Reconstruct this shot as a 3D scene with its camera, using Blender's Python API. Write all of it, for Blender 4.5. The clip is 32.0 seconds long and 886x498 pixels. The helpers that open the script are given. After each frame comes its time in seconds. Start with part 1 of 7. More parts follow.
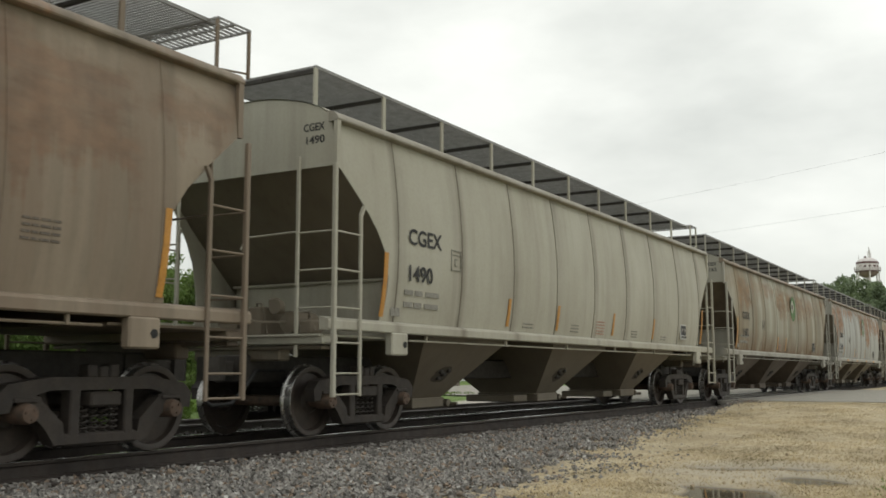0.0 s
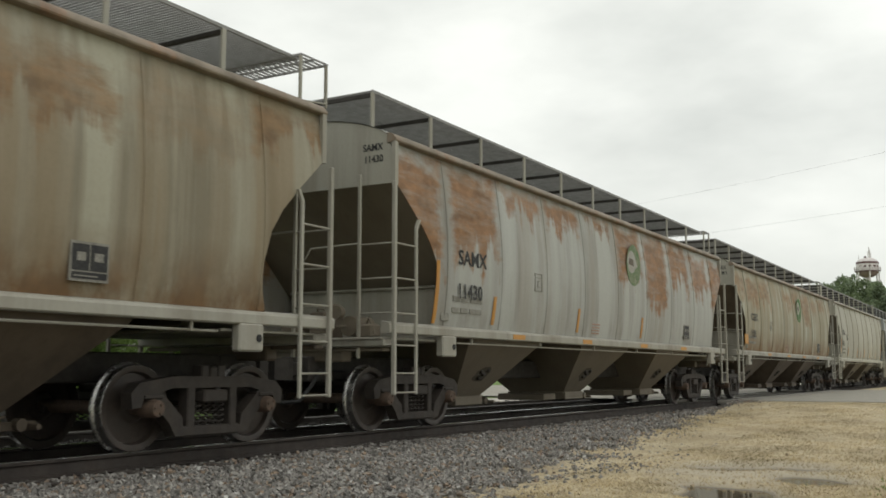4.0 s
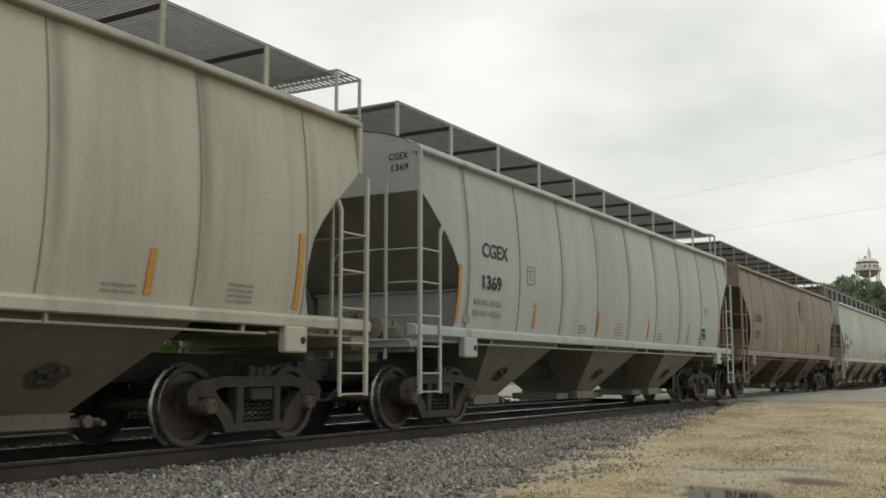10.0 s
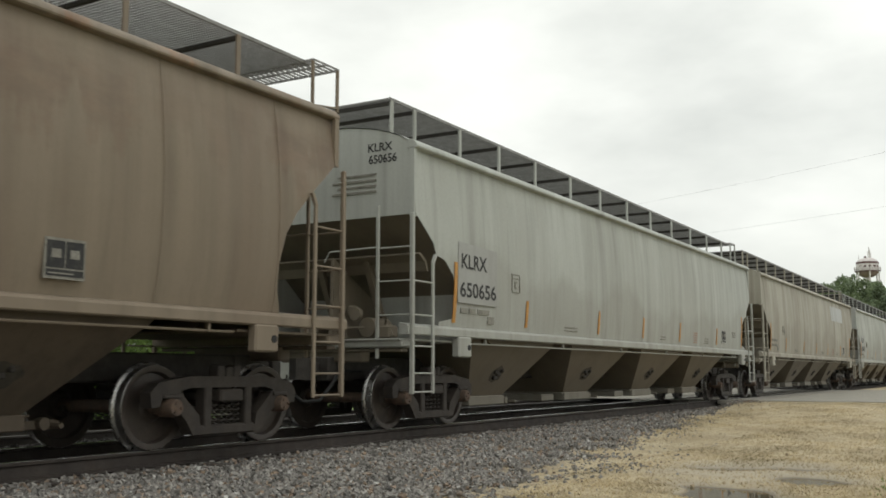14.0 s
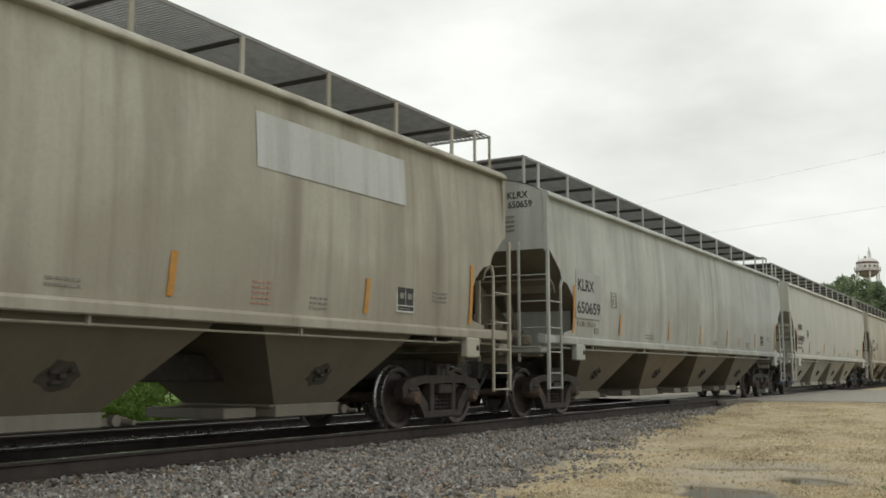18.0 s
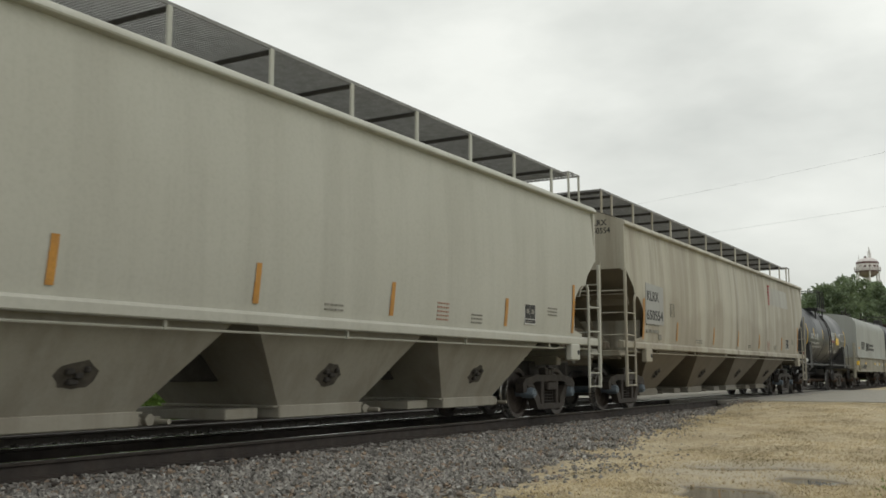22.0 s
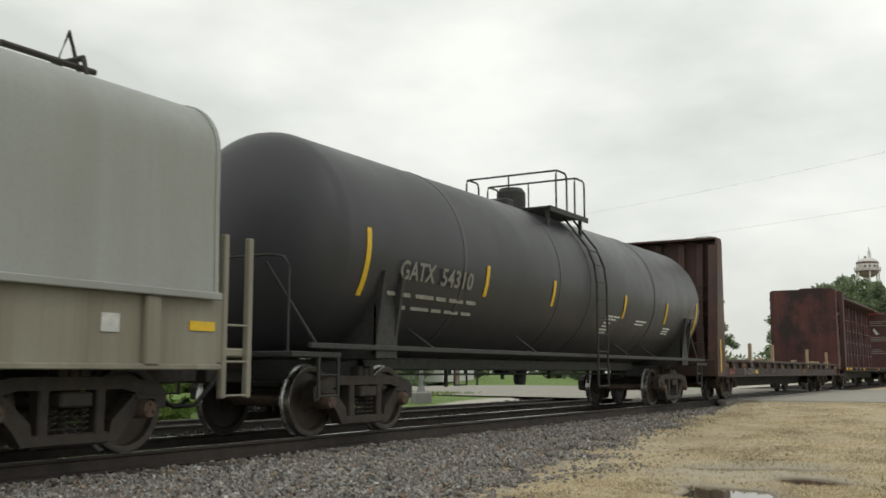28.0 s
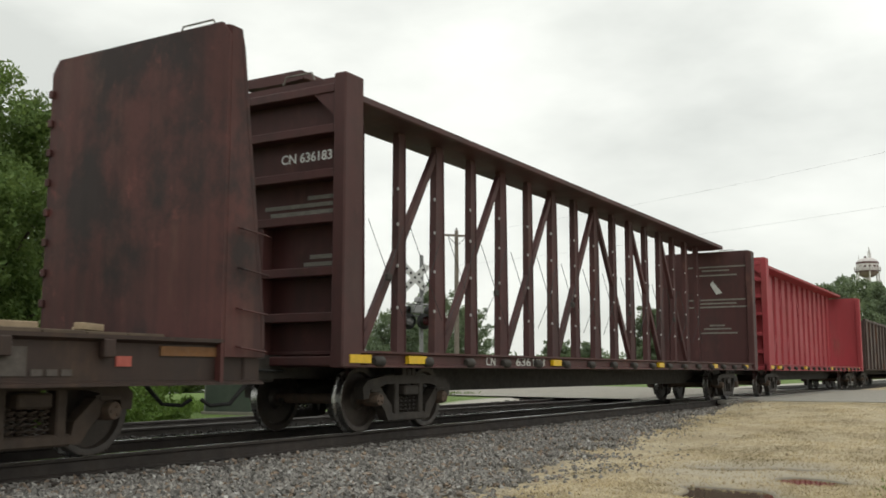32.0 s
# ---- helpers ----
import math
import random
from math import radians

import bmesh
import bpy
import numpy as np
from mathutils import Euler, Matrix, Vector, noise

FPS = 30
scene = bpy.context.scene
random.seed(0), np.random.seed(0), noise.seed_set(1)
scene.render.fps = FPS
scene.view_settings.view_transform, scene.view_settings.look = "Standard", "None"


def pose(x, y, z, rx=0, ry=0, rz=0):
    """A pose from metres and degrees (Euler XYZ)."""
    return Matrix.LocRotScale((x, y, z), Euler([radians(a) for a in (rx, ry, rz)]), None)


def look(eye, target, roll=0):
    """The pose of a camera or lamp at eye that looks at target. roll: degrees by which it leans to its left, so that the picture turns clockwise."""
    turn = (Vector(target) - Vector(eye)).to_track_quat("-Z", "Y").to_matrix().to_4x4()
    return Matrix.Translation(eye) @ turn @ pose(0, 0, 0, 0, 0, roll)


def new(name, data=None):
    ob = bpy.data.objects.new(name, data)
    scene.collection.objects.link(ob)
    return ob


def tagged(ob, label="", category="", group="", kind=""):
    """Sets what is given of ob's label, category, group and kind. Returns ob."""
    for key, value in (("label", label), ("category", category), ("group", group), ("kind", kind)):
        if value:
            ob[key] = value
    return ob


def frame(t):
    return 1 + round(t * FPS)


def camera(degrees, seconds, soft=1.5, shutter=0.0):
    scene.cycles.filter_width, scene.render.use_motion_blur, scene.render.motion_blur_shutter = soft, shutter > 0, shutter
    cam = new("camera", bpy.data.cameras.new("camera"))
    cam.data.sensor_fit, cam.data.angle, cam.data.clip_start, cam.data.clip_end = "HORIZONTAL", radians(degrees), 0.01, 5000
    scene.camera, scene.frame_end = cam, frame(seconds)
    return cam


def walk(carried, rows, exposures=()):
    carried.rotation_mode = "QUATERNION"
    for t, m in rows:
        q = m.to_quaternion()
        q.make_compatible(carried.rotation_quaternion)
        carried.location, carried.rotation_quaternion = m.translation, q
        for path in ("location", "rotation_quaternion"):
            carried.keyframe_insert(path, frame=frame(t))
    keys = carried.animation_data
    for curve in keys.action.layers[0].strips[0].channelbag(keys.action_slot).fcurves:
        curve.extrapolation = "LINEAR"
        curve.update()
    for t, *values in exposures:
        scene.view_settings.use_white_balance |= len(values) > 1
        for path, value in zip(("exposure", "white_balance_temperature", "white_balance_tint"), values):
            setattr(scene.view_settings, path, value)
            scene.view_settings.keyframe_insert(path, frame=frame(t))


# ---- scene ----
cam = camera(48.7, 32.0, soft=1.65, shutter=0.08)
EYE = (0.0, -8.955, 0.834)
CAM_POSE = pose(*EYE, 90 + 7.18, 0, 30.48 - 90)
walk(cam, [(0, CAM_POSE), (32, CAM_POSE)],
     exposures=[(0, 0.08), (4, 0.06), (7, 0.2), (8, 0.08), (9, 0.0), (12, 0.02), (13, 0.16), (14, 0.12), (15, 0.03), (18, 0.05), (20, -0.06), (22, -0.1), (25, -0.14), (26.3, -0.16), (28.6, 0.05), (29.2, 0.02), (30, -0.30), (31, -0.40), (31.4, -0.33), (32, 0.1)])

# ---- overcast sky and a weak, wide sun ----
world = bpy.data.worlds.new("overcast_sky")
scene.world = world
world.use_nodes = True
wn, wl = world.node_tree.nodes, world.node_tree.links
wn.clear()


w_out = wn.new("ShaderNodeOutputWorld")
w_bg = wn.new("ShaderNodeBackground")
w_bg.inputs["Strength"].default_value = 1.0
w_sky = wn.new("ShaderNodeTexSky")
w_sky.sky_type = 'NISHITA'
w_sky.sun_disc = False
w_sky.sun_elevation, w_sky.sun_rotation = radians(52), radians(150)
w_tc = wn.new("ShaderNodeTexCoord")
w_map = wn.new("ShaderNodeMapping")
w_map.inputs["Scale"].default_value = (1.3, 1.3, 3.1)
w_map.inputs["Location"].default_value = (0.35, 0.2, 0.1)
w_n = wn.new("ShaderNodeTexNoise")
w_n.inputs["Scale"].default_value = 2.3
w_n.inputs["Detail"].default_value = 6.0
w_n.inputs["Roughness"].default_value = 0.5
w_ramp = wn.new("ShaderNodeValToRGB")
w_ramp.color_ramp.elements[0].position, w_ramp.color_ramp.elements[0].color = 0.34, (0.652, 0.67, 0.625, 1)
w_ramp.color_ramp.elements[1].position, w_ramp.color_ramp.elements[1].color = 0.64, (0.94, 0.955, 0.89, 1)
w_sep = wn.new("ShaderNodeSeparateXYZ")
w_el = wn.new("ShaderNodeMapRange")          # overcast: the zenith is brighter than the horizon
w_el.inputs["From Min"].default_value, w_el.inputs["From Max"].default_value = 0.0, 1.0
w_el.inputs["To Min"].default_value, w_el.inputs["To Max"].default_value = 0.90, 1.25
w_mul = wn.new("ShaderNodeVectorMath")
w_mul.operation = 'SCALE'
w_skys = wn.new("ShaderNodeVectorMath")
w_skys.operation = 'SCALE'
w_skys.inputs["Scale"].default_value = 0.008
w_add = wn.new("ShaderNodeVectorMath")
wl.new(w_tc.outputs["Generated"], w_map.inputs["Vector"])
wl.new(w_map.outputs[0], w_n.inputs["Vector"])
wl.new(w_n.outputs["Fac"], w_ramp.inputs[0])
wl.new(w_tc.outputs["Generated"], w_sep.inputs[0])
wl.new(w_sep.outputs["Z"], w_el.inputs["Value"])
wl.new(w_ramp.outputs[0], w_mul.inputs[0])
wl.new(w_el.outputs[0], w_mul.inputs["Scale"])
wl.new(w_sky.outputs[0], w_skys.inputs[0])
wl.new(w_mul.outputs[0], w_add.inputs[0])
wl.new(w_skys.outputs[0], w_add.inputs[1])
wl.new(w_add.outputs[0], w_bg.inputs["Color"])
wl.new(w_bg.outputs[0], w_out.inputs["Surface"])

sun_data = bpy.data.lights.new("sun", 'SUN')
sun_data.energy, sun_data.angle, sun_data.color = 0.35, radians(25), (1.0, 0.97, 0.92)
sun = new("sun", sun_data)
sun.matrix_world = look((-30, -60, 85), (0, 0, 0))


# ---- materials ----
class Nodes:
    """A small node-material writer round one Principled BSDF."""

    def __init__(self, name, rough=0.7, metal=0.0, spec=0.4):
        self.mat = bpy.data.materials.new(name)
        self.mat.use_nodes = True
        self.n, self.l = self.mat.node_tree.nodes, self.mat.node_tree.links
        self.bsdf = self.n["Principled BSDF"]
        self.bsdf.inputs["Roughness"].default_value = rough
        self.bsdf.inputs["Metallic"].default_value = metal
        self.bsdf.inputs["Specular IOR Level"].default_value = spec
        self.tc = self.n.new("ShaderNodeTexCoord")

    def noise(self, scale, stretch=(1, 1, 1), detail=5.0, rough=0.55, off=(0, 0, 0), space="Object"):
        m = self.n.new("ShaderNodeMapping")
        m.inputs["Scale"].default_value = stretch
        m.inputs["Location"].default_value = off
        t = self.n.new("ShaderNodeTexNoise")
        t.inputs["Scale"].default_value, t.inputs["Detail"].default_value = scale, detail
        t.inputs["Roughness"].default_value = rough
        self.l.new(self.tc.outputs[space], m.inputs["Vector"])
        self.l.new(m.outputs[0], t.inputs["Vector"])
        return t.outputs["Fac"]

    def ramp(self, fac, lo, hi, a=(0, 0, 0, 1), b=(1, 1, 1, 1)):
        r = self.n.new("ShaderNodeValToRGB")
        e = r.color_ramp.elements
        e[0].position, e[0].color = lo, (*a[:3], 1)
        e[1].position, e[1].color = hi, (*b[:3], 1)
        self.l.new(fac, r.inputs[0])
        return r.outputs[0]

    def math(self, op, a, b):
        m = self.n.new("ShaderNodeMath")
        m.operation = op
        for i, v in enumerate((a, b)):
            if hasattr(v, "is_linked"):
                self.l.new(v, m.inputs[i])
            else:
                m.inputs[i].default_value = v
        return m.outputs[0]

    def mix(self, fac, a, b, mode='MIX'):
        m = self.n.new("ShaderNodeMix")
        m.data_type, m.blend_type = 'RGBA', mode
        for i, v in ((0, fac), (6, a), (7, b)):
            if hasattr(v, "is_linked"):
                self.l.new(v, m.inputs[i])
            elif i == 0:
                m.inputs[0].default_value = v
            else:
                m.inputs[i].default_value = (*v[:3], 1)
        return m.outputs[2]

    def axis(self, which, space="Object"):
        s = self.n.new("ShaderNodeSeparateXYZ")
        self.l.new(self.tc.outputs[space], s.inputs[0])
        return s.outputs[which]

    def span(self, value, a, b, to0=0.0, to1=1.0):
        m = self.n.new("ShaderNodeMapRange")
        m.inputs["From Min"].default_value, m.inputs["From Max"].default_value = a, b
        m.inputs["To Min"].default_value, m.inputs["To Max"].default_value = to0, to1
        m.clamp = True
        self.l.new(value, m.inputs["Value"])
        return m.outputs[0]

    def white(self, value):
        w = self.n.new("ShaderNodeTexWhiteNoise")
        w.noise_dimensions = '1D'
        self.l.new(value, w.inputs["W"])
        return w.outputs["Value"]

    def random(self):
        return self.n.new("ShaderNodeObjectInfo").outputs["Random"]

    def island(self):
        return self.n.new("ShaderNodeNewGeometry").outputs["Random Per Island"]

    def done(self, color, bump=None, strength=0.2, dist=0.01, rough=None):
        if hasattr(color, "is_linked"):
            self.l.new(color, self.bsdf.inputs["Base Color"])
        else:
            self.bsdf.inputs["Base Color"].default_value = (*color[:3], 1)
        if bump is not None:
            b = self.n.new("ShaderNodeBump")
            b.inputs["Strength"].default_value, b.inputs["Distance"].default_value = strength, dist
            self.l.new(bump, b.inputs["Height"])
            self.l.new(b.outputs[0], self.bsdf.inputs["Normal"])
        if rough is not None:
            self.l.new(rough, self.bsdf.inputs["Roughness"])
        return self.mat


def plain(name, a, b, scale=6.0, rough=0.7, metal=0.0, bump=0.15, fine=40.0, spec=0.4, space="Object"):
    """Two colours in two scales of noise, with a fine relief."""
    k = Nodes(name, rough, metal, spec)
    big = k.ramp(k.noise(scale, space=space), 0.35, 0.65)
    small = k.noise(fine, detail=3, space=space)
    c = k.mix(big, a, b)
    dark = tuple(v * 0.72 for v in a)
    c = k.mix(k.ramp(small, 0.42, 0.72), c, dark)
    rg = k.span(k.noise(scale * 2.3, space=space), 0.3, 0.7, max(0.05, rough - 0.12), min(1, rough + 0.12))
    return k.done(c, small, bump, 0.006, rg)


def car_paint(name, base, dirt=(0.16, 0.13, 0.095), rust=(0.19, 0.075, 0.03), grime=0.5, rusty=0.0, band=(0.0, 9.0), seed=0.0, streak=0.5, light=None, rough=0.62, dents=1.0, low=0.0, tide=0.0, seam=0.0, blot=0.0, bloom=None, columns=None):
    """Weathered freight-car paint: dust film, vertical streaks, rust blooms with runs below them."""
    k = Nodes(name, rough)
    o = (seed * 3.1, seed * 1.7, seed * 2.3)
    film = k.ramp(k.noise(0.55, (1, 1, 0.7), 6, 0.6, o), 0.30, 0.72)
    c = k.mix(k.math('MULTIPLY', film, grime * 0.75), base, dirt)
    runs = k.ramp(k.noise(1.0, (2.1, 2.1, 0.10), 7, 0.62, o), 0.46, 0.66)
    c = k.mix(k.math('MULTIPLY', runs, streak), c, tuple(v * 0.8 for v in dirt))
    thin = k.ramp(k.noise(1.0, (9.0, 9.0, 0.35), 5, 0.6, o), 0.55, 0.75)
    c = k.mix(k.math('MULTIPLY', thin, streak * 0.45), c, tuple(v * 0.55 for v in dirt))
    pale = k.ramp(k.noise(1.0, (3.0, 3.0, 0.16), 5, 0.6, (o[0] + 9, o[1], o[2])), 0.56, 0.74)
    c = k.mix(k.math('MULTIPLY', pale, 0.35 * streak), c, light or tuple(min(0.8, v * 1.18) for v in base))
    if tide > 0:
        # ragged wash line: the lower part keeps more road dirt
        line = k.math('ADD', k.math('MULTIPLY', k.noise(1.0, (.45, .45, .05), 5, .55, o), 2.6), k.math('MULTIPLY', k.noise(5.0, (1, 1, .3), 3), .25))
        below = k.span(k.math('SUBTRACT', k.axis("Z"), line), 1.20, .92)
        c = k.mix(k.math('MULTIPLY', below, tide), c, tuple(v * 1.25 for v in dirt))
    if seam > 0:
        # uneven dark runs beside the welded seams
        f = k.math('FRACT', k.math('MULTIPLY', k.math('ADD', k.axis("X"), .925 - 3.1 + 18.5), 1 / 1.85), 0)
        d = k.math('ABSOLUTE', k.math('SUBTRACT', f, .54), 0)
        m = k.math('MULTIPLY', k.span(d, .075, .01), k.ramp(k.noise(1.0, (.7, .7, .35), 5, .6, (o[0] + 3, o[1], o[2])), .36, .62))
        c = k.mix(k.math('MULTIPLY', m, seam), c, tuple(v * .62 for v in dirt))
    if columns:
        # broad soft upright bands, paler and browner by turns
        tone_a, tone_b, amount = columns
        n1 = k.noise(1.0, (1.35, 1.35, .05), 4, .55, (o[0] + 21, o[1], o[2]))
        c = k.mix(k.math('MULTIPLY', k.span(n1, .51, .61), amount), c, tone_a)
        c = k.mix(k.math('MULTIPLY', k.span(n1, .49, .39), amount), c, tone_b)
        n2 = k.ramp(k.noise(1.0, (3.2, 3.2, .05), 4, .55, (o[0] + 31, o[1], o[2])), .58, .72)
        c = k.mix(k.math('MULTIPLY', n2, amount * .7), c, tuple(v * .75 for v in dirt))
    if bloom:
        # one rust bloom to a side panel, brushed out sideways, with ragged edges
        z0, z1, share, depth = bloom
        z = k.axis("Z")
        px = k.math('MULTIPLY', k.math('ADD', k.axis("X"), 18.0 - 1.35), 1 / 1.8)
        cell = k.math('FLOOR', px, 0)
        r1 = k.white(k.math('ADD', cell, seed * 1.37))
        r2 = k.white(k.math('ADD', cell, seed * 2.91 + .5))
        dx = k.math('ABSOLUTE', k.math('SUBTRACT', k.math('FRACT', px, 0), .5), 0)
        side = k.math('MULTIPLY', k.math('SUBTRACT', .40, dx), 1.8)
        top = k.math('SUBTRACT', k.math('SUBTRACT', z1, k.math('MULTIPLY', r2, .22)), z)
        foot = k.math('SUBTRACT', z, k.math('SUBTRACT', z1 - .25, k.math('MULTIPLY', r1, z1 - .25 - z0)))
        tongue = k.math('MULTIPLY', k.math('SUBTRACT', k.noise(1.0, (3.6, 3.6, .22), 4, .6, (o[0] + 4, o[1], o[2])), .5), 2.2)
        inner = k.math('MINIMUM', k.math('MINIMUM', k.math('ADD', side, .08), k.math('ADD', top, .12)), k.math('ADD', foot, tongue))
        warp = k.math('MULTIPLY', k.math('SUBTRACT', k.noise(1.0, (1.6, 1.6, 3.4), 6, .62, o), .5), .95)
        m = k.span(k.math('ADD', inner, warp), -.06, .20)
        m = k.math('MULTIPLY', m, k.span(k.ramp(k.noise(1.0, (1.3, 1.3, 7.0), 5, .6, (o[0], o[1] + 8, o[2])), .30, .55), 0, 1, .6, 1.0))
        m = k.math('MULTIPLY', m, k.span(k.ramp(k.white(k.math('ADD', cell, seed * .77 + 7.5)), 1 - share - .12, 1 - share + .12), 0, 1, .25, 1.0))
        tone = k.mix(k.ramp(k.noise(2.6, (1, 1, 1.6), 6, .65, o), .35, .65), tuple(v * .62 for v in rust), tuple(v * 1.2 for v in rust))
        c = k.mix(k.math('MULTIPLY', m, depth), c, tone)
    if low > 0:
        z = k.axis("Z")
        band2 = k.math('MULTIPLY', k.span(z, 2.25, 1.55), k.ramp(k.noise(1.0, (1.5, 1.5, .8), 7, .66, (o[0], o[1] + 11, o[2])), .35, .55))
        c = k.mix(k.math('MULTIPLY', band2, low), c, k.mix(k.noise(6.0, detail=5), (rust[0] * .4, rust[1] * .42, rust[2] * .5), rust))
    if rusty > 0:
        patch = k.noise(1.0, (1.15, 1.15, 0.42), 5, 0.56, (o[0], o[1] + 5, o[2]))
        z = k.axis("Z")
        inside = k.math('MULTIPLY', k.span(z, band[0] - 0.35, band[0] + 0.25), k.span(z, band[1] + 0.4, band[1] - 0.3))
        lo = 0.66 - 0.22 * rusty
        m = k.math('MULTIPLY', k.ramp(patch, lo, lo + 0.13), inside)
        drip = k.ramp(k.noise(1.0, (3.4, 3.4, 0.12), 6, 0.65, (o[0], o[1] + 5, o[2])), 0.42, 0.60)
        m2 = k.math('MULTIPLY', k.math('MULTIPLY', k.ramp(patch, lo - 0.09, lo + 0.05), inside), drip)
        m = k.math('MAXIMUM', m, k.math('MULTIPLY', m2, 0.8))
        m = k.math('MULTIPLY', m, k.span(k.ramp(k.noise(6.0, (1, 1, 0.35), 6, 0.65, o), 0.30, 0.55), 0, 1, 0.55, 1.0))
        tone = k.mix(k.ramp(k.noise(5.0, (1, 1, 0.5), 6, 0.65), 0.35, 0.65), (rust[0] * 0.7, rust[1] * 0.7, rust[2] * 0.75), (rust[0] * 1.5, rust[1] * 1.6, rust[2] * 1.5))
        c = k.mix(k.math('MULTIPLY', m, 0.92), c, tone)
    if blot > 0:
        # sooty blotches with ragged edges
        b1 = k.ramp(k.noise(0.75, (1, 1, 0.8), 8, 0.68, (o[0] + 2, o[1], o[2])), 0.47, 0.60)
        c = k.mix(k.math('MULTIPLY', b1, blot), c, tuple(v * 0.8 for v in dirt))
        b2 = k.ramp(k.noise(3.0, (1, 1, 0.7), 7, 0.7, (o[0] + 5, o[1], o[2])), 0.60, 0.68)
        c = k.mix(k.math('MULTIPLY', b2, blot * 0.5), c, tuple(min(0.5, v * 1.9) for v in base))
    grain = k.noise(22.0, (1, 1, 1), 4)
    c = k.mix(k.math('MULTIPLY', k.ramp(grain, 0.45, 0.80), 0.12), c, tuple(v * 0.7 for v in dirt))
    waves = k.noise(1.3, (1, 1, 0.5), 2)
    h = k.math('ADD', k.math('MULTIPLY', waves, dents), k.math('MULTIPLY', grain, 0.06))
    return k.done(c, h, 0.25, 0.03, k.span(film, 0, 1, rough - 0.1, rough + 0.15))


M = {}
M["steel_dark"] = plain("dark_weathered_steel", (0.047, 0.041, 0.036), (0.030, 0.027, 0.024), 5, 0.75)
M["truck"] = plain("bogie_grime", (0.050, 0.040, 0.033), (0.028, 0.024, 0.022), 4, 0.7)
M["wheel"] = plain("rusty_wheel_plate", (0.062, 0.048, 0.040), (0.040, 0.033, 0.029), 5, 0.48)
M["tread"] = plain("polished_wheel_tread", (0.42, 0.41, 0.40), (0.28, 0.27, 0.26), 8, 0.3, 0.9, 0.05)
M["scuff"] = plain("scuffed_bay_sheet", (0.095, 0.083, 0.068), (0.050, 0.043, 0.036), 9, 0.8)
M["truck_brown"] = plain("dusty_brown_bogie", (0.078, 0.054, 0.040), (0.040, 0.029, 0.023), 4, 0.75)
M["cap"] = plain("blue_grey_bearing_cap", (0.16, 0.20, 0.24), (0.10, 0.12, 0.14), 12, 0.6)
M["cap_rust"] = plain("rusty_bearing_cap", (0.13, 0.085, 0.06), (0.07, 0.055, 0.045), 12, 0.75)
M["black"] = plain("black_rubber", (0.02, 0.02, 0.02), (0.03, 0.03, 0.03), 9, 0.8)
M["grate"] = plain("galvanised_grating", (0.30, 0.295, 0.29), (0.21, 0.205, 0.20), 7, 0.6, 0.2)
M["letter"] = plain("black_stencil_paint", (0.022, 0.022, 0.024), (0.04, 0.039, 0.037), 9, 0.7)
M["letter_faint"] = plain("faded_stencil_paint", (0.20, 0.19, 0.165), (0.27, 0.26, 0.23), 9, 0.75)
M["letter_red"] = plain("faded_red_stencil_paint", (0.36, 0.20, 0.16), (0.40, 0.28, 0.22), 9, 0.75)
M["letter_umber"] = plain("dim_umber_stencil_paint", (0.115, 0.095, 0.08), (0.15, 0.125, 0.10), 9, 0.75)
M["letter_white"] = plain("white_stencil_paint", (0.62, 0.62, 0.60), (0.45, 0.45, 0.43), 9, 0.65)
M["amber"] = plain("amber_reflective_strip", (0.52, 0.25, 0.045), (0.42, 0.20, 0.045), 8, 0.5)
M["yellow"] = plain("yellow_reflective_strip", (0.78, 0.50, 0.02), (0.65, 0.42, 0.03), 8, 0.45)
M["rail_side"] = plain("brown_rail_web", (0.050, 0.039, 0.033), (0.030, 0.025, 0.023), 3, 0.8)
M["rail_head"] = plain("polished_rail_head", (0.62, 0.62, 0.63), (0.50, 0.50, 0.51), 3, 0.17, 0.85, 0.02)
M["tie"] = plain("creosoted_tie", (0.075, 0.06, 0.05), (0.05, 0.043, 0.038), 4, 0.9, bump=0.4)
M["wood"] = plain("raw_timber", (0.38, 0.29, 0.19), (0.28, 0.21, 0.14), 5, 0.8, bump=0.3)


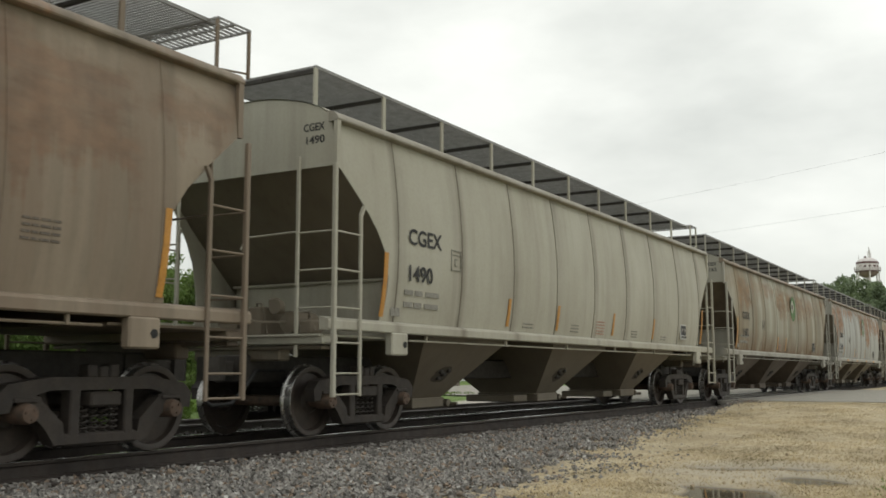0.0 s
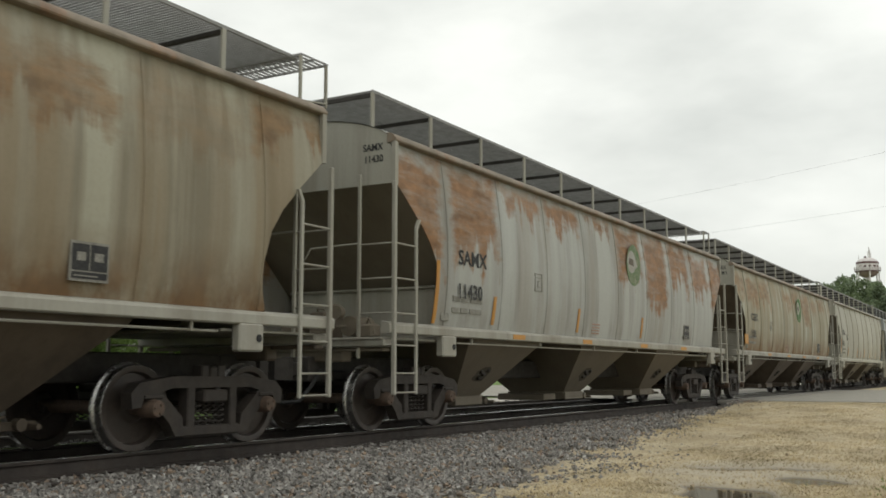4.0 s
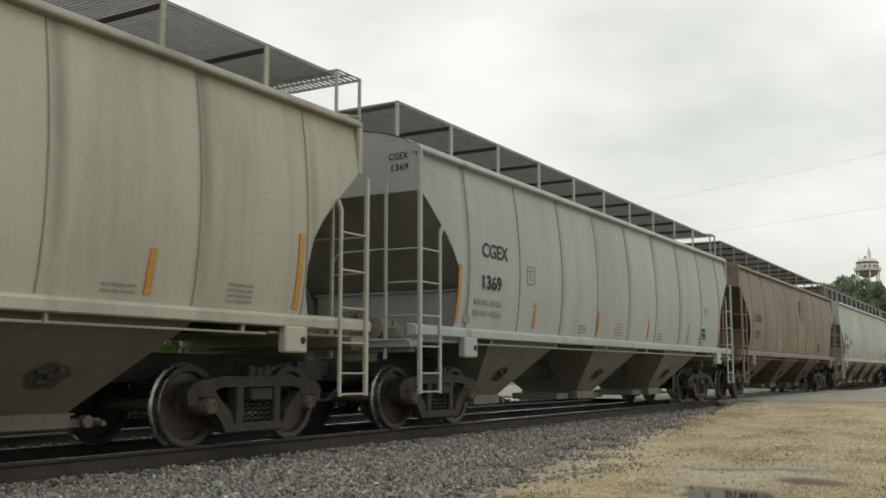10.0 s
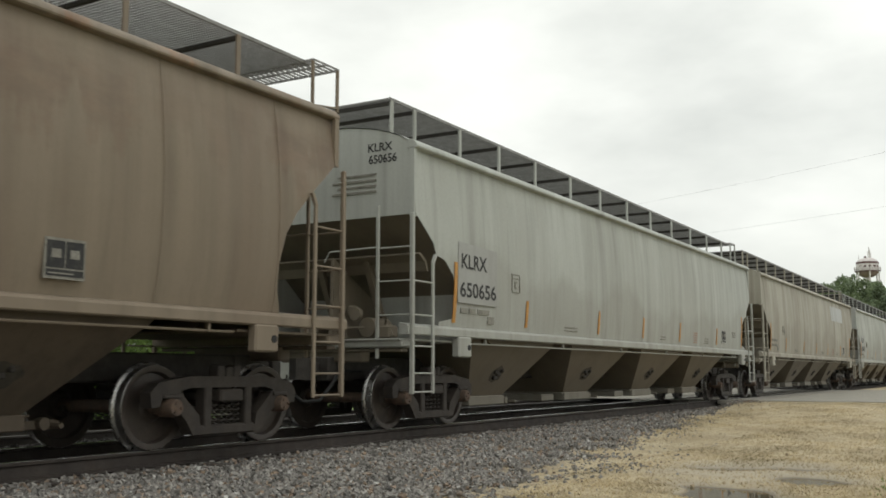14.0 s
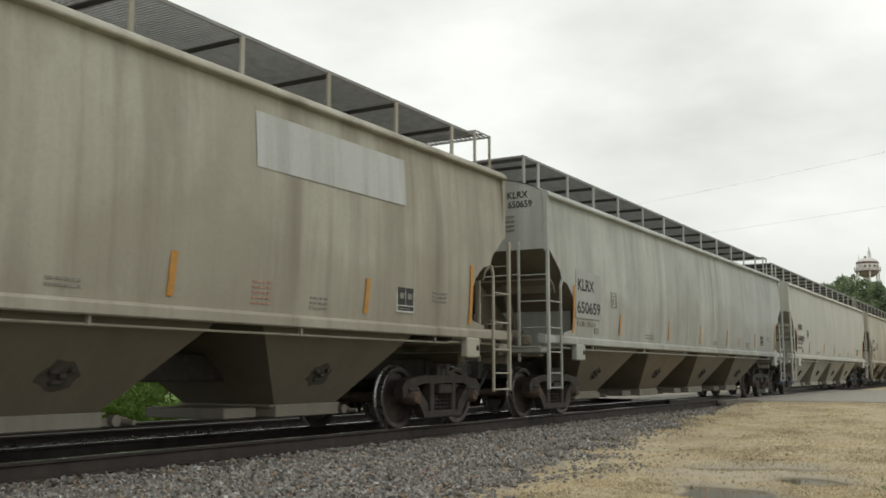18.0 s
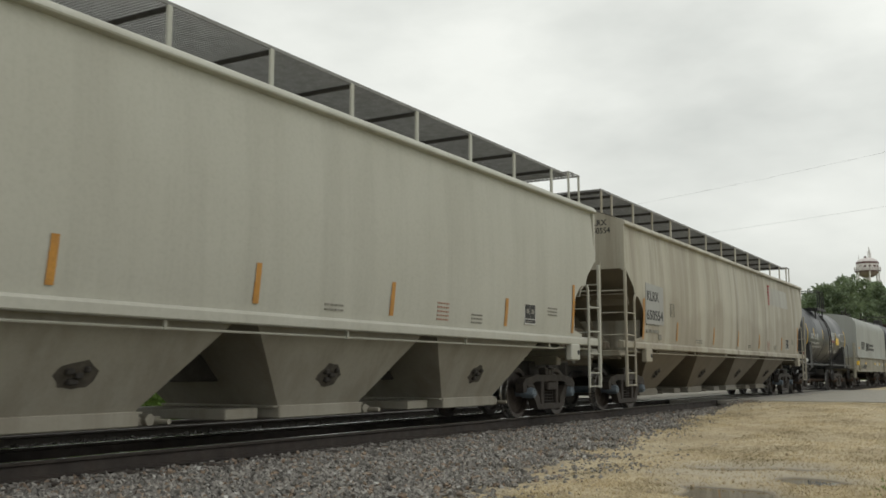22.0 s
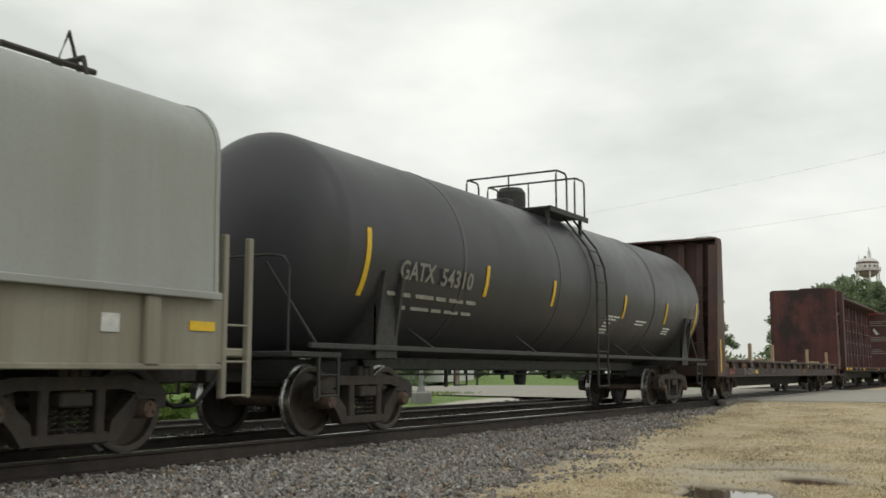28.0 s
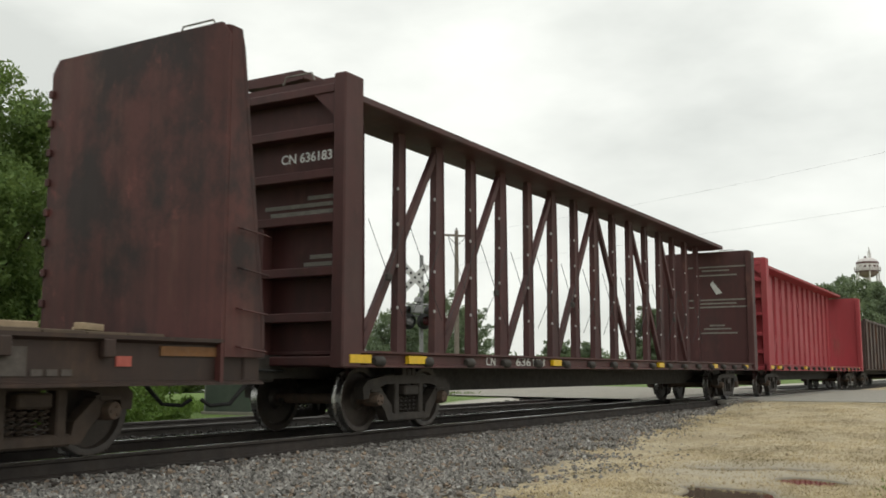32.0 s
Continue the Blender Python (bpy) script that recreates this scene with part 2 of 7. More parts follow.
# ---- mesh writing ----
class MB:
    """Collects vertices and faces of one part."""

    def __init__(self):
        self.v, self.f = [], []

    def add(self, verts, faces):
        n = len(self.v)
        self.v += [tuple(p) for p in verts]
        self.f += [tuple(i + n for i in q) for q in faces]
        return self

    def box(self, x0, x1, y0, y1, z0, z1):
        return self.add([(x0, y0, z0), (x1, y0, z0), (x1, y1, z0), (x0, y1, z0), (x0, y0, z1), (x1, y0, z1), (x1, y1, z1), (x0, y1, z1)],
                        [(0, 3, 2, 1), (4, 5, 6, 7), (0, 1, 5, 4), (1, 2, 6, 5), (2, 3, 7, 6), (3, 0, 4, 7)])

    def cbox(self, x0, x1, y0, y1, z0, z1, c=0.012):
        """A box with its edges taken off."""
        c = min(c, (x1 - x0) * .4, (y1 - y0) * .4, (z1 - z0) * .4)
        v, f = [], []
        for z, i in ((z0, c), (z0 + c, 0), (z1 - c, 0), (z1, c)):
            a0, a1, b0, b1 = x0 + i, x1 - i, y0 + i, y1 - i
            e = c if i == 0 else c * 0.5
            v += [(a0 + e, b0, z), (a1 - e, b0, z), (a1, b0 + e, z), (a1, b1 - e, z), (a1 - e, b1, z), (a0 + e, b1, z), (a0, b1 - e, z), (a0, b0 + e, z)]
        for k in range(3):
            for j in range(8):
                a, b = k * 8 + j, k * 8 + (j + 1) % 8
                f.append((a, b, b + 8, a + 8))
        f += [tuple(range(7, -1, -1)), tuple(range(24, 32))]
        return self.add(v, f)

    def prism(self, pts, axis, a, b):
        """Extrudes a closed outline along an axis; pts give the two other axes in order."""
        def put(p, q):
            return {"x": (q, p[0], p[1]), "y": (p[0], q, p[1]), "z": (p[0], p[1], q)}[axis]
        n = len(pts)
        v = [put(p, a) for p in pts] + [put(p, b) for p in pts]
        f = [tuple(range(n)), tuple(range(2 * n - 1, n - 1, -1))]
        f += [(i, i + n, (i + 1) % n + n, (i + 1) % n) for i in range(n)]
        return self.add(v, f)

    def tube(self, pts, r, n=6, closed=False):
        """A round bar along a path."""
        P = [Vector(p) for p in pts]
        v, f = [], []
        for i, p in enumerate(P):
            d = (P[min(i + 1, len(P) - 1)] - P[max(i - 1, 0)]).normalized()
            u = d.cross(Vector((0, 0, 1)) if abs(d.z) < 0.9 else Vector((1, 0, 0))).normalized()
            w = d.cross(u)
            v += [tuple(p + r * (math.cos(2 * math.pi * k / n) * u + math.sin(2 * math.pi * k / n) * w)) for k in range(n)]
        for i in range(len(P) - 1):
            for k in range(n):
                a, b = i * n + k, i * n + (k + 1) % n
                f.append((a, b, b + n, a + n))
        f += [tuple(range(n - 1, -1, -1)), tuple(range((len(P) - 1) * n, len(P) * n))]
        return self.add(v, f)

    def lathe(self, prof, center, axis="y", n=24, caps=True):
        """Turns (along, radius) pairs round an axis through center."""
        v, f = [], []
        cx, cy, cz = center
        for a, r in prof:
            for k in range(n):
                c, s = r * math.cos(2 * math.pi * k / n), r * math.sin(2 * math.pi * k / n)
                v.append({"y": (cx + c, cy + a, cz + s), "x": (cx + a, cy + c, cz + s), "z": (cx + c, cy + s, cz + a)}[axis])
        for i in range(len(prof) - 1):
            for k in range(n):
                a, b = i * n + k, i * n + (k + 1) % n
                f.append((a, b, b + n, a + n))
        if caps:
            f += [tuple(range(n)), tuple(range(len(prof) * n - 1, (len(prof) - 1) * n - 1, -1))]
        return self.add(v, f)

    def grid(self, rows):
        """A sheet through rows of points, all of one length."""
        m = len(rows[0])
        v = [p for r in rows for p in r]
        f = [(i * m + j, i * m + j + 1, (i + 1) * m + j + 1, (i + 1) * m + j) for i in range(len(rows) - 1) for j in range(m - 1)]
        return self.add(v, f)

    def mesh(self, name, mat, smooth=0):
        me = bpy.data.meshes.new(name)
        me.from_pydata(self.v, [], self.f)
        bm = bmesh.new()
        bm.from_mesh(me)
        bmesh.ops.recalc_face_normals(bm, faces=bm.faces)
        bm.to_mesh(me)
        bm.free()
        if smooth:
            me.shade_smooth()
            me.set_sharp_from_angle(angle=radians(smooth))
        me.materials.append(mat)
        return me


def part(name, mb, material, parent=None, label="", smooth=0, m=None):
    """One mesh object under a thing or a part. mb: an MB, or a mesh that is shared."""
    me = mb if isinstance(mb, bpy.types.Mesh) else mb.mesh(name, material, smooth)
    ob = new(name, me)
    if parent is not None:
        ob.parent = parent
    if m is not None:
        ob.matrix_basis = m
    if isinstance(mb, bpy.types.Mesh) and material is not None and me.materials[0] != material:
        ob.material_slots[0].link = 'OBJECT'
        ob.material_slots[0].material = material
    if label:
        ob["label"] = label
    return ob


def thing(name, label, category, group="", m=None, kind=""):
    ob = new(name)
    ob.empty_display_size = 0.2
    if m is not None:
        ob.matrix_basis = m
    return tagged(ob, label, category, group, kind)


CACHE = {}


def cached(key, build):
    if key not in CACHE:
        CACHE[key] = build()
    return CACHE[key]


def text_mesh(words, size, spacing=1.0):
    """Lettering in the built-in font, as a thin mesh: x to the right, y up."""
    def build():
        cu = bpy.data.curves.new("lettering", 'FONT')
        cu.body, cu.size, cu.extrude, cu.space_character, cu.offset = words, size, 0.001, spacing, size * .018
        cu.resolution_u = 3
        ob = bpy.data.objects.new("lettering", cu)
        scene.collection.objects.link(ob)
        dg = bpy.context.evaluated_depsgraph_get()
        me = bpy.data.meshes.new_from_object(ob.evaluated_get(dg))
        bpy.data.objects.remove(ob)
        me.materials.clear()
        me.materials.append(M["letter"])
        return me
    return cached(("text", words, size, spacing), build)


def lettering(words, x, z, height, parent, material, y=-1.6, width=None, tilt=0, name="lettering", label="", end=False):
    """Words on a car's near side (or on its front end), lower left corner at (x, z), capitals of that height."""
    me = text_mesh(words, height / 0.72)
    wide = max((v.co.x for v in me.vertices), default=1.0)
    sx = (width / wide) if width else 1.0
    if end:
        m = Matrix.Translation((y, x, z)) @ Matrix.Rotation(radians(-90), 4, 'Z') @ Matrix.Rotation(radians(90), 4, 'X') @ Matrix.Diagonal((sx, 1, 1, 1))
    else:
        m = Matrix.Translation((x, y, z)) @ Matrix.Rotation(radians(90 + tilt), 4, 'X') @ Matrix.Diagonal((sx, 1, 1, 1))
    return part(name, me, material, parent, label or "stencilled reporting mark", m=m)


# ---- running gear, shared by all cars ----
WHEEL_R = 0.457


def wheel_meshes():
    out = {}
    for side in (-1, 1):
        prof = [(-.05, 0.001), (-.05, .13), (-.015, .165), (.005, .37), (-.055, .388), (-.068, .44), (-.066, .4535), (.04, .457), (.052, .487), (.082, .484), (.09, .40), (.045, .375), (.035, .17), (.08, .13), (.08, .001)]
        mb = MB().lathe([(a if side < 0 else -a, r) for a, r in prof], (0, side * .753, 0), "y", 32, False)
        out["wheel", side] = mb.mesh("wheel", M["wheel"], 35)
        ring = [(-.064, .452), (-.060, .4585), (.036, .4600), (.050, .489), (.080, .487), (.082, .47)]
        mb = MB().lathe([(a if side < 0 else -a, r) for a, r in ring], (0, side * .753, 0), "y", 32, False)
        out["tread", side] = mb.mesh("tread", M["tread"], 40)
    ax = MB().lathe([(-1.17, .001), (-1.17, .05), (-1.165, .085), (-1.13, .095), (-1.10, .10), (-.93, .10), (-.92, .075), (.92, .075), (.93, .10), (1.10, .10), (1.13, .095), (1.165, .085), (1.17, .05), (1.17, .001)], (0, 0, 0), "y", 16, False)
    for side in (-1, 1):
        for k in range(3):
            a = 2 * math.pi * k / 3
            ax.lathe([(-.012, .018), (.012, .018)], (.05 * math.cos(a), side * 1.172, .05 * math.sin(a)), "y", 6)
    out["axle"] = ax.mesh("wheelset", M["cap_rust"], 35)
    return out


def frame_part(sgn):
    a, b = sorted((sgn * .92, sgn * 1.08))
    mb = MB()
    mb.prism([(-1.17, .46), (-1.19, .62), (-1.08, .725), (-.62, .79), (.62, .79), (1.08, .725), (1.19, .62), (1.17, .46), (1.05, .47), (1.02, .56), (.62, .665), (-.62, .665), (-1.02, .56), (-1.05, .47)], "y", a, b)
    for s in (-1, 1):
        mb.prism([(s * .98, .60), (s * .74, .60), (s * .47, .36), (s * .43, .15), (s * .56, .15), (s * .66, .30)], "y", a, b)
        mb.cbox(*sorted((s * .27, s * .39)), a, b, .20, .69, .015)
        mb.prism([(s * .70, .47), (s * .72, .60), (s * .80, .63), (s * 1.0, .62), (s * .99, .56), (s * .79, .55)], "y", a, b)
    mb.cbox(-.46, .46, a, b, .135, .25, .02)
    mb.cbox(-.19, -.07, a, b, .78, .92, .015).cbox(-.06, .06, a, b, .78, .90, .015).cbox(.07, .19, a, b, .78, .92, .015)
    return mb.mesh("side_frame", M["truck"], 0)


def spring_mesh(sgn):
    mb = MB()
    for k in range(4):
        x = -.18 + .12 * k
        pts = [(x + .045 * math.cos(2 * math.pi * j / 8), sgn * 1.0 + .045 * math.sin(2 * math.pi * j / 8), .25 + .0072 * j) for j in range(37)]
        mb.tube(pts, .0125, 5)
        break
    return mb.mesh("spring", M["truck"], 40)


def bolster_mesh():
    mb = MB()
    mb.cbox(-.19, .19, -1.13, 1.13, .50, .645, .02)
    mb.cbox(-.25, .25, -.9, .9, .60, .72, .03)
    mb.lathe([(.70, .22), (.98, .22)], (0, 0, 0), "z", 16)
    for s in (-1, 1):
        mb.cbox(-1.0, 1.0, s * .55 - .04, s * .55 + .04, .38, .46, .01)
    return mb.mesh("bolster", M["truck"], 30)


def adapter_mesh(sgn):
    a, b = sorted((sgn * .93, sgn * 1.10))
    mb = MB()
    mb.cbox(-.889 - .13, -.889 + .13, a, b, .555, .60, .01)
    return mb.mesh("bearing_adapter", M["truck"], 0)


def bogie(car, x, wheels, cap, tint=None):
    """A two-axle bogie with its centre at x. The wheelsets belong to the car and turn on their own."""
    gear = cached("gear", lambda: dict(bolster=bolster_mesh(), **{f"f{s}": frame_part(s) for s in (-1, 1)}, **{f"s{s}": spring_mesh(s) for s in (-1, 1)}, **{f"a{s}": adapter_mesh(s) for s in (-1, 1)}))
    w = cached("wheels", wheel_meshes)
    b = part("bogie", gear["bolster"], tint, car, m=pose(x, 0, 0))
    for s in (-1, 1):
        part("side_frame", gear[f"f{s}"], tint, b, "cast steel bogie side frame")
        for k in range(4):
            part("spring", gear[f"s{s}"], tint, b, m=pose(.12 * k, 0, 0))
        for q in (0, 1):
            part("bearing_adapter", gear[f"a{s}"], tint, b, m=pose(1.778 * q, 0, 0))
    for dx in (-.889, .889):
        ax = part("wheelset", w["axle"], cap, car, m=pose(x + dx, 0, WHEEL_R))
        for s in (-1, 1):
            part("wheel", w["wheel", s], None, ax)
            part("tread", w["tread", s], None, ax, "polished steel tread")
        wheels.append((ax, x + dx))
    return b


def coupler_mesh():
    mb = MB()
    mb.cbox(-.55, .6, -.09, .09, .78, .98, .02)
    mb.prism([(-.80, -.10), (-.80, .02), (-.62, .17), (-.48, .15), (-.45, -.14), (-.60, -.18)], "z", .73, 1.03)
    mb.cbox(-.25, .4, -.26, .26, .70, 1.06, .02)
    return mb.mesh("coupler", M["steel_dark"], 0)


def hose_mesh():
    mb = MB()
    mb.tube([(-.1, -.32, .82), (-.3, -.36, .66), (-.5, -.30, .44), (-.72, -.18, .42), (-.80, -.1, .5)], .028, 6)
    mb.tube([(.5, -.32, .85), (-.05, -.32, .86), (-.14, -.32, .80)], .022, 6)
    return mb.mesh("brake_hose", M["black"], 40)


def ends_gear(car, L, overhang=0.0):
    """Couplers and air hoses at both ends of a car."""
    c, h = cached("coupler", coupler_mesh), cached("hose", hose_mesh)
    part("coupler", c, None, car, m=pose(-overhang, 0, 0))
    part("coupler", c, None, car, m=pose(L + overhang, 0, 0, 0, 0, 180))
    part("brake_hose", h, None, car, m=pose(-overhang, 0, 0))
    part("brake_hose", h, None, car, m=pose(L + overhang, 0, 0, 0, 0, 180))


# ---- covered hopper cars ----
KINDS = {
    "three": dict(L=17.16, zend=3.48, trucks=(1.37, 15.80), bays=(3.68, 8.30, 12.95), top=1.30, bot=.45, deep=.62, seams=(1.35, 3.15, 4.95, 6.75, 8.6, 10.45, 12.3, 14.2, 16.0),
                  posts=(.30, 1.95, 3.66, 5.42, 7.17, 8.92, 10.63, 12.38, 14.2, 15.95), cross=.34,
                  cut=((3.48, 0.0), (3.05, .50), (2.75, .82), (2.45, 1.03), (2.1, 1.13), (1.8, 1.13), (1.54, 1.02)), sec=((1.50, 1.50), (1.75, 1.545), (2.1, 1.585), (2.5, 1.60), (2.9, 1.595), (3.3, 1.565), (3.7, 1.52), (4.08, 1.46)), st2=3.0),
    "four": dict(L=19.95, zend=3.10, trucks=(1.38, 18.78), bays=(3.58, 7.62, 11.68, 15.70), top=1.55, bot=.63, deep=.78, seams=(),
                 posts=(.35, 1.0, 2.45, 3.9, 5.45, 7.2, 8.9, 10.65, 12.4, 14.15, 15.9, 17.6, 19.3), cross=.15,
                 cut=((3.10, 0.0), (2.72, .48), (2.55, .56), (2.50, .80), (2.35, 1.02), (2.1, 1.18), (1.8, 1.20), (1.64, 1.10), (1.57, .70)), sec=((1.50, 1.55), (1.75, 1.575), (2.1, 1.595), (2.5, 1.60), (2.9, 1.598), (3.3, 1.58), (3.7, 1.555), (4.08, 1.52)), st2=2.55),
}
KINDS["broad"] = dict(KINDS["four"], top=1.72, bot=.85, deep=.95, bays=(3.72, 7.74, 11.74, 15.74))


def interp(pairs, z):
    pts = sorted(pairs)
    if z <= pts[0][0]:
        return pts[0][1]
    for (a, p), (b, q) in zip(pts, pts[1:]):
        if z <= b:
            return p + (q - p) * (z - a) / (b - a)
    return pts[-1][1]


def hopper_meshes(kind):
    K = KINDS[kind]
    L, E = K["L"], {}
    zs = [1.50, 1.57, 1.64, 1.75, 1.9, 2.1, 2.3, 2.45, 2.5, 2.55, 2.72, 2.9, 3.05, 3.10, 3.3, 3.48, 3.7, 3.9, 4.08]

    def cut(z):
        return interp(K["cut"], z) if z < K["zend"] else 0.0

    def panel(x0, x1, first, last, sgn):
        rows = []
        for z in zs:
            c = cut(z) * (1.0 if sgn < 0 else .62)
            a = c if first else x0
            b = L - c if last else x1
            y = interp(K["sec"], z)
            row = []
            for j in range(9):
                f = j / 8
                x = a + (b - a) * f
                puff = 0.010 * math.sin(math.pi * f) * math.sin(math.pi * min(1, max(0, (z - 1.5) / 2.58)))
                row.append((x, sgn * (y + puff), z))
            rows.append(row)
        # turned edge, so that the sheet has thickness
        back = [[(x, y - sgn * .012, z) for x, y, z in r] for r in rows]
        mb = MB().grid(rows).grid([r[::-1] for r in back])
        mb.grid([[r[0] for r in rows], [r[0] for r in back]]).grid([[r[-1] for r in back], [r[-1] for r in rows]])
        return mb

    xs = [0.0] + list(K["seams"]) + [L]
    E["panels"] = [panel(xs[i], xs[i + 1], i == 0, i == len(xs) - 2, -1).mesh("side_panel", M["steel_dark"], 30) for i in range(len(xs) - 1)]
    E["far_side"] = panel(0, L, True, True, 1).mesh("far_side_sheet", M["steel_dark"], 30)
    E["seams"] = []
    for x in K["seams"]:
        pts = [(x, -(interp(K["sec"], z) + .004), z) for z in zs if cut(z) < x < L - cut(z)]
        E["seams"].append(MB().tube(pts, .010 if kind == "three" else .006, 4).mesh("weld_seam", M["steel_dark"], 40))
    # roof: curved sheet, eave angles with a gutter
    rows = []
    ye = K["sec"][-1][1]
    for j in range(17):
        y = -ye + 2 * ye * j / 16
        z = 4.16 + 0.36 * (1 - (y / ye) ** 2) ** 0.8
        rows.append([(-.02, y, z), (L * .5, y, z), (L + .02, y, z)])
    E["roof"] = MB().grid(rows).mesh("roof", M["steel_dark"], 40)
    for sgn in (-1, 1):
        y0 = sgn * (ye - .05)
        yq = sgn * (ye + .105)
        mb = MB().prism([(y0, 4.055), (yq - sgn * .03, 4.06), (yq - sgn * .008, 4.068), (yq, 4.085), (yq - sgn * .006, 4.11), (yq - sgn * .05, 4.165), (yq - sgn * .09, 4.19), (y0, 4.20)], "x", -.03, L + .03)
        E["eave", sgn] = mb.mesh("eave_angle", M["steel_dark"], 35)
    # ends
    zE = K["zend"]
    ys = [-ye + 2 * ye * j / 16 for j in range(17)]
    prof = [(-interp(K["sec"], z), z) for z in (zE, 3.7, 4.08) if z >= zE] + [(y, 4.15 + 0.36 * (1 - (y / ye) ** 2) ** 0.8) for y in ys] + [(interp(K["sec"], z), z) for z in (4.08, 3.7, zE) if z >= zE]
    E["end"] = MB().prism(prof, "x", 0.0, 0.03).mesh("end_plate", M["steel_dark"], 0)
    rows = []
    for q in range(13):
        z = zE + (1.28 - zE) * q / 12
        x, y = .03 + 2.33 * q / 12, (interp(K["sec"], max(1.5, z)) - .014)
        rows.append([(x, -y, z), (x, -y * .5, z), (x, 0, z), (x, y * .5, z), (x, y, z)])
    back = [[(a + .012, b, c) for a, b, c in r] for r in rows]
    E["slope"] = MB().grid(rows).grid([r[::-1] for r in back]).mesh("slope_sheet", M["steel_dark"], 20)
    for sgn in (-1, 1):
        E["corner", sgn] = MB().prism([(-.03, zE - .04), (.05, zE - .04), (.05, 4.07), (-.03, 4.07)], "y", *sorted((sgn * 1.50, sgn * (interp(K["sec"], 3.5) + .012)))).mesh("corner_flange", M["steel_dark"], 0)
    E["end_post"] = MB().prism([(.95, 1.3), (1.07, 1.3), (.50, zE - .70), (.38, zE - .60)], "y", -.05, .05).mesh("end_post", M["steel_dark"], 0)
    E["end_beam"] = MB().prism([(.33, zE - .52), (.50, zE - .62), (.56, zE - .78), (.52, zE - .78), (.45, zE - .64), (.30, zE - .55)], "y", -1.46, 1.46).mesh("end_beam", M["steel_dark"], 0)
    E["end_web"] = MB().prism([(.13, 1.25), (1.7, 1.25), (1.9, 1.6), (.16, 2.55)], "y", -.03, .03).mesh("end_web", M["steel_dark"], 0)
    E["buffer"] = MB().cbox(-.12, .10, -.75, .75, .98, 1.17, .02).cbox(-.16, .02, -1.45, 1.45, 1.12, 1.17, .01).mesh("buffer_beam", M["steel_dark"], 0)
    mb = MB().cbox(-.22, .10, -1.52, 1.52, 1.18, 1.30, .02)
    mb.cbox(-.25, 1.7, -1.48, 1.48, 1.28, 1.31, .005)
    E["end_sill"] = mb.mesh("end_sill", M["steel_dark"], 0)
    # brake cylinder and reservoir standing on the end platform
    mb = MB().lathe([(-.28, .05), (-.26, .15), (.22, .15), (.26, .05)], (.55, -.55, 1.50), "x", 14)
    mb.lathe([(-.34, .04), (-.30, .19), (.32, .19), (.36, .04)], (.62, .55, 1.54), "x", 14)
    mb.cbox(.25, .75, -.12, .14, 1.32, 1.72, .02).tube([(.3, -.55, 1.5), (.05, -.2, 1.5), (.05, .2, 1.62), (.3, .5, 1.6)], .018, 5)
    mb.tube([(.18, -1.1, 1.36), (.30, -.9, 1.62), (.42, -.75, 1.44), (.6, -.9, 1.40)], .016, 5).tube([(.15, -.3, 1.34), (.22, -.15, 1.75), (.4, .1, 1.78), (.5, .2, 1.5)], .014, 5)
    mb.cbox(.16, .40, -1.05, -.82, 1.32, 1.52, .03).cbox(.30, .46, -.30, -.16, 1.70, 1.84, .03).lathe([(-.05, .10), (.05, .10)], (.20, -.42, 1.70), "x", 12)
    E["brake"] = mb.mesh("brake_gear", M["steel_dark"], 35)
    # side sill with its bolster tabs
    for sgn in (-1, 1):
        y0, y1 = sorted((sgn * 1.45, sgn * 1.615))
        yo = sgn * 1.615
        E["sill", sgn] = MB().prism([(sgn * 1.47, 1.53), (yo - sgn * .02, 1.50), (yo, 1.47), (yo, 1.375), (yo - sgn * .015, 1.36), (sgn * 1.47, 1.36)], "x", -.24, L + .17).mesh("side_sill", M["steel_dark"], 0)
        ya, yb = sorted((sgn * 1.50, sgn * 1.63))
        E["tab", sgn] = MB().cbox(-.20, .20, ya, yb, 1.06, 1.37, .02).mesh("jacking_pad", M["steel_dark"], 0)
        E["hole", sgn] = MB().lathe([(-.004, .045), (.004, .045)], (.11, sgn * 1.634, 1.21), "y", 12).mesh("pad_eye", M["black"], 0)
        # rod below the sill on brackets
        mb = MB().tube([(1.75, sgn * 1.52, 1.275), (L - 1.8, sgn * 1.52, 1.275)], .015, 6)
        for k in range(6):
            x = 2.2 + (L - 4.4) * k / 5
            mb.cbox(x - .02, x + .02, sgn * 1.53 - .02, sgn * 1.53 + .02, 1.26, 1.37, .004)
        E["rod", sgn] = mb.mesh("gate_rod", M["steel_dark"], 30)
        # ladders at both ends
        for k, (xa, xb, xm) in enumerate(((-.16, .40, 0.0), (L + .03, L - .53, L))):
            y = sgn * 1.635
            mb = MB()
            mb.cbox(xa - .03, xa + .03, y - .03, y + .03, .53, K["zend"] - (.02 if k == 0 else .10), .01)
            mb.cbox(xb - .025, xb + .025, y - .02, y + .02, .53, K["st2"] - .12, .008)
            mb.prism([(xb - .025, K["st2"] - .14), (xb + .025, K["st2"] - .14), (xb + (.10 if k == 0 else -.05), K["st2"]), (xb + (.05 if k == 0 else -.10), K["st2"])], "y", y - .02, y + .02)
            E["stile", sgn, k] = mb.mesh("ladder_stile", M["steel_dark"], 0)
            E["rung"] = MB().tube([(-.28, 0, 0), (.28, 0, 0)], .014, 6).mesh("rung", M["steel_dark"], 30)
            E["end_rung"] = MB().tube([(0, -.28, 0), (0, .28, 0)], .013, 6).mesh("rung", M["steel_dark"], 30)
            mb = MB()
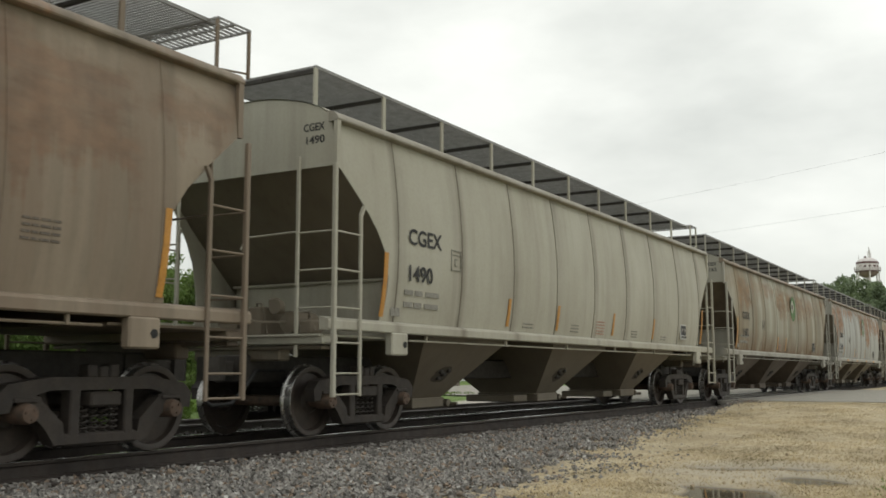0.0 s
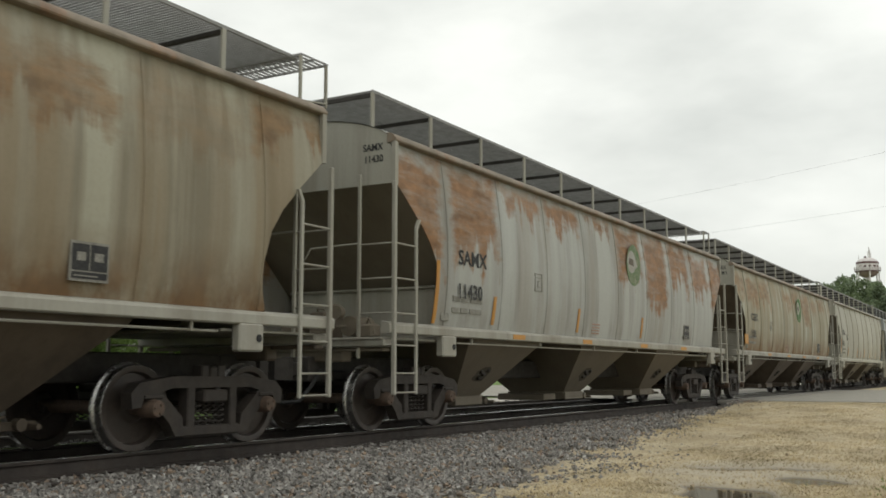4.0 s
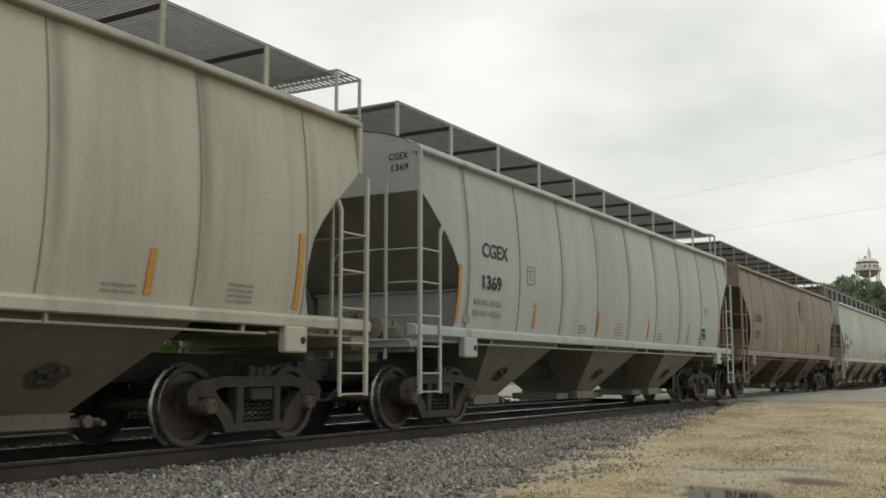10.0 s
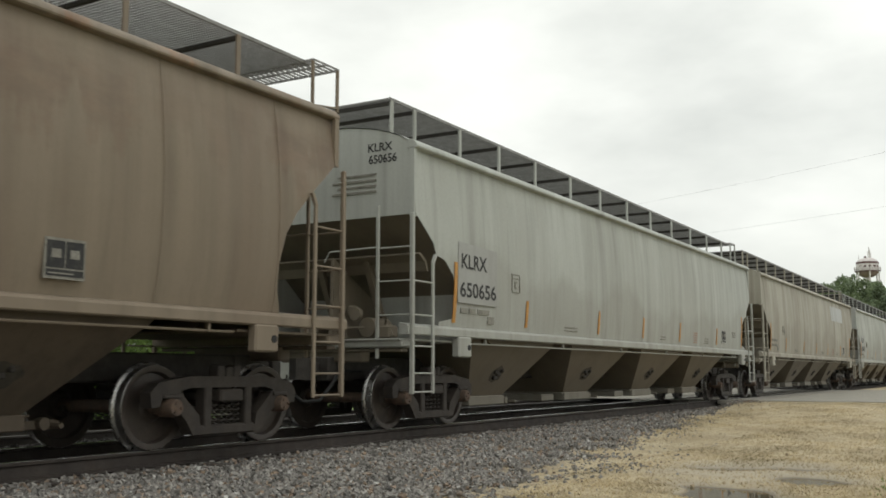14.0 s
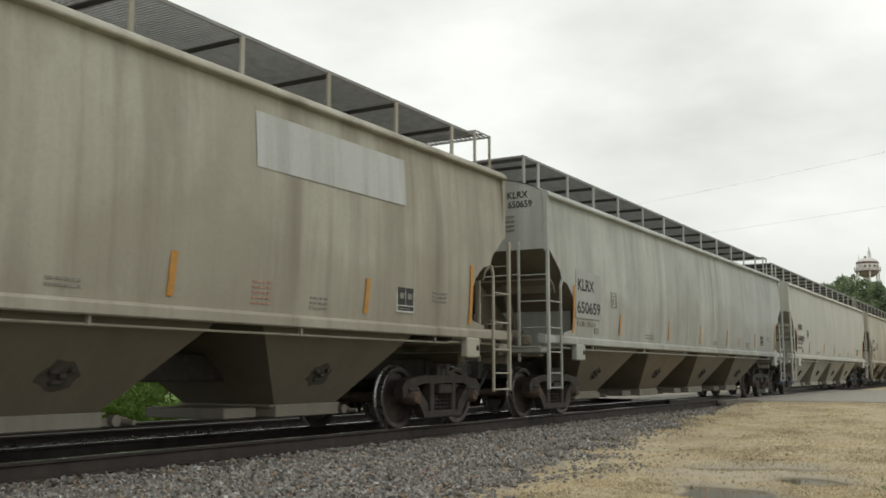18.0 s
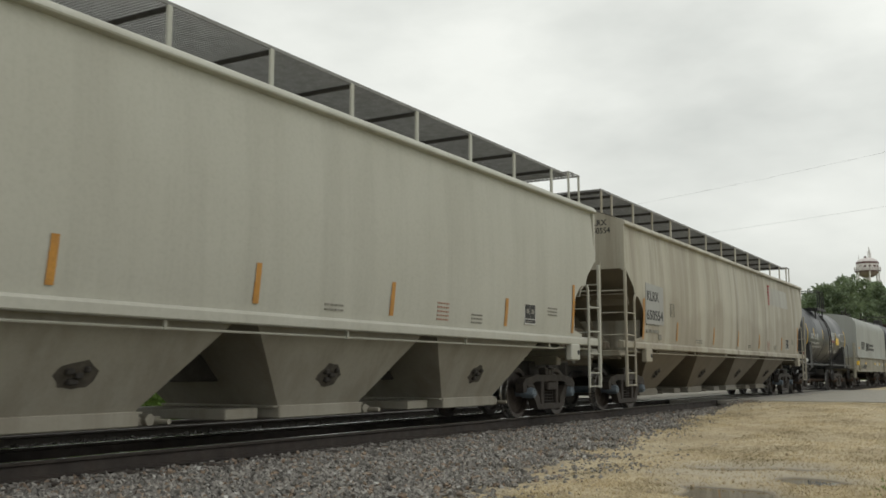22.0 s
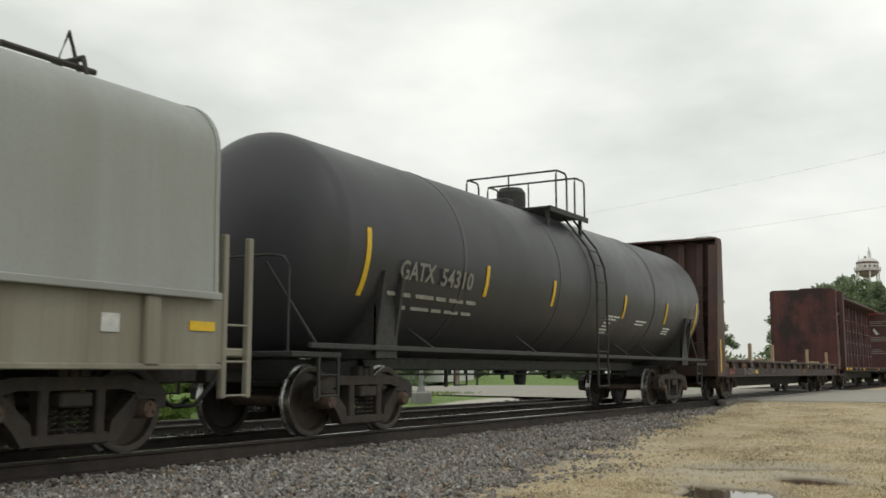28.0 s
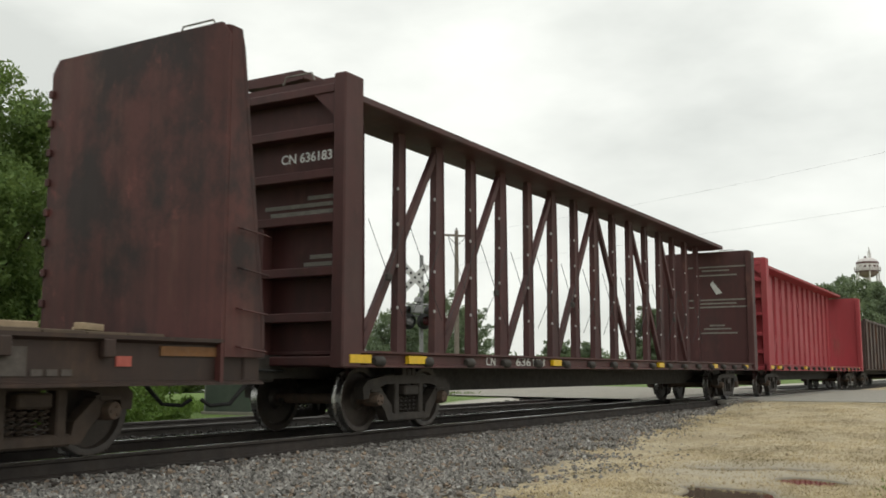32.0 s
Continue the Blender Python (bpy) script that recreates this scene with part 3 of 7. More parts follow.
            xo = xa + (-.02 if k == 0 else .02)
            mb.cbox(xo - .02, xo + .02, sgn * 1.06 - .025, sgn * 1.06 + .025, 1.02, K["zend"] + .12, .008)
            if sgn < 0:
                mb.tube([(xo, -1.06, 2.62), (xo, -.2, 2.60), (xo, -.1, 2.45)], .014, 6)
            E["end_ladder", sgn, k] = mb.mesh("end_ladder", M["steel_dark"], 30)
    # hopper bays: steep end sheets leave an open gap between one outlet and the next
    zb = .42
    for i, xc in enumerate(K["bays"]):
        g, dy = K["bot"], K["deep"]
        rise = (K["top"] - g) / (1.30 - zb)
        levels = ((zb, g, dy), (1.30, K["top"], 1.39), (1.50, g + rise * 1.08, 1.45), (2.25, min(2.3, g + rise * 1.83), 1.45))
        v, f = [], []
        for z, hx, hy in levels:
            v += [(xc - hx, -hy, z), (xc + hx, -hy, z), (xc + hx, hy, z), (xc - hx, hy, z)]
        for q in range(3):
            f += [(4 * q + e, 4 * q + (e + 1) % 4, 4 * q + 4 + (e + 1) % 4, 4 * q + 4 + e) for e in range(4)]
        f += [(3, 2, 1, 0), (12, 13, 14, 15)]
        E["bay", i] = MB().add(v, f).mesh("hopper_bay", M["steel_dark"], 0)
        mb = MB().cbox(xc - g - .03, xc + g + .03, -dy - .05, dy + .05, .27, .43, .012)
        mb.cbox(xc - g - .10, xc + g + .10, -dy - .02, dy + .02, .40, .425, .006)
        for s in (-1, 1):
            mb.cbox(xc + g + .03, xc + g + .52, s * dy * .8 - .04, s * dy * .8 + .04, .27, .36, .01).lathe([(-.05, .065), (.05, .065)], (xc + g + .30, s * (dy * .8 + .06), .33), "y", 10)
        mb.tube([(xc + g + .42, -dy - .08, .31), (xc + g + .42, dy + .08, .31)], .03, 8)
        E["gate", i] = mb.mesh("outlet_gate", M["steel_dark"], 0)
        E["rack", i] = MB().cbox(xc - g - .78, xc - g - .20, -dy * .85, dy * .85, .27, .40, .012).mesh("gate_housing", M["steel_dark"], 0)
        rng = random.Random(i + len(K["bays"]) * 7)

        def on_sheet(p, out):
            t = (1.30 - p[2]) / (1.30 - zb)
            return (p[0], -(1.39 + (dy - 1.39) * t) - out, p[2])
        # scuffed sheet and bracket where the vibrator hangs
        mb = MB()
        xs_ = xc - .06
        pts = [(xs_ + (.20 + .09 * rng.random()) * math.cos(a), 0.0, .80 + (.11 + .06 * rng.random()) * math.sin(a)) for a in [2 * math.pi * q / 16 for q in range(16)]]
        mb.add([on_sheet(p, .004) for p in pts], [tuple(range(16))])
        E["scuff", i] = mb.mesh("scuff_plate", M["steel_dark"], 0)
        mb = MB()
        for px, pz, w in ((-.10, .84, .05), (.02, .80, .045), (-.03, .74, .06), (.10, .86, .03)):
            a = on_sheet((xs_ + px, 0, pz), .0)
            mb.cbox(a[0] - w, a[0] + w, a[1] - .05, a[1] + .02, pz - .03, pz + .03, .012)
        E["bracket", i] = mb.mesh("vibrator_bracket", M["steel_dark"], 0)
    # upright web across the car under the foot of the end slope
    E["bolster_web"] = MB().cbox(1.40, 1.43, -1.40, 1.40, 1.31, 2.12, .006).cbox(1.34, 1.43, -1.42, 1.42, 2.10, 2.14, .006).mesh("bolster_web", M["steel_dark"], 0)
    mb = MB().cbox(-.1, L + .1, -.24, .24, .72, 1.06, .02)
    E["center_sill"] = mb.mesh("center_sill", M["steel_dark"], 0)
    # hatch trough and running boards
    nh = 10
    E["hatches"] = [MB().cbox(.6 + (L - 1.2) * k / nh + .03, .6 + (L - 1.2) * (k + 1) / nh - .03, -.30, .30, 4.48, 4.66, .03).mesh("hatch_cover", M["steel_dark"], 0) for k in range(nh)]
    for sgn in (-1, 1):
        yo, yi = sgn * .93, sgn * .004
        mb = MB()
        a, b = sorted((yo, yi))
        xa_, xb_ = .28, L + .2
        n = int((b - a) / .038)
        for k in range(n + 1):
            y = a + (b - a) * k / n
            mb.box(xa_, xb_, y - .003, y + .003, 4.957, 4.968)
        n = int((xb_ - xa_) / .06)
        for k in range(n + 1):
            x = xa_ + (xb_ - xa_) * k / n
            mb.box(x - .003, x + .003, a, b, 4.942, 4.964)
        mb.box(xa_, xb_, yo - .012, yo + .012, 4.932, 4.975)
        E["board", sgn] = mb.mesh("running_board", M["grate"], 0)
        posts = []
        for x in K["posts"]:
            posts.append((MB().cbox(x - .035, x + .035, yo - .02, yo + .02, 4.34, 4.935, .006).mesh("board_bracket", M["steel_dark"], 0), MB().cbox(x - .022, x + .022, a, b, 4.87, 4.93, .006).mesh("bracket_arm", M["steel_dark"], 0)))
        E["posts", sgn] = posts
    # end cross walks over the roof, with their handholds
    for k, x in ((1, L + K["cross"]),):
        mb = MB()
        for j in range(26):
            y = -1.1 + 2.2 * j / 25
            mb.box(x - .28, x + .28, y - .006, y + .006, 4.942, 4.968)
        for dx in (-.28, 0, .28):
            mb.box(x + dx - .008, x + dx + .008, -1.1, 1.1, 4.94, 4.97)
        E["cross", k] = mb.mesh("end_walkway", M["grate"], 0)
        for s in (-1, 1):
            mb = MB()
            for xe in (x - .27, x + .27):
                mb.cbox(xe - .02, xe + .02, s * 1.08 - .02, s * 1.08 + .02, 4.36, 4.95, .005)
            mb.tube([(x + .27, s * 1.08, 4.42), (L - .02, s * 1.2, 4.30)], .014, 5)
            E["grab", k, s] = mb.mesh("walkway_support", M["steel_dark"], 30)
    return E


def covered_hopper(kind, u, paint, under, label, mark=(), wheels=None, strips=M["amber"], strip_x=(), logo=None, panel_at=None, patch=None, pale=None, cap=None, sill=None, board=None, placard=None, mark_at=None, rusty=False, stencils=(), ends=None):
    K = KINDS[kind]
    L = K["L"]
    E = cached(("hopper", kind), lambda: hopper_meshes(kind))
    car = thing("covered_hopper_car", label, "freight car", "cars of the passing train", pose(u, 0, 0))
    sill, ends = sill or paint, ends or paint
    for me in E["panels"]:
        part("side_panel", me, paint, car)
    part("far_side_sheet", E["far_side"], paint, car)
    for me in E["seams"]:
        part("weld_seam", me, P["seam"] if kind == "three" and not rusty else paint, car)
    part("roof", E["roof"], paint, car)
    for s in (-1, 1):
        part("eave_angle", E["eave", s], board or (P["eave"] if rusty else paint), car)
        part("side_sill", E["sill", s], sill, car)
        for xt in K["trucks"]:
            pad = part("jacking_pad", E["tab", s], sill, car, m=pose(xt, 0, 0))
            part("pad_eye", E["hole", s], None, pad, "dark lifting hole")
        part("gate_rod", E["rod", s], sill, car)
        part("running_board", E["board", s], None, car, "galvanised grating walkway")["kind"] = "stuff"
        for me, arm in E["posts", s]:
            part("bracket_arm", arm, None, part("board_bracket", me, ends, car), "dark cross arm")
    for k, x, rot in ((0, 0, 0), (1, L, 180)):
        part("end_plate", E["end"], ends, car, m=pose(x, 0, 0, 0, 0, rot))
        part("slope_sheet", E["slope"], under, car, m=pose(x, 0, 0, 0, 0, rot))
        for s in (-1, 1):
            part("corner_flange", E["corner", s], ends, car, m=pose(x, 0, 0, 0, 0, rot))
        if kind != "three":
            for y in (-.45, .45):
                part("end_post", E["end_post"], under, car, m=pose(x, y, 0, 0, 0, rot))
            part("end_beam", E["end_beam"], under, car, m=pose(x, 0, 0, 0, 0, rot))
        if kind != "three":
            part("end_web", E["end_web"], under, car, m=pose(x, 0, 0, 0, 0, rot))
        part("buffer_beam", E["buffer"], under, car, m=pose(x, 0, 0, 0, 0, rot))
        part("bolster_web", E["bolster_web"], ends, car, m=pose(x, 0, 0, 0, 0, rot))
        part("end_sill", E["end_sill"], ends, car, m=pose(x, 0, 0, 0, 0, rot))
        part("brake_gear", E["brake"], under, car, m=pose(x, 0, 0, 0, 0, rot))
        if k:
            part("end_walkway", E["cross", k], None, car)["kind"] = "stuff"
            for s in (-1, 1):
                part("walkway_support", E["grab", k, s], ends, car)
        for s in (-1, 1):
            st = part("ladder_stile", E["stile", s, k], ends, car)
            for z in (.56, .82, 1.20, 1.64, 2.12, 2.6):
                if z < K["st2"]:
                    part("rung", E["rung"], ends, st, m=pose(.12 if k == 0 else L - .25, s * 1.635, z))
            el = part("end_ladder", E["end_ladder", s, k], ends, car)
            for z in (1.20, 1.64, 2.12, 2.6):
                part("rung", E["end_rung"], ends, el, m=pose(-.18 if k == 0 else L + .05, s * 1.34, z))
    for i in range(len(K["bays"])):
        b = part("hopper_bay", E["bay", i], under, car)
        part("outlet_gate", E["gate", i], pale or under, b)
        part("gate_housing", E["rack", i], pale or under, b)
        part("scuff_plate", E["scuff", i], M["scuff"], b)
        part("vibrator_bracket", E["bracket", i], M["steel_dark"], b)
    part("center_sill", E["center_sill"], M["steel_dark"], car)
    for me in E["hatches"]:
        part("hatch_cover", me, paint, car)
    for x in K["trucks"]:
        bogie(car, x, wheels, cap or M["cap_rust"])
    ends_gear(car, L)
    # lettering and reflective strips on the near side
    ys = -1.612
    ink = M["letter"]
    if mark:
        x0, zm = mark_at or ((1.68, 2.70) if kind == "three" else (1.40, 2.56))
        z0, z1 = zm - .10, zm - (.62 if kind == "three" else .54)
        if patch:
            part("repaint_patch", MB().prism([(x0 - .06, z1 - .10), (x0 + 1.25, z1 - .10), (x0 + 1.25, z0 + .36), (x0 - .02, z0 + .40)], "y", -1.613, -1.606), patch, car, "grey repainted patch")
        yt = -1.616
        lettering(mark[0], x0 + .04, z0, .23, car, ink, yt, width=.85 if kind != "three" else .92)
        lettering(mark[1], x0, z1, .23, car, ink, yt, width=mark[2])
        lettering(mark[0], -.74 if kind != "three" else -.98, 4.08 if kind != "three" else 3.97, .13 if kind != "three" else .105, car, ink, -.004, width=.44 if kind != "three" else .35, end=True)
        lettering(mark[1], -.76 if kind != "three" else -1.0, 3.90 if kind != "three" else 3.80, .13 if kind != "three" else .105, car, ink, -.004, width=.50 if kind != "three" else .33, end=True)
        if kind != 'three':
            for r in range(4):
                part('data_line', MB().box(-.012, -.002, -.90, -.20 + .10 * (r % 2), 3.72 - .085 * r, 3.755 - .085 * r), M['letter_faint'], car, 'faded data lines')
    for r in range(2):
        for j, wd in enumerate((.22, .20, .38)):
            x = (1.30 if kind != "three" else 1.55) + (0, .27, .55)[j]
            part("data_line", MB().box(x, x + wd, -interp(K["sec"], 1.95 - .17 * r) - .014, -interp(K["sec"], 1.95 - .17 * r) - .004, 1.91 - .17 * r, 1.985 - .17 * r), M["letter_faint"], car, "faded weight data")
    if panel_at:
        x, z = panel_at[0] - .15, panel_at[1] - .16
        mb = MB()
        for a, b, c, d in ((0, .30, .30, .315), (0, .30, 0, .012), (0, .012, .012, .30), (.288, .30, .012, .30), (.012, .288, .235, .245)):
            mb.box(x + a, x + b, -1.615, -1.604, z + c, z + d)
        mb.box(x + .11, x + .19, -1.614, -1.604, z + .07, z + .085).box(x + .11, x + .125, -1.614, -1.604, z + .085, z + .17).box(x + .11, x + .19, -1.614, -1.604, z + .17, z + .185)
        part("inspection_panel", mb, M["letter_faint"], car, "outlined inspection stencil")
    for q_ in strip_x:
        x, lo, hi = q_ if isinstance(q_, tuple) else (q_, 1.60, 2.06)
        n = 5
        rows = []
        for q in range(n + 1):
            z = lo + (hi - lo) * q / n
            y = -(interp(K["sec"], z) + .016)
            rows.append([(x - .045 + .02 * q / n, y, z), (x + .045 + .02 * q / n, y, z)])
        back = [[(p[0], p[1] + .012, p[2]) for p in r] for r in rows]
        mb = MB().grid(rows).grid([r[::-1] for r in back])
        part("reflective_strip", mb, strips, car, "amber reflective strip" if strips == M["amber"] else "bright yellow reflective strip")
    # small stencils along the lower edge and by the trailing end
    if stencils:
        for x, z, w, n, ink_ in stencils:
            for r in range(n):
                zz = z + .06 * r
                y = -interp(K["sec"], zz)
                mb, xx = MB(), x
                for q in range(4):
                    d = w * (.16 + .05 * ((r * 3 + q * 5 + n) % 3))
                    mb.box(xx, xx + d, y - .0115, y - .003, zz, zz + .024)
                    xx += d + .022
                part("stencil_line", mb, M["letter_umber"] if rusty and ink_ == "letter_faint" else M[ink_], car, "small faded stencil line")
    # small placard near the trailing end
    if placard:
        x = placard - .17
        pl = part("routing_placard", MB().box(x + .02, x + .46, -1.588, -1.566, 1.66, 2.03), M["letter_faint"] if rusty else M["letter_white"], car, "small black data placard in a pale frame")
        for a, b, c, d in ((.04, .232, 1.76, 2.005), (.248, .44, 1.76, 2.005), (.04, .44, 1.685, 1.745)):
            part("placard_panel", MB().box(x + a, x + b, -1.592, -1.583, c, d), M["letter"], pl, "black placard panel")
        for a in (.09, .29):
            part("placard_code", MB().box(x + a, x + a + .10, -1.595, -1.590, 1.85, 1.93), M["letter_faint"], pl, "pale square code")
        part("placard_line", MB().box(x + .06, x + .33, -1.595, -1.590, 1.705, 1.718), M["letter_faint"], pl, "pale line")
    x = 1.55 if kind == "three" else 2.5
    part("data_plate", MB().box(x - .3, x - .08, -interp(K["sec"], 1.66) - .014, -interp(K["sec"], 1.66) - .004, 1.60, 1.72), M["letter_faint"], car)
    if logo:
        lx, lz, green, tan = logo
        disc = [(lx + .44 * math.cos(a) * (1 - .06 * math.sin(a)), lz + .46 * math.sin(a)) for a in [2 * math.pi * q / 32 for q in range(32)]]
        lo = part("emblem_disc", MB().prism(disc, "y", -1.612, -1.604), green, car, "worn green oval emblem")
        face = [(lx - .14 + .26 * math.cos(a), lz + .06 + .25 * math.sin(a)) for a in [math.radians(35 + 290 * q / 20) for q in range(21)]]
        face.append((lx + .24, lz - .02))
        part("emblem_face", MB().prism(face, "y", -1.615, -1.611), tan, lo, "faded cream leaf shape")
        part("emblem_mark", MB().prism([(lx - .33, lz + .0), (lx - .29, lz + .14), (lx - .03, lz + .12), (lx - .01, lz - .03)], "y", -1.618, -1.614), M["letter_umber"], lo, "dark worn mark")
    return car


# ---- the track ----
M["siding_rail"] = plain("dull_siding_rail", (.10, .088, .08), (.065, .057, .052), 3, .5)
def rail(y, name):
    prof = [(-.075, -.18), (.075, -.18), (.075, -.165), (.015, -.145), (.009, -.05), (.036, -.035), (.036, -.006), (-.036, -.006), (-.036, -.035), (-.009, -.05), (-.015, -.145), (-.075, -.165)]
    r = thing(name, "brown worn steel rail with a polished head", "rail", "rails", kind="structure")
    part("rail_web", MB().prism([(y + a, b) for a, b in prof], "x", -420, 420), M["rail_side"], r)
    part("rail_top", MB().prism([(y - .034, -.0055), (y + .034, -.0055), (y + .034, -.003), (y + .028, 0), (y - .028, 0), (y - .034, -.003)], "x", -420, 420), M["rail_head"], r, "polished rail head")
    return r


rail(-.753, "rail_near")
rail(.753, "rail_far")
siding = thing("rail_siding", "dull brown rails of a second track beyond the first", "rail", "rails", kind="structure")
for y in (3.45, 4.95):
    prof = [(-.07, -.24), (.07, -.24), (.07, -.225), (.014, -.20), (.009, -.11), (.034, -.095), (.034, -.065), (.024, -.06), (-.024, -.06), (-.034, -.065), (-.034, -.095), (-.009, -.11), (-.014, -.20), (-.07, -.225)]
    part("siding_rail", MB().prism([(y + a, b) for a, b in prof], "x", -300, 300), M["siding_rail"], siding)


def tie_mesh(r):
    return MB().cbox(-.115, .115, -1.30, 1.30, -.345, -.182, .012).mesh("tie", M["tie"])


track_bed = thing("track_bed", "dark oily ballast with shade in its colour and wooden ties under the track", "track bed", kind="structure")
for k in range(150):
    part("tie", cached("tie", lambda: tie_mesh(0)), None, track_bed, m=pose(-6 + .53 * k, .03 * math.sin(k * 7.3), 0.006 * math.sin(k * 3.1), 0, 0, .6 * math.sin(k * 5.7)))


# ---- ground: one sheet ----
def smooth(a, b, x):
    t = min(1.0, max(0.0, (x - a) / (b - a)))
    return t * t * (3 - 2 * t)


def ground_z(x, y):
    """Height of the ground under the ballast stones and round the place."""
    lot = -.25 + .23 * smooth(20, 29.5, x)                      # rises to the road crossing
    far = -.34 + .28 * smooth(22, 30, x) + .06 * smooth(6, 14, y)
    far -= 2.2 * smooth(18, 60, y) * smooth(62, 40, x - y)
    bed = -.235
    if y < -1.6:
        verge = bed + .215 * smooth(24.5, 29.6, x)                  # filled up to the road
        z = verge + (lot - verge) * smooth(-1.6, -4.2, y) - .05 * math.exp(-((y + 4.2) / .8) ** 2) * (1 - smooth(18, 26, x))
    elif y < 1.6:
        z = bed
    else:
        z = bed + (far - bed) * smooth(5.2, 6.6, y)
    if -14 < y < -3 and 2 < x < 40:
        z += .020 * noise.noise((x * .7, y * .7, 3.1)) + .008 * noise.noise((x * 2.9, y * 2.9, 7.7))
        for px, py, rx, ry, d in PUDDLES:
            dx, dy = x - px, y - py
            e = ((.507 * dx - .862 * dy) / rx) ** 2 + ((.862 * dx + .507 * dy) / ry) ** 2
            if e < 5:
                e *= 1 + .55 * noise.noise((x * 2.3, y * 2.3, 1.7))
                z -= d * math.exp(-max(0, e) ** 1.5)
    return z


PUDDLES = ((9.12, -6.60, .46, .85, .10), (10.80, -6.98, .36, .46, .085), (11.75, -5.95, .80, .40, .040), (12.0, -6.95, .50, .42, .036))


def axis_steps(lo, hi, fine_lo, fine_hi, step, grow):
    out = [fine_lo + step * i for i in range(int((fine_hi - fine_lo) / step) + 1)]
    d, x = step, out[-1]
    while x < hi:
        d *= grow
        x += d
        out.append(min(x, hi))
    d, x = step, out[0]
    while x > lo:
        d *= grow
        x -= d
        out.insert(0, max(x, lo))
    return out


def ground_material():
    k = Nodes("ground_soil_and_grass", 0.92)
    x, y = k.axis("X"), k.axis("Y")
    wob = k.noise(.8, detail=5)
    # sandy lot: straw-coloured grit with paler dried mud and darker damp spots
    sand = k.mix(k.ramp(k.noise(.8, (1, 1, 1), 7, .6), .36, .66), (.45, .36, .215), (.56, .485, .335))
    sand = k.mix(k.ramp(k.noise(5.0, detail=7, rough=.7), .48, .70), sand, (.315, .24, .145))
    sand = k.mix(k.ramp(k.noise(26, detail=4, rough=.7), .50, .68), sand, (.20, .15, .09))
    sand = k.mix(k.ramp(k.noise(70, detail=3), .58, .72), sand, (.56, .50, .40))
    sand = k.mix(k.math('MULTIPLY', k.ramp(k.noise(.55, (1, 1.3, 1), 7, .66, (3, 1, 0)), .47, .64), .55), sand, (.29, .235, .15))
    ring = k.math('SQRT', k.math('ADD', k.math('POWER', k.math('SUBTRACT', x, 11.3), 2.0), k.math('POWER', k.math('MULTIPLY', k.math('ADD', y, 6.3), 1.2), 2.0)), 0)
    dried = k.span(k.math('ADD', ring, k.math('MULTIPLY', k.noise(1.5, detail=6, rough=.65), 2.2)), 2.9, 1.9)
    sand = k.mix(k.math('MULTIPLY', dried, .75), sand, k.mix(k.noise(9, detail=5), (.48, .43, .345), (.37, .325, .25)))
    mud = k.math('MULTIPLY', k.span(k.axis("Z"), -.258, -.285), k.span(y, -5.0, -5.4))
    sand = k.mix(k.math('MULTIPLY', mud, k.ramp(k.noise(4.0, detail=5), .25, .55)), sand, (.36, .32, .25))
    sand = k.mix(k.math('MULTIPLY', k.span(k.axis("Z"), -.284, -.298), k.span(y, -5.2, -5.5)), sand, (.12, .092, .06))
    # bare stony strip by the track, running out unevenly into the grit
    stone = k.mix(k.ramp(k.noise(24, detail=5, rough=.7), .35, .65), (.12, .105, .09), (.25, .23, .205))
    edge = k.math('ADD', k.math('MULTIPLY', x, .175), -5.75)
    run = k.math('SUBTRACT', k.math('ADD', y, k.math('MULTIPLY', k.math('SUBTRACT', k.noise(1.6, detail=6, rough=.65), .5), 2.6)), k.math('MINIMUM', k.math('MAXIMUM', edge, -4.3), -1.5))
    c = k.mix(k.span(run, -.35, .45), sand, stone)
    # grass beyond the track, and at the right hand edge of the lot
    grass = k.mix(k.ramp(k.noise(2.2, detail=6), .35, .65), (.10, .17, .035), (.17, .24, .06))
    grass = k.mix(k.ramp(k.noise(35, detail=4), .5, .7), grass, (.045, .09, .02))
    gravel = k.mix(k.ramp(k.noise(3, detail=6), .35, .65), (.42, .39, .34), (.52, .49, .44))
    gravel = k.mix(k.ramp(k.noise(45, detail=3), .55, .72), gravel, (.24, .22, .20))
    far = k.mix(k.span(k.math('ADD', y, k.math('MULTIPLY', wob, 1.4)), 7.4, 8.0), gravel, grass)
    left = k.span(k.math('ADD', x, k.math('MULTIPLY', wob, 2.0)), 18.0, 15.0)
    far = k.mix(left, far, grass)
    # track bed: oily, with the shade under the train put into its near-black colour
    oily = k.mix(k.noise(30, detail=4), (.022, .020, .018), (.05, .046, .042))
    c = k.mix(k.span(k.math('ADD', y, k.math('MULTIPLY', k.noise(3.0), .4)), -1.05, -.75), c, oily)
    c = k.mix(k.span(k.math('ADD', y, k.math('MULTIPLY', k.noise(2.5, detail=5), .8)), 5.75, 6.1), c, far)
    c = k.mix(k.math('MULTIPLY', k.span(k.math('ADD', y, wob), -8.9, -10.0), k.ramp(k.noise(1.2, detail=6), .3, .6)), c, grass)
    wet = k.math('MULTIPLY', k.span(k.axis('Z'), -.280, -.300), k.span(y, -5.0, -5.4))
    return k.done(c, k.noise(45, detail=6, rough=.7), .8, .02, k.span(wet, 0, 1, .95, .45))


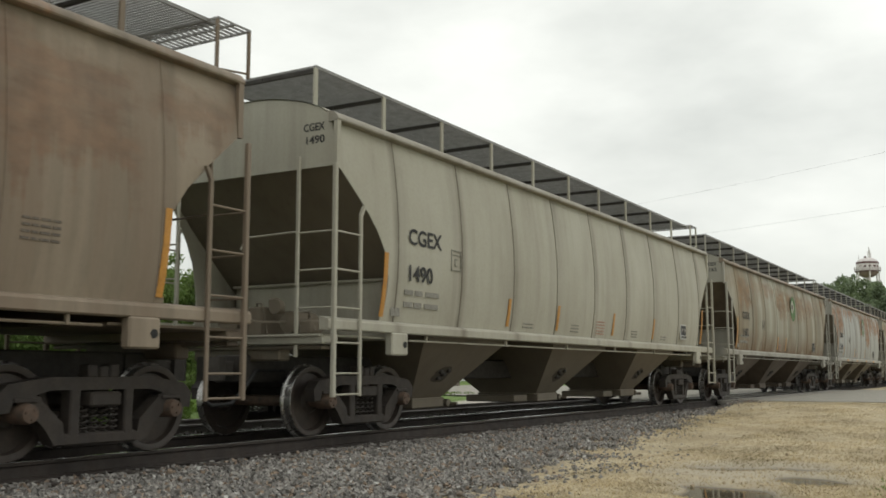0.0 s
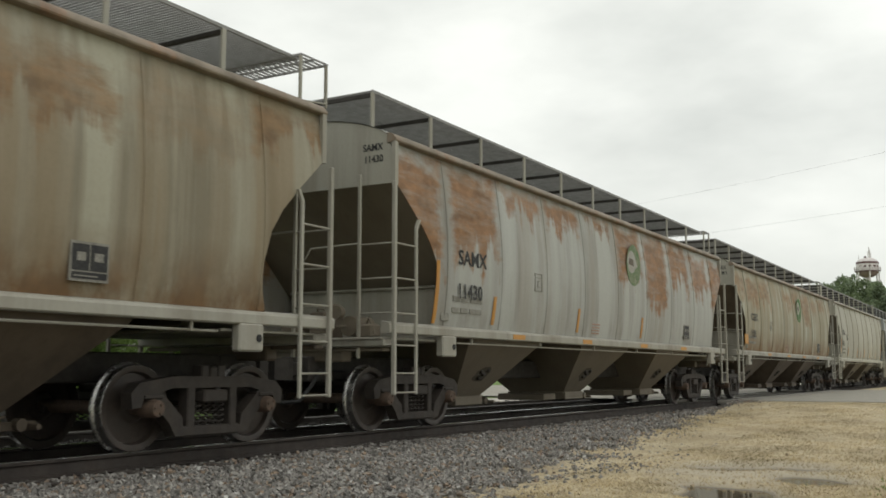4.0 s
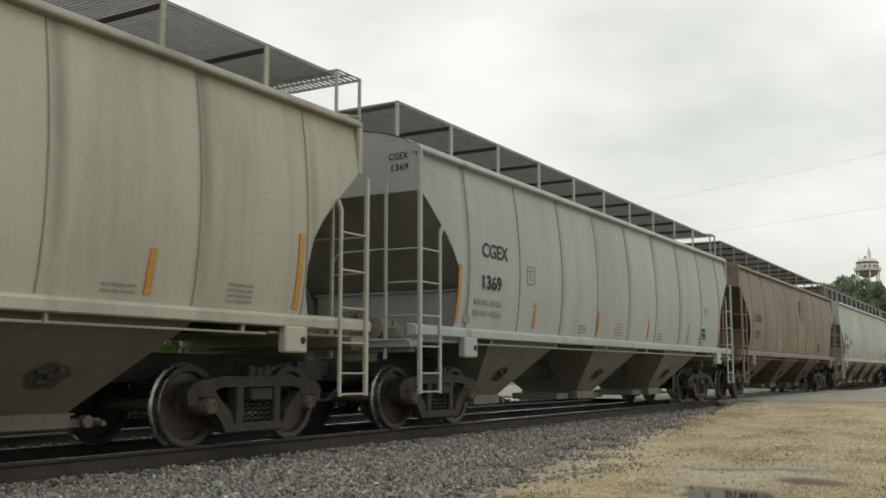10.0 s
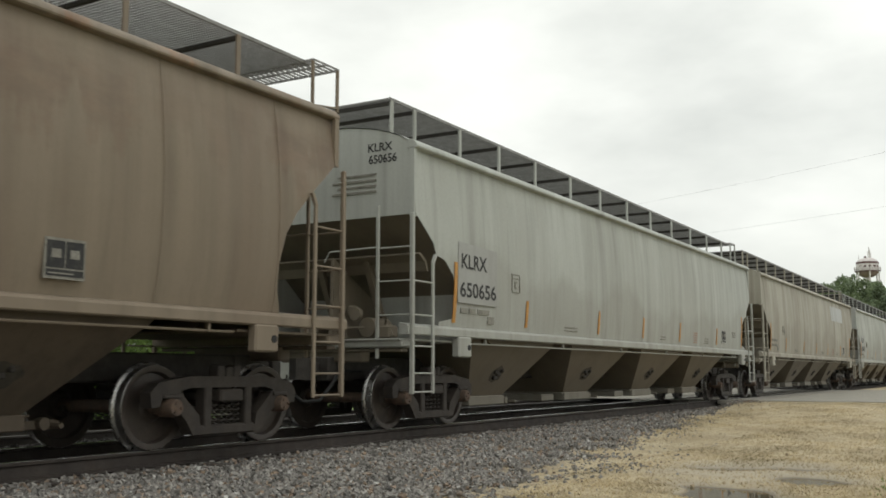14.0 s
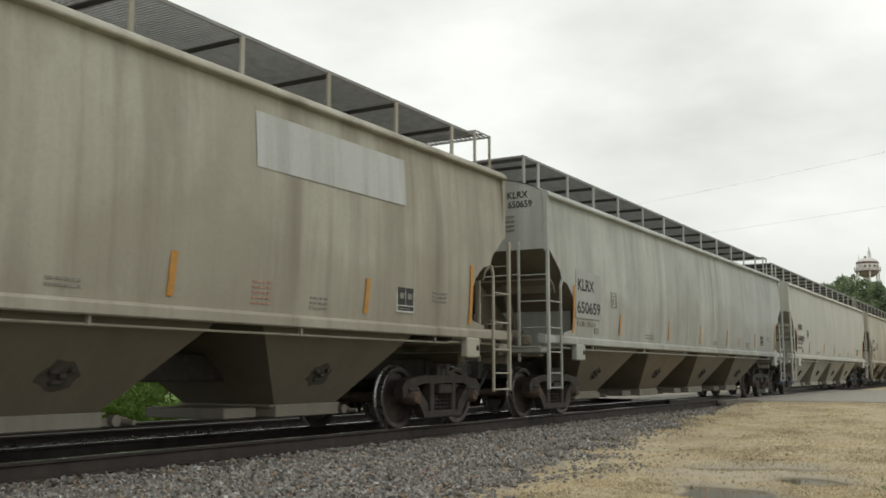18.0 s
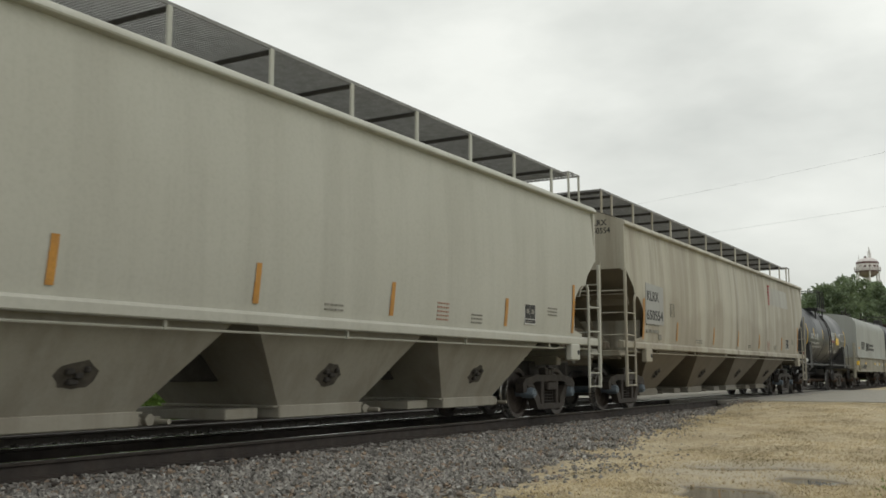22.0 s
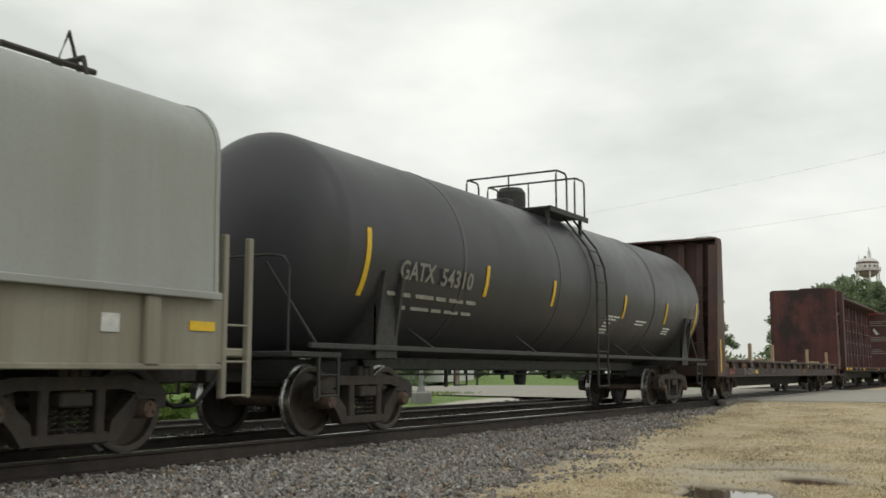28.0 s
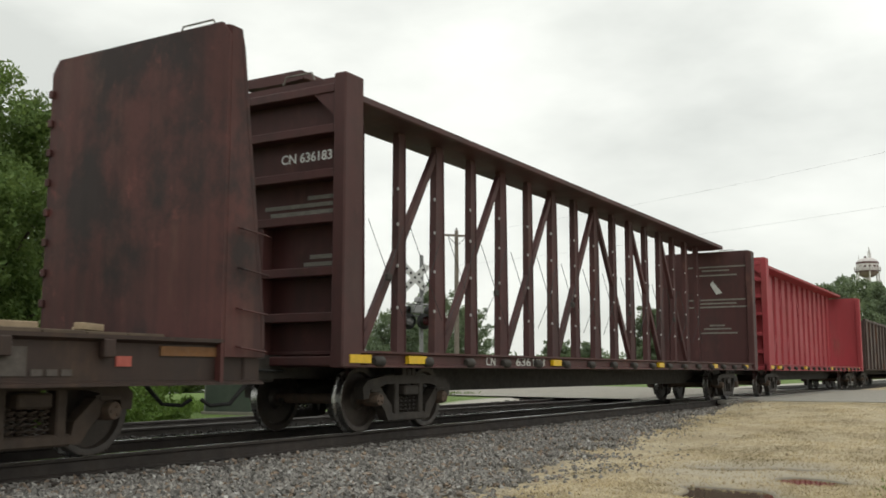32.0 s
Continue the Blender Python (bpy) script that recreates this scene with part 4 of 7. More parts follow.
def build_ground():
    xs = axis_steps(-900, 1500, 6, 15, .06, 1.10)
    ys = axis_steps(-700, 1600, -8.2, -4.2, .06, 1.10)
    v = [(x, y, ground_z(x, y)) for y in ys for x in xs]
    n = len(xs)
    f = [(j * n + i, j * n + i + 1, (j + 1) * n + i + 1, (j + 1) * n + i) for j in range(len(ys) - 1) for i in range(n - 1)]
    me = bpy.data.meshes.new("ground")
    me.from_pydata(v, [], f)
    me.shade_smooth()
    me.materials.append(ground_material())
    tagged(new("ground", me), "sandy gravel lot beside the track with grass beyond", "ground", kind="structure")


build_ground()

# ---- the road over the crossing ----
M["asphalt"] = plain("worn_pale_asphalt", (.27, .255, .22), (.34, .315, .265), 1.2, .85, bump=.3, fine=60)
road = MB()
xs = [29.6 + 22 * i / 30 for i in range(31)]
ysr = [-40 + 1.0 * j for j in range(39)]
road.grid([[(x + .35 * noise.noise((y * .35, x, 0)) * (1 if i in (0, 30) else 0) - .28 * (y + 1.6), y, -.008) for i, x in enumerate(xs)] for y in [q for q in ysr if q <= -1.9]])
road_near = new("road", road.mesh("road", M["asphalt"], 40))
tagged(road_near, "worn pale asphalt road leading over the track", "road", kind="structure")
road = MB()
road.grid([[(30.5 + 22 * i / 10 + .15 * (y - 2), y, max(-.012, ground_z(30.5 + 22 * i / 10 + .15 * (y - 2), y) + .05) if y < 20 else ground_z(30.5 + 22 * i / 10 + .15 * (y - 2), y) + .07) for i in range(11)] for y in (1.9, 4, 8, 14, 18, 22, 26, 30, 35, 40, 50, 60, 70)])
tagged(new("road", road.mesh("road", M["asphalt"], 40)), "worn pale asphalt road on the far side of the track", "road", kind="structure")
M["plank"] = plain("grey_crossing_timber", (.25, .235, .205), (.31, .29, .25), 2.5, .85, bump=.4)
crossing = thing("crossing_deck", "weathered timber planks between the rails of the crossing", "crossing", kind="structure")
for y0, y1 in ((-1.85, -.86), (-.62, -.02), (.02, .62), (.86, 1.85)):
    for k in range(8):
        part("plank", MB().cbox(30.2 + 2.6 * k, 30.2 + 2.6 * k + 2.56, y0, y1, -.12, -.014, .01), M["plank"], crossing)

# ---- ballast stones ----
M["stone"] = None


def stone_material():
    k = Nodes("crushed_ballast", .88)
    r = k.math('FRACT', k.math('ADD', k.island(), k.random()), 0)
    c = k.mix(k.ramp(r, .0, 1.0), (.13, .122, .112), (.36, .34, .31))
    c = k.mix(k.math('MULTIPLY', k.ramp(k.math('FRACT', k.math('MULTIPLY', r, 7.31), 0), .84, .9), .8), c, (.30, .21, .14))
    c = k.mix(k.ramp(k.math('FRACT', k.math('MULTIPLY', r, 13.7), 0), .972, .98), c, (.50, .49, .46))
    c = k.mix(k.ramp(k.noise(30, detail=4), .45, .7), c, (.085, .08, .078))
    return k.done(c, k.noise(90, detail=3), .35, .004)


M["stone"] = stone_material()
# oily stones, darkened further so their colour holds the train's shade
M["stone_oily_shade"] = plain("oil_and_shade_dark_ballast", (.042, .038, .034), (.024, .022, .020), 4, .85)
# a rough block: eight corners, twelve faces
ICO_V = np.array([(a, b, c) for c in (-1, 1) for b in (-1, 1) for a in (-1, 1)]) * .66
ICO_F = np.array([(0, 2, 1), (1, 2, 3), (4, 5, 6), (5, 7, 6), (0, 1, 4), (1, 5, 4), (2, 6, 3), (3, 6, 7), (0, 4, 2), (2, 4, 6), (1, 3, 5), (3, 7, 5)])


def stones(name, places, sizes, seed, material, label):
    """Many loose stones in one mesh; each is its own island."""
    rng = np.random.default_rng(seed)
    n = len(places)
    jitter = 1 + rng.uniform(-.5, .42, (n, 8, 3))
    shape = rng.uniform(.55, 1.35, (n, 1, 3)) * np.array([1, 1, .7])
    V = ICO_V[None] * jitter * shape
    q = rng.normal(size=(n, 4))
    q /= np.linalg.norm(q, axis=1, keepdims=True)
    w, x, y, z = q.T
    R = np.stack([np.stack([1 - 2 * (y * y + z * z), 2 * (x * y - z * w), 2 * (x * z + y * w)], -1), np.stack([2 * (x * y + z * w), 1 - 2 * (x * x + z * z), 2 * (y * z - x * w)], -1), np.stack([2 * (x * z - y * w), 2 * (y * z + x * w), 1 - 2 * (x * x + y * y)], -1)], 1)
    V = np.einsum('nij,nkj->nki', R, V) * sizes[:, None, None] + places[:, None, :]
    F = (ICO_F[None] + 8 * np.arange(n)[:, None, None]).reshape(-1)
    me = bpy.data.meshes.new(name)
    me.vertices.add(n * 8)
    me.vertices.foreach_set("co", V.reshape(-1).astype(np.float32))
    me.loops.add(len(F))
    me.loops.foreach_set("vertex_index", F.astype(np.int32))
    me.polygons.add(len(F) // 3)
    me.polygons.foreach_set("loop_start", np.arange(0, len(F), 3, dtype=np.int32))
    me.update(calc_edges=True)
    me.shade_flat()
    me.materials.append(material)
    return tagged(new(name, me), label, "ballast" if label else "", kind="stuff")


def ballast_edge(x):
    """Where the shoulder of stones runs out into the sand."""
    return min(-1.5, max(-4.3, .175 * x - 5.75))


def build_ballast():
    rng = np.random.default_rng(4)
    pts, size = [], []

    def scatter(x0, x1, y0, y1, n, s, lift=.0, edge=True):
        for _ in range(n):
            x, y = rng.uniform(x0, x1), rng.uniform(y0, y1)
            e = ballast_edge(x) + 1.1 * noise.noise((x * .9, y * .9, 2.0)) + .5 * noise.noise((x * 3.1, y * 3.1, 5.0))
            fade = (y - e) / .9
            if edge and fade < 0 and rng.random() > .55 * math.exp(fade * 2.4):
                continue
            r = s * rng.uniform(.6, 1.35) * (max(.42, 1 + .45 * fade) if edge and fade < 0 else 1)
            pts.append((x, y, ground_z(x, y) + r * (.35 if fade > 0 else .12) + (lift * rng.random() if fade > 0 or not edge else 0)))
            size.append(r)
    scatter(4, 12, -6.0, -.85, 24000, .030, .03)
    scatter(12, 20, -5.4, -.85, 16000, .032, .03)
    scatter(20, 31, -4.4, -.85, 9000, .036, .03)
    shoulder = thing("ballast_shoulder", "grey crushed stone ballast sloping down from the track", "ballast", kind="structure")
    # the stones beside the near rail, one by one, share a dozen shapes
    near = [i for i, p in enumerate(pts) if 5.2 < p[0] < 8.6 and -3.4 < p[1] < -2.2][:300]
    keep = set(near)
    rest = [i for i in range(len(pts)) if i not in keep]
    joined = stones("stone_bed", np.array([pts[i] for i in rest]), np.array([size[i] for i in rest]), 9, M["stone"], "")
    joined.parent = shoulder
    shapes = []
    for q in range(12):
        ob = stones("stone", np.zeros((1, 3)), np.ones(1), 40 + q, M["stone"], "")
        shapes.append(ob.data)
        bpy.data.objects.remove(ob)
    for j, i in enumerate(near):
        x, y, z = pts[i]
        part("stone", shapes[j % 12], None, shoulder, m=Matrix.Translation((x, y, z)) @ Matrix.Rotation(j * 2.4, 4, 'Z') @ Matrix.Scale(size[i], 4))
    pts.clear(), size.clear()
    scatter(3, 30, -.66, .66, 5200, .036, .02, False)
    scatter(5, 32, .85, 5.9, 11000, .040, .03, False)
    stones("oily_ballast", np.array(pts), np.array(size), 10, M["stone_oily_shade"], "dark oily crushed stone with train shade in its colour, between and beyond the rails")
    # fine grit strewn over the lot
    pts.clear(), size.clear()
    for _ in range(9000):
        x, y = 7 + 19 * rng.random() ** 1.6, rng.uniform(-8.0, -2.6)
        if y < ballast_edge(x) + .4 and ground_z(x, y) > -.30:
            r = rng.uniform(.004, .011) * (1 + 2.2 * (rng.random() > .985))
            pts.append((x, y, ground_z(x, y) + r * .2))
            size.append(r)
    stones("lot_grit", np.array(pts), np.array(size), 12, M["grit"], "small tan and grey pebbles strewn over the sandy lot")


M["grit"] = plain("tan_grit", (.42, .34, .22), (.29, .24, .17), 3, .9)
build_ballast()

# ---- short dry stubble over the lot ----
def stubble():
    rng = np.random.default_rng(21)
    V, F = [], []
    while len(F) < 46000:
        x, y = 7.5 + 22 * rng.random() ** 1.5, rng.uniform(-8.6, -2.2)
        if y > ballast_edge(x) - .1 or ground_z(x, y) < -.285 or noise.noise((x * .7, y * .9, 4.0)) + .4 * noise.noise((x * 3, y * 3, 1.0)) < rng.uniform(-.55, .35):
            continue
        z, a, h = ground_z(x, y) - .004, rng.uniform(0, 6.28), rng.uniform(.012, .034)
        dx, dy = .006 * math.cos(a), .006 * math.sin(a)
        lx, ly = rng.normal(0, .9 * h, 2)
        k = len(V)
        V += [(x - dx, y - dy, z), (x + dx, y + dy, z), (x + lx, y + ly, z + h)]
        F.append((k, k + 1, k + 2))
    me = bpy.data.meshes.new("dry_stubble")
    me.from_pydata(V, [], F)
    k = Nodes("straw", .9)
    c = k.mix(k.island(), (.42, .325, .18), (.64, .53, .33))
    me.materials.append(k.done(k.mix(k.ramp(k.noise(.55, (1, 1.3, 1), 7, .66, (3, 1, 0)), .45, .60), c, (.25, .205, .11))))
    tagged(new("dry_stubble", me), "short straw-coloured stubble on the sandy lot", "grass", kind="stuff")


stubble()

# ---- puddles left by rain ----
def water_material():
    k = Nodes("muddy_puddle_water", .04, spec=.5)
    return k.done(k.mix(k.noise(3.0), (.085, .07, .048), (.12, .10, .07)), k.noise(6.0, detail=2), .02, .004)


M["water"] = water_material()
for px, py, r in ((9.12, -6.60, 1.15), (10.80, -6.98, .62)):
    zw = -.298
    ring = [(px + r * math.cos(2 * math.pi * q / 40), py + r * math.sin(2 * math.pi * q / 40), zw) for q in range(40)]
    w = MB().add(ring + [(a, b, zw - .004) for a, b, _ in ring], [tuple(range(40)), tuple(range(79, 39, -1))] + [(i, i + 40, (i + 1) % 40 + 40, (i + 1) % 40) for i in range(40)])
    tagged(new("puddle", w.mesh("puddle", M["water"])), "shallow muddy rain puddle on the lot", "puddle", kind="structure")


# ---- trees and bushes ----
def leaf_material(name, a, b):
    k = Nodes(name, .62, spec=.3)
    c = k.mix(k.island(), a, b)
    c = k.mix(k.ramp(k.noise(.9, detail=4), .35, .7), c, tuple(v * .7 for v in a))
    # thin blades let part of the light through
    tr = k.n.new("ShaderNodeBsdfTranslucent")
    k.l.new(k.mix(.35, c, (.30, .38, .10)), tr.inputs["Color"])
    both = k.n.new("ShaderNodeMixShader")
    both.inputs[0].default_value = .42
    k.l.new(k.bsdf.outputs[0], both.inputs[1])
    k.l.new(tr.outputs[0], both.inputs[2])
    k.l.new(both.outputs[0], k.n["Material Output"].inputs["Surface"])
    return k.done(c)


M["bark"] = plain("grey_brown_bark", (.11, .085, .062), (.07, .055, .042), 6, .9, bump=.6, fine=25)
M["leaf"] = leaf_material("green_leaves", (.11, .18, .05), (.24, .33, .10))
M["leaf_light"] = leaf_material("light_green_leaves", (.085, .16, .025), (.16, .26, .05))
# far foliage: distance haze is mixed into these paler, greyer leaf colours
M["leaf_hazed"] = leaf_material("haze_paled_green_leaves", (.17, .22, .145), (.23, .28, .19))


def leaf_cloud(blobs, count, size, seed, drop=.25):
    """Leaf blades spread through the skins of many small clumps."""
    rng = np.random.default_rng(seed)
    blobs = np.array(blobs)
    wt = blobs[:, 3] ** 2
    pick = rng.choice(len(blobs), count, p=wt / wt.sum())
    d = rng.normal(size=(count, 3))
    d /= np.linalg.norm(d, axis=1, keepdims=True)
    rad = blobs[pick, 3] * (rng.uniform(.25, 1.12, count))
    c = blobs[pick, :3] + d * rad[:, None] * np.array([1, 1, .8])
    u = rng.normal(size=(count, 3))
    u /= np.linalg.norm(u, axis=1, keepdims=True)
    w = np.cross(u, rng.normal(size=(count, 3)))
    w /= np.linalg.norm(w, axis=1, keepdims=True)
    s = size * rng.uniform(.6, 1.4, count)[:, None]
    fold = np.cross(u, w) * s * .18
    V = np.stack([c - u * s, c + w * s * .45 + fold, c + u * s, c - w * s * .45 + fold], 1).reshape(-1, 3)
    me = bpy.data.meshes.new("crown")
    F = (np.array([0, 1, 2, 0, 2, 3])[None] + 4 * np.arange(count)[:, None]).reshape(-1)
    me.vertices.add(len(V))
    me.vertices.foreach_set("co", V.reshape(-1).astype(np.float32))
    me.loops.add(len(F))
    me.loops.foreach_set("vertex_index", F.astype(np.int32))
    me.polygons.add(len(F) // 3)
    me.polygons.foreach_set("loop_start", np.arange(0, len(F), 3, dtype=np.int32))
    me.update(calc_edges=True)
    return me


def tree(x, y, height, spread, seed, leaves, leaf, label, mat="leaf", base=.28, name="tree", lean=0.0, shape=1.0):
    rng = random.Random(seed)
    z0 = ground_z(x, y)
    t = thing(name, label, "tree", m=pose(x, y, z0 - .05))
    mb = MB()
    r0 = height * .022
    trunk = [(lean * q * q * height, .05 * math.sin(q * 5 + seed), height * .8 * q) for q in [i / 7 for i in range(8)]]
    for i in range(7):
        mb.tube([trunk[i], trunk[i + 1]], r0 * (1 - i / 7.6), 8)
    blobs = []
    for i in range(26):
        q = base + (1 - base) * ((i + .5) / 26)
        a = i * 2.4 + rng.uniform(-.5, .5)
        reach = spread * (.35 + .75 * math.sin(math.pi * min(1, (q - base) / (1 - base) * .85 + .18))) * rng.uniform(.55, 1.08) * shape
        p0 = Vector(trunk[min(7, int(q * .8 * 7))])
        p1 = Vector((p0.x + reach * math.cos(a), p0.y + reach * math.sin(a), height * (q - .04 + .06 * rng.random())))
        pm = (p0 + p1) / 2 + Vector((0, 0, -.03 * height))
        mb.tube([p0, pm, p1], r0 * .22, 5)
        blobs.append((*p1, spread * rng.uniform(.20, .34)))
        blobs.append((*(pm + Vector((0, 0, .05 * height))), spread * rng.uniform(.22, .36)))
        for _ in range(3):
            e = p1 + Vector((rng.uniform(-1, 1), rng.uniform(-1, 1), rng.uniform(-.4, .8))) * spread * .34
            mb.tube([p1, e], r0 * .10, 4)
            blobs.append((*e, spread * rng.uniform(.10, .20)))
    blobs.append((trunk[7][0], 0, height * .93, spread * .22))
    part("trunk", mb, M["bark"], t, "rough bark trunk with limbs", 40)
    me = leaf_cloud(blobs, leaves, leaf, seed)
    me.materials.append(M[mat])
    part("crown", me, None, t, "leafy green crown")
    return t


def bush(x, y, w, h, seed, leaves, leaf, label, mat="leaf_light"):
    rng = random.Random(seed)
    t = thing("bush", label, "bush", m=pose(x, y, ground_z(x, y) - .03))
    mb = MB()
    blobs = []
    for i in range(14):
        a, r = rng.uniform(0, 6.28), w * math.sqrt(rng.random())
        top = h * rng.uniform(.45, 1.0) * (1 - .4 * (r / w) ** 2)
        mb.tube([(r * .5 * math.cos(a), r * .5 * math.sin(a), 0), (r * math.cos(a), r * math.sin(a), top)], .012, 4)
        blobs += [(r * math.cos(a), r * math.sin(a), top * .85, h * .22), (r * .9 * math.cos(a), r * .9 * math.sin(a), top * .45, h * .26), (r * math.cos(a), r * math.sin(a), top * .15, h * .2)]
    part("stems", mb, M["bark"], t, "thin woody stems")["kind"] = "stuff"
    me = leaf_cloud(blobs, leaves, leaf, seed)
    me.materials.append(M[mat])
    part("foliage", me, None, t)
    return t


tree(14.45, 13.0, 7.95, 3.4, 3, 115000, .072, "tall broad-leaved tree with a dense green crown", base=.12)
tree(12.2, 12.4, 7.6, 2.6, 4, 34000, .085, "broad-leaved tree with a dense green crown", base=.12)
tree(36.0, 28.5, 6.2, 3.3, 9, 36000, .10, "medium broad-leaved tree behind the track side yard", base=.1)
tree(86.0, 60.0, 10.0, 3.6, 11, 14000, .19, "distant broad-leaved tree behind the road", "leaf_hazed", .1)
tree(94.0, 63.0, 8.0, 3.2, 15, 9000, .19, "distant low broad-leaved tree behind the road", "leaf_hazed", .08)
tree(105.0, 60.0, 10.0, 5.4, 12, 20000, .20, "distant broad-leaved tree with a wide crown", "leaf_hazed", .08)
tree(115.0, 60.0, 12.4, 4.8, 13, 20000, .20, "distant broad-leaved tree with a rounded crown", "leaf_hazed", .08)
tree(124.0, 60.0, 9.6, 3.6, 14, 14000, .20, "distant narrow broad-leaved tree", "leaf_hazed", .08)
tree(94.0, 18.0, 8.6, 2.7, 16, 22000, .15, "rounded broad-leaved tree beyond the crossing", "leaf_hazed", base=.1)
tree(100.0, 24.5, 7.4, 2.6, 17, 18000, .15, "broad-leaved tree beyond the crossing", "leaf_hazed", base=.1)
tree(98.0, 31.0, 3.8, 1.9, 18, 9000, .15, "small broad-leaved tree beyond the crossing", "leaf_hazed", base=.1)
tree(124.0, 46.0, 4.9, 2.4, 19, 4000, .24, "small broad-leaved tree in the distance", "leaf_hazed", base=.1)
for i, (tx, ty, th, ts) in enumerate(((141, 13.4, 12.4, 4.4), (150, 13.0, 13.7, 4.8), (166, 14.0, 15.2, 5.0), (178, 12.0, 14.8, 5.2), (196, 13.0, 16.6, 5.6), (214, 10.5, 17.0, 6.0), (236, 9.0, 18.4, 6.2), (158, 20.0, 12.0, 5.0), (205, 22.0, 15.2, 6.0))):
    tree(tx, ty, th, ts, 60 + i, 12000, .28, "tall broad-leaved tree in the wood beyond the crossing", "leaf_hazed", .05)
tree(17.6, 13.6, 5.4, 1.55, 5, 34000, .065, "young broad-leaved tree with a dense crown near the hut", base=.08)
BUSHES = ((13.2, 8.0, 1.5, 1.5), (15.0, 9.2, 1.8, 1.9), (17.0, 10.4, 1.4, 1.3), (11.6, 7.6, 1.2, 1.3), (14.2, 7.0, 1.2, .9), (16.0, 7.9, 1.1, .75), (10.3, 7.1, 1.1, 1.1), (12.6, 6.9, .8, .6), (18.6, 12.5, 1.6, 1.8), (9.0, 7.0, 1.0, 1.0))
for i, (bx, by, bw, bh) in enumerate(BUSHES):
    bush(bx, by, bw, bh, 30 + i, 4200, .06, "low light-green bush of weeds beside the track" if bh < 1.2 else "light-green leafy bush behind the track")
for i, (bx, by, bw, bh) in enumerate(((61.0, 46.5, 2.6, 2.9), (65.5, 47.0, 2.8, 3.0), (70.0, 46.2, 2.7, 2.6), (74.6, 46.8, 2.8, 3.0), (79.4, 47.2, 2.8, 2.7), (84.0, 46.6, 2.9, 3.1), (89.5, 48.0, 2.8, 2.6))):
    bush(bx, by, bw, bh, 80 + i, 5200, .17, "dark green hedge bush at the back of the low grass", "leaf_hazed")



def far_woods():
    rng = np.random.default_rng(77)
    blobs = []
    for i in range(260):
        a = -.15 + 1.75 * i / 260
        d = 290 + 40 * rng.random()
        blobs.append((d * math.cos(a), -9 + d * math.sin(a), 2.0 + 2.2 * rng.random(), 3.2 + 2.4 * rng.random()))
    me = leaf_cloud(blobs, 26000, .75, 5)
    me.materials.append(M["leaf_hazed"])
    tagged(new("far_woods", me), "low belt of distant woods on the horizon", "woods", kind="stuff")


far_woods()


# ---- grass and weeds ----
def grass_tufts(name, boxes, seed, label):
    rng = np.random.default_rng(seed)
    V, F = [], []
    for x0, x1, y0, y1, n, h in boxes:
        for _ in range(n):
            x, y = rng.uniform(x0, x1), rng.uniform(y0, y1)
            z = ground_z(x, y) - .01
            a, hh = rng.uniform(0, 6.28), h * rng.uniform(.5, 1.3)
            dx, dy = .012 * math.cos(a), .012 * math.sin(a)
            lx, ly = rng.normal(0, .35 * hh, 2)
            k = len(V)
            V += [(x - dx, y - dy, z), (x + dx, y + dy, z), (x + lx * .4 + dx * .6, y + ly * .4 + dy * .6, z + hh * .6), (x + lx, y + ly, z + hh)]
            F += [(k, k + 1, k + 2), (k, k + 2, k + 3)]
    me = bpy.data.meshes.new(name)
    me.from_pydata(V, [], F)
    me.materials.append(M["leaf_light"])
    tagged(new(name, me), label, "grass", kind="stuff")


grass_tufts("grass", ((8, 17, 6.0, 9.5, 9000, .14), (17, 24, 10.9, 16, 4000, .16), (24, 34, 9.4, 16, 6000, .14), (9.5, 14.5, -8.6, -7.6, 500, .03)), 6, "rough green grass beyond the track")

# ---- relay hut beside the track ----
M["hut_green"] = plain("dull_green_sheet", (.075, .095, .08), (.10, .12, .10), 2, .6)
M["hut_grey"] = plain("weathered_grey_sheet", (.27, .27, .26), (.21, .21, .20), 2, .6)
M["hut_roof"] = plain("pale_roof_sheet", (.50, .50, .49), (.42, .42, .41), 2, .5)
hut = thing("relay_hut", "grey metal relay hut with a dull green end and pale roof", "hut", m=pose(20.45, 8.96, -.28, 0, 0, 11))
part("hut_wall", MB().cbox(0, 2.9, 0, .05, .05, 2.12, .01), M["hut_grey"], hut, "weathered grey sheet metal front")
part("hut_wall", MB().cbox(.0, 2.9, 1.55, 1.6, .05, 2.12, .01), M["hut_grey"], hut)
part("hut_wall", MB().prism([(.05, .05), (1.55, .05), (1.55, 2.12), (.8, 2.34), (.05, 2.12)], "x", 0, .05), M["hut_green"], hut, "dull green sheet metal end")
part("hut_wall", MB().prism([(.05, .05), (1.55, .05), (1.55, 2.12), (.8, 2.34), (.05, 2.12)], "x", 2.85, 2.9), M["hut_green"], hut)
for s_ in (0, 1):
    part("roof", MB().prism([(-.10, 2.10), (-.10, 2.13), (.80, 2.40), (.80, 2.36)] if s_ == 0 else [(1.70, 2.10), (1.70, 2.13), (.80, 2.40), (.80, 2.36)], "x", -.06, 2.96), M["hut_roof"], hut, "pale roof sheet")
part("vent_pipe", MB().lathe([(2.3, .035), (2.75, .035)], (.35, .9, 0), "z", 8), M["steel_dark"], hut)
part("door", MB().cbox(.9, 1.75, -.03, -.002, .12, 1.95, .006), M["hut_grey"], hut, "grey sheet door")
part("door_handle", MB().cbox(1.62, 1.68, -.06, -.028, .95, 1.05, .005), M["steel_dark"], hut)
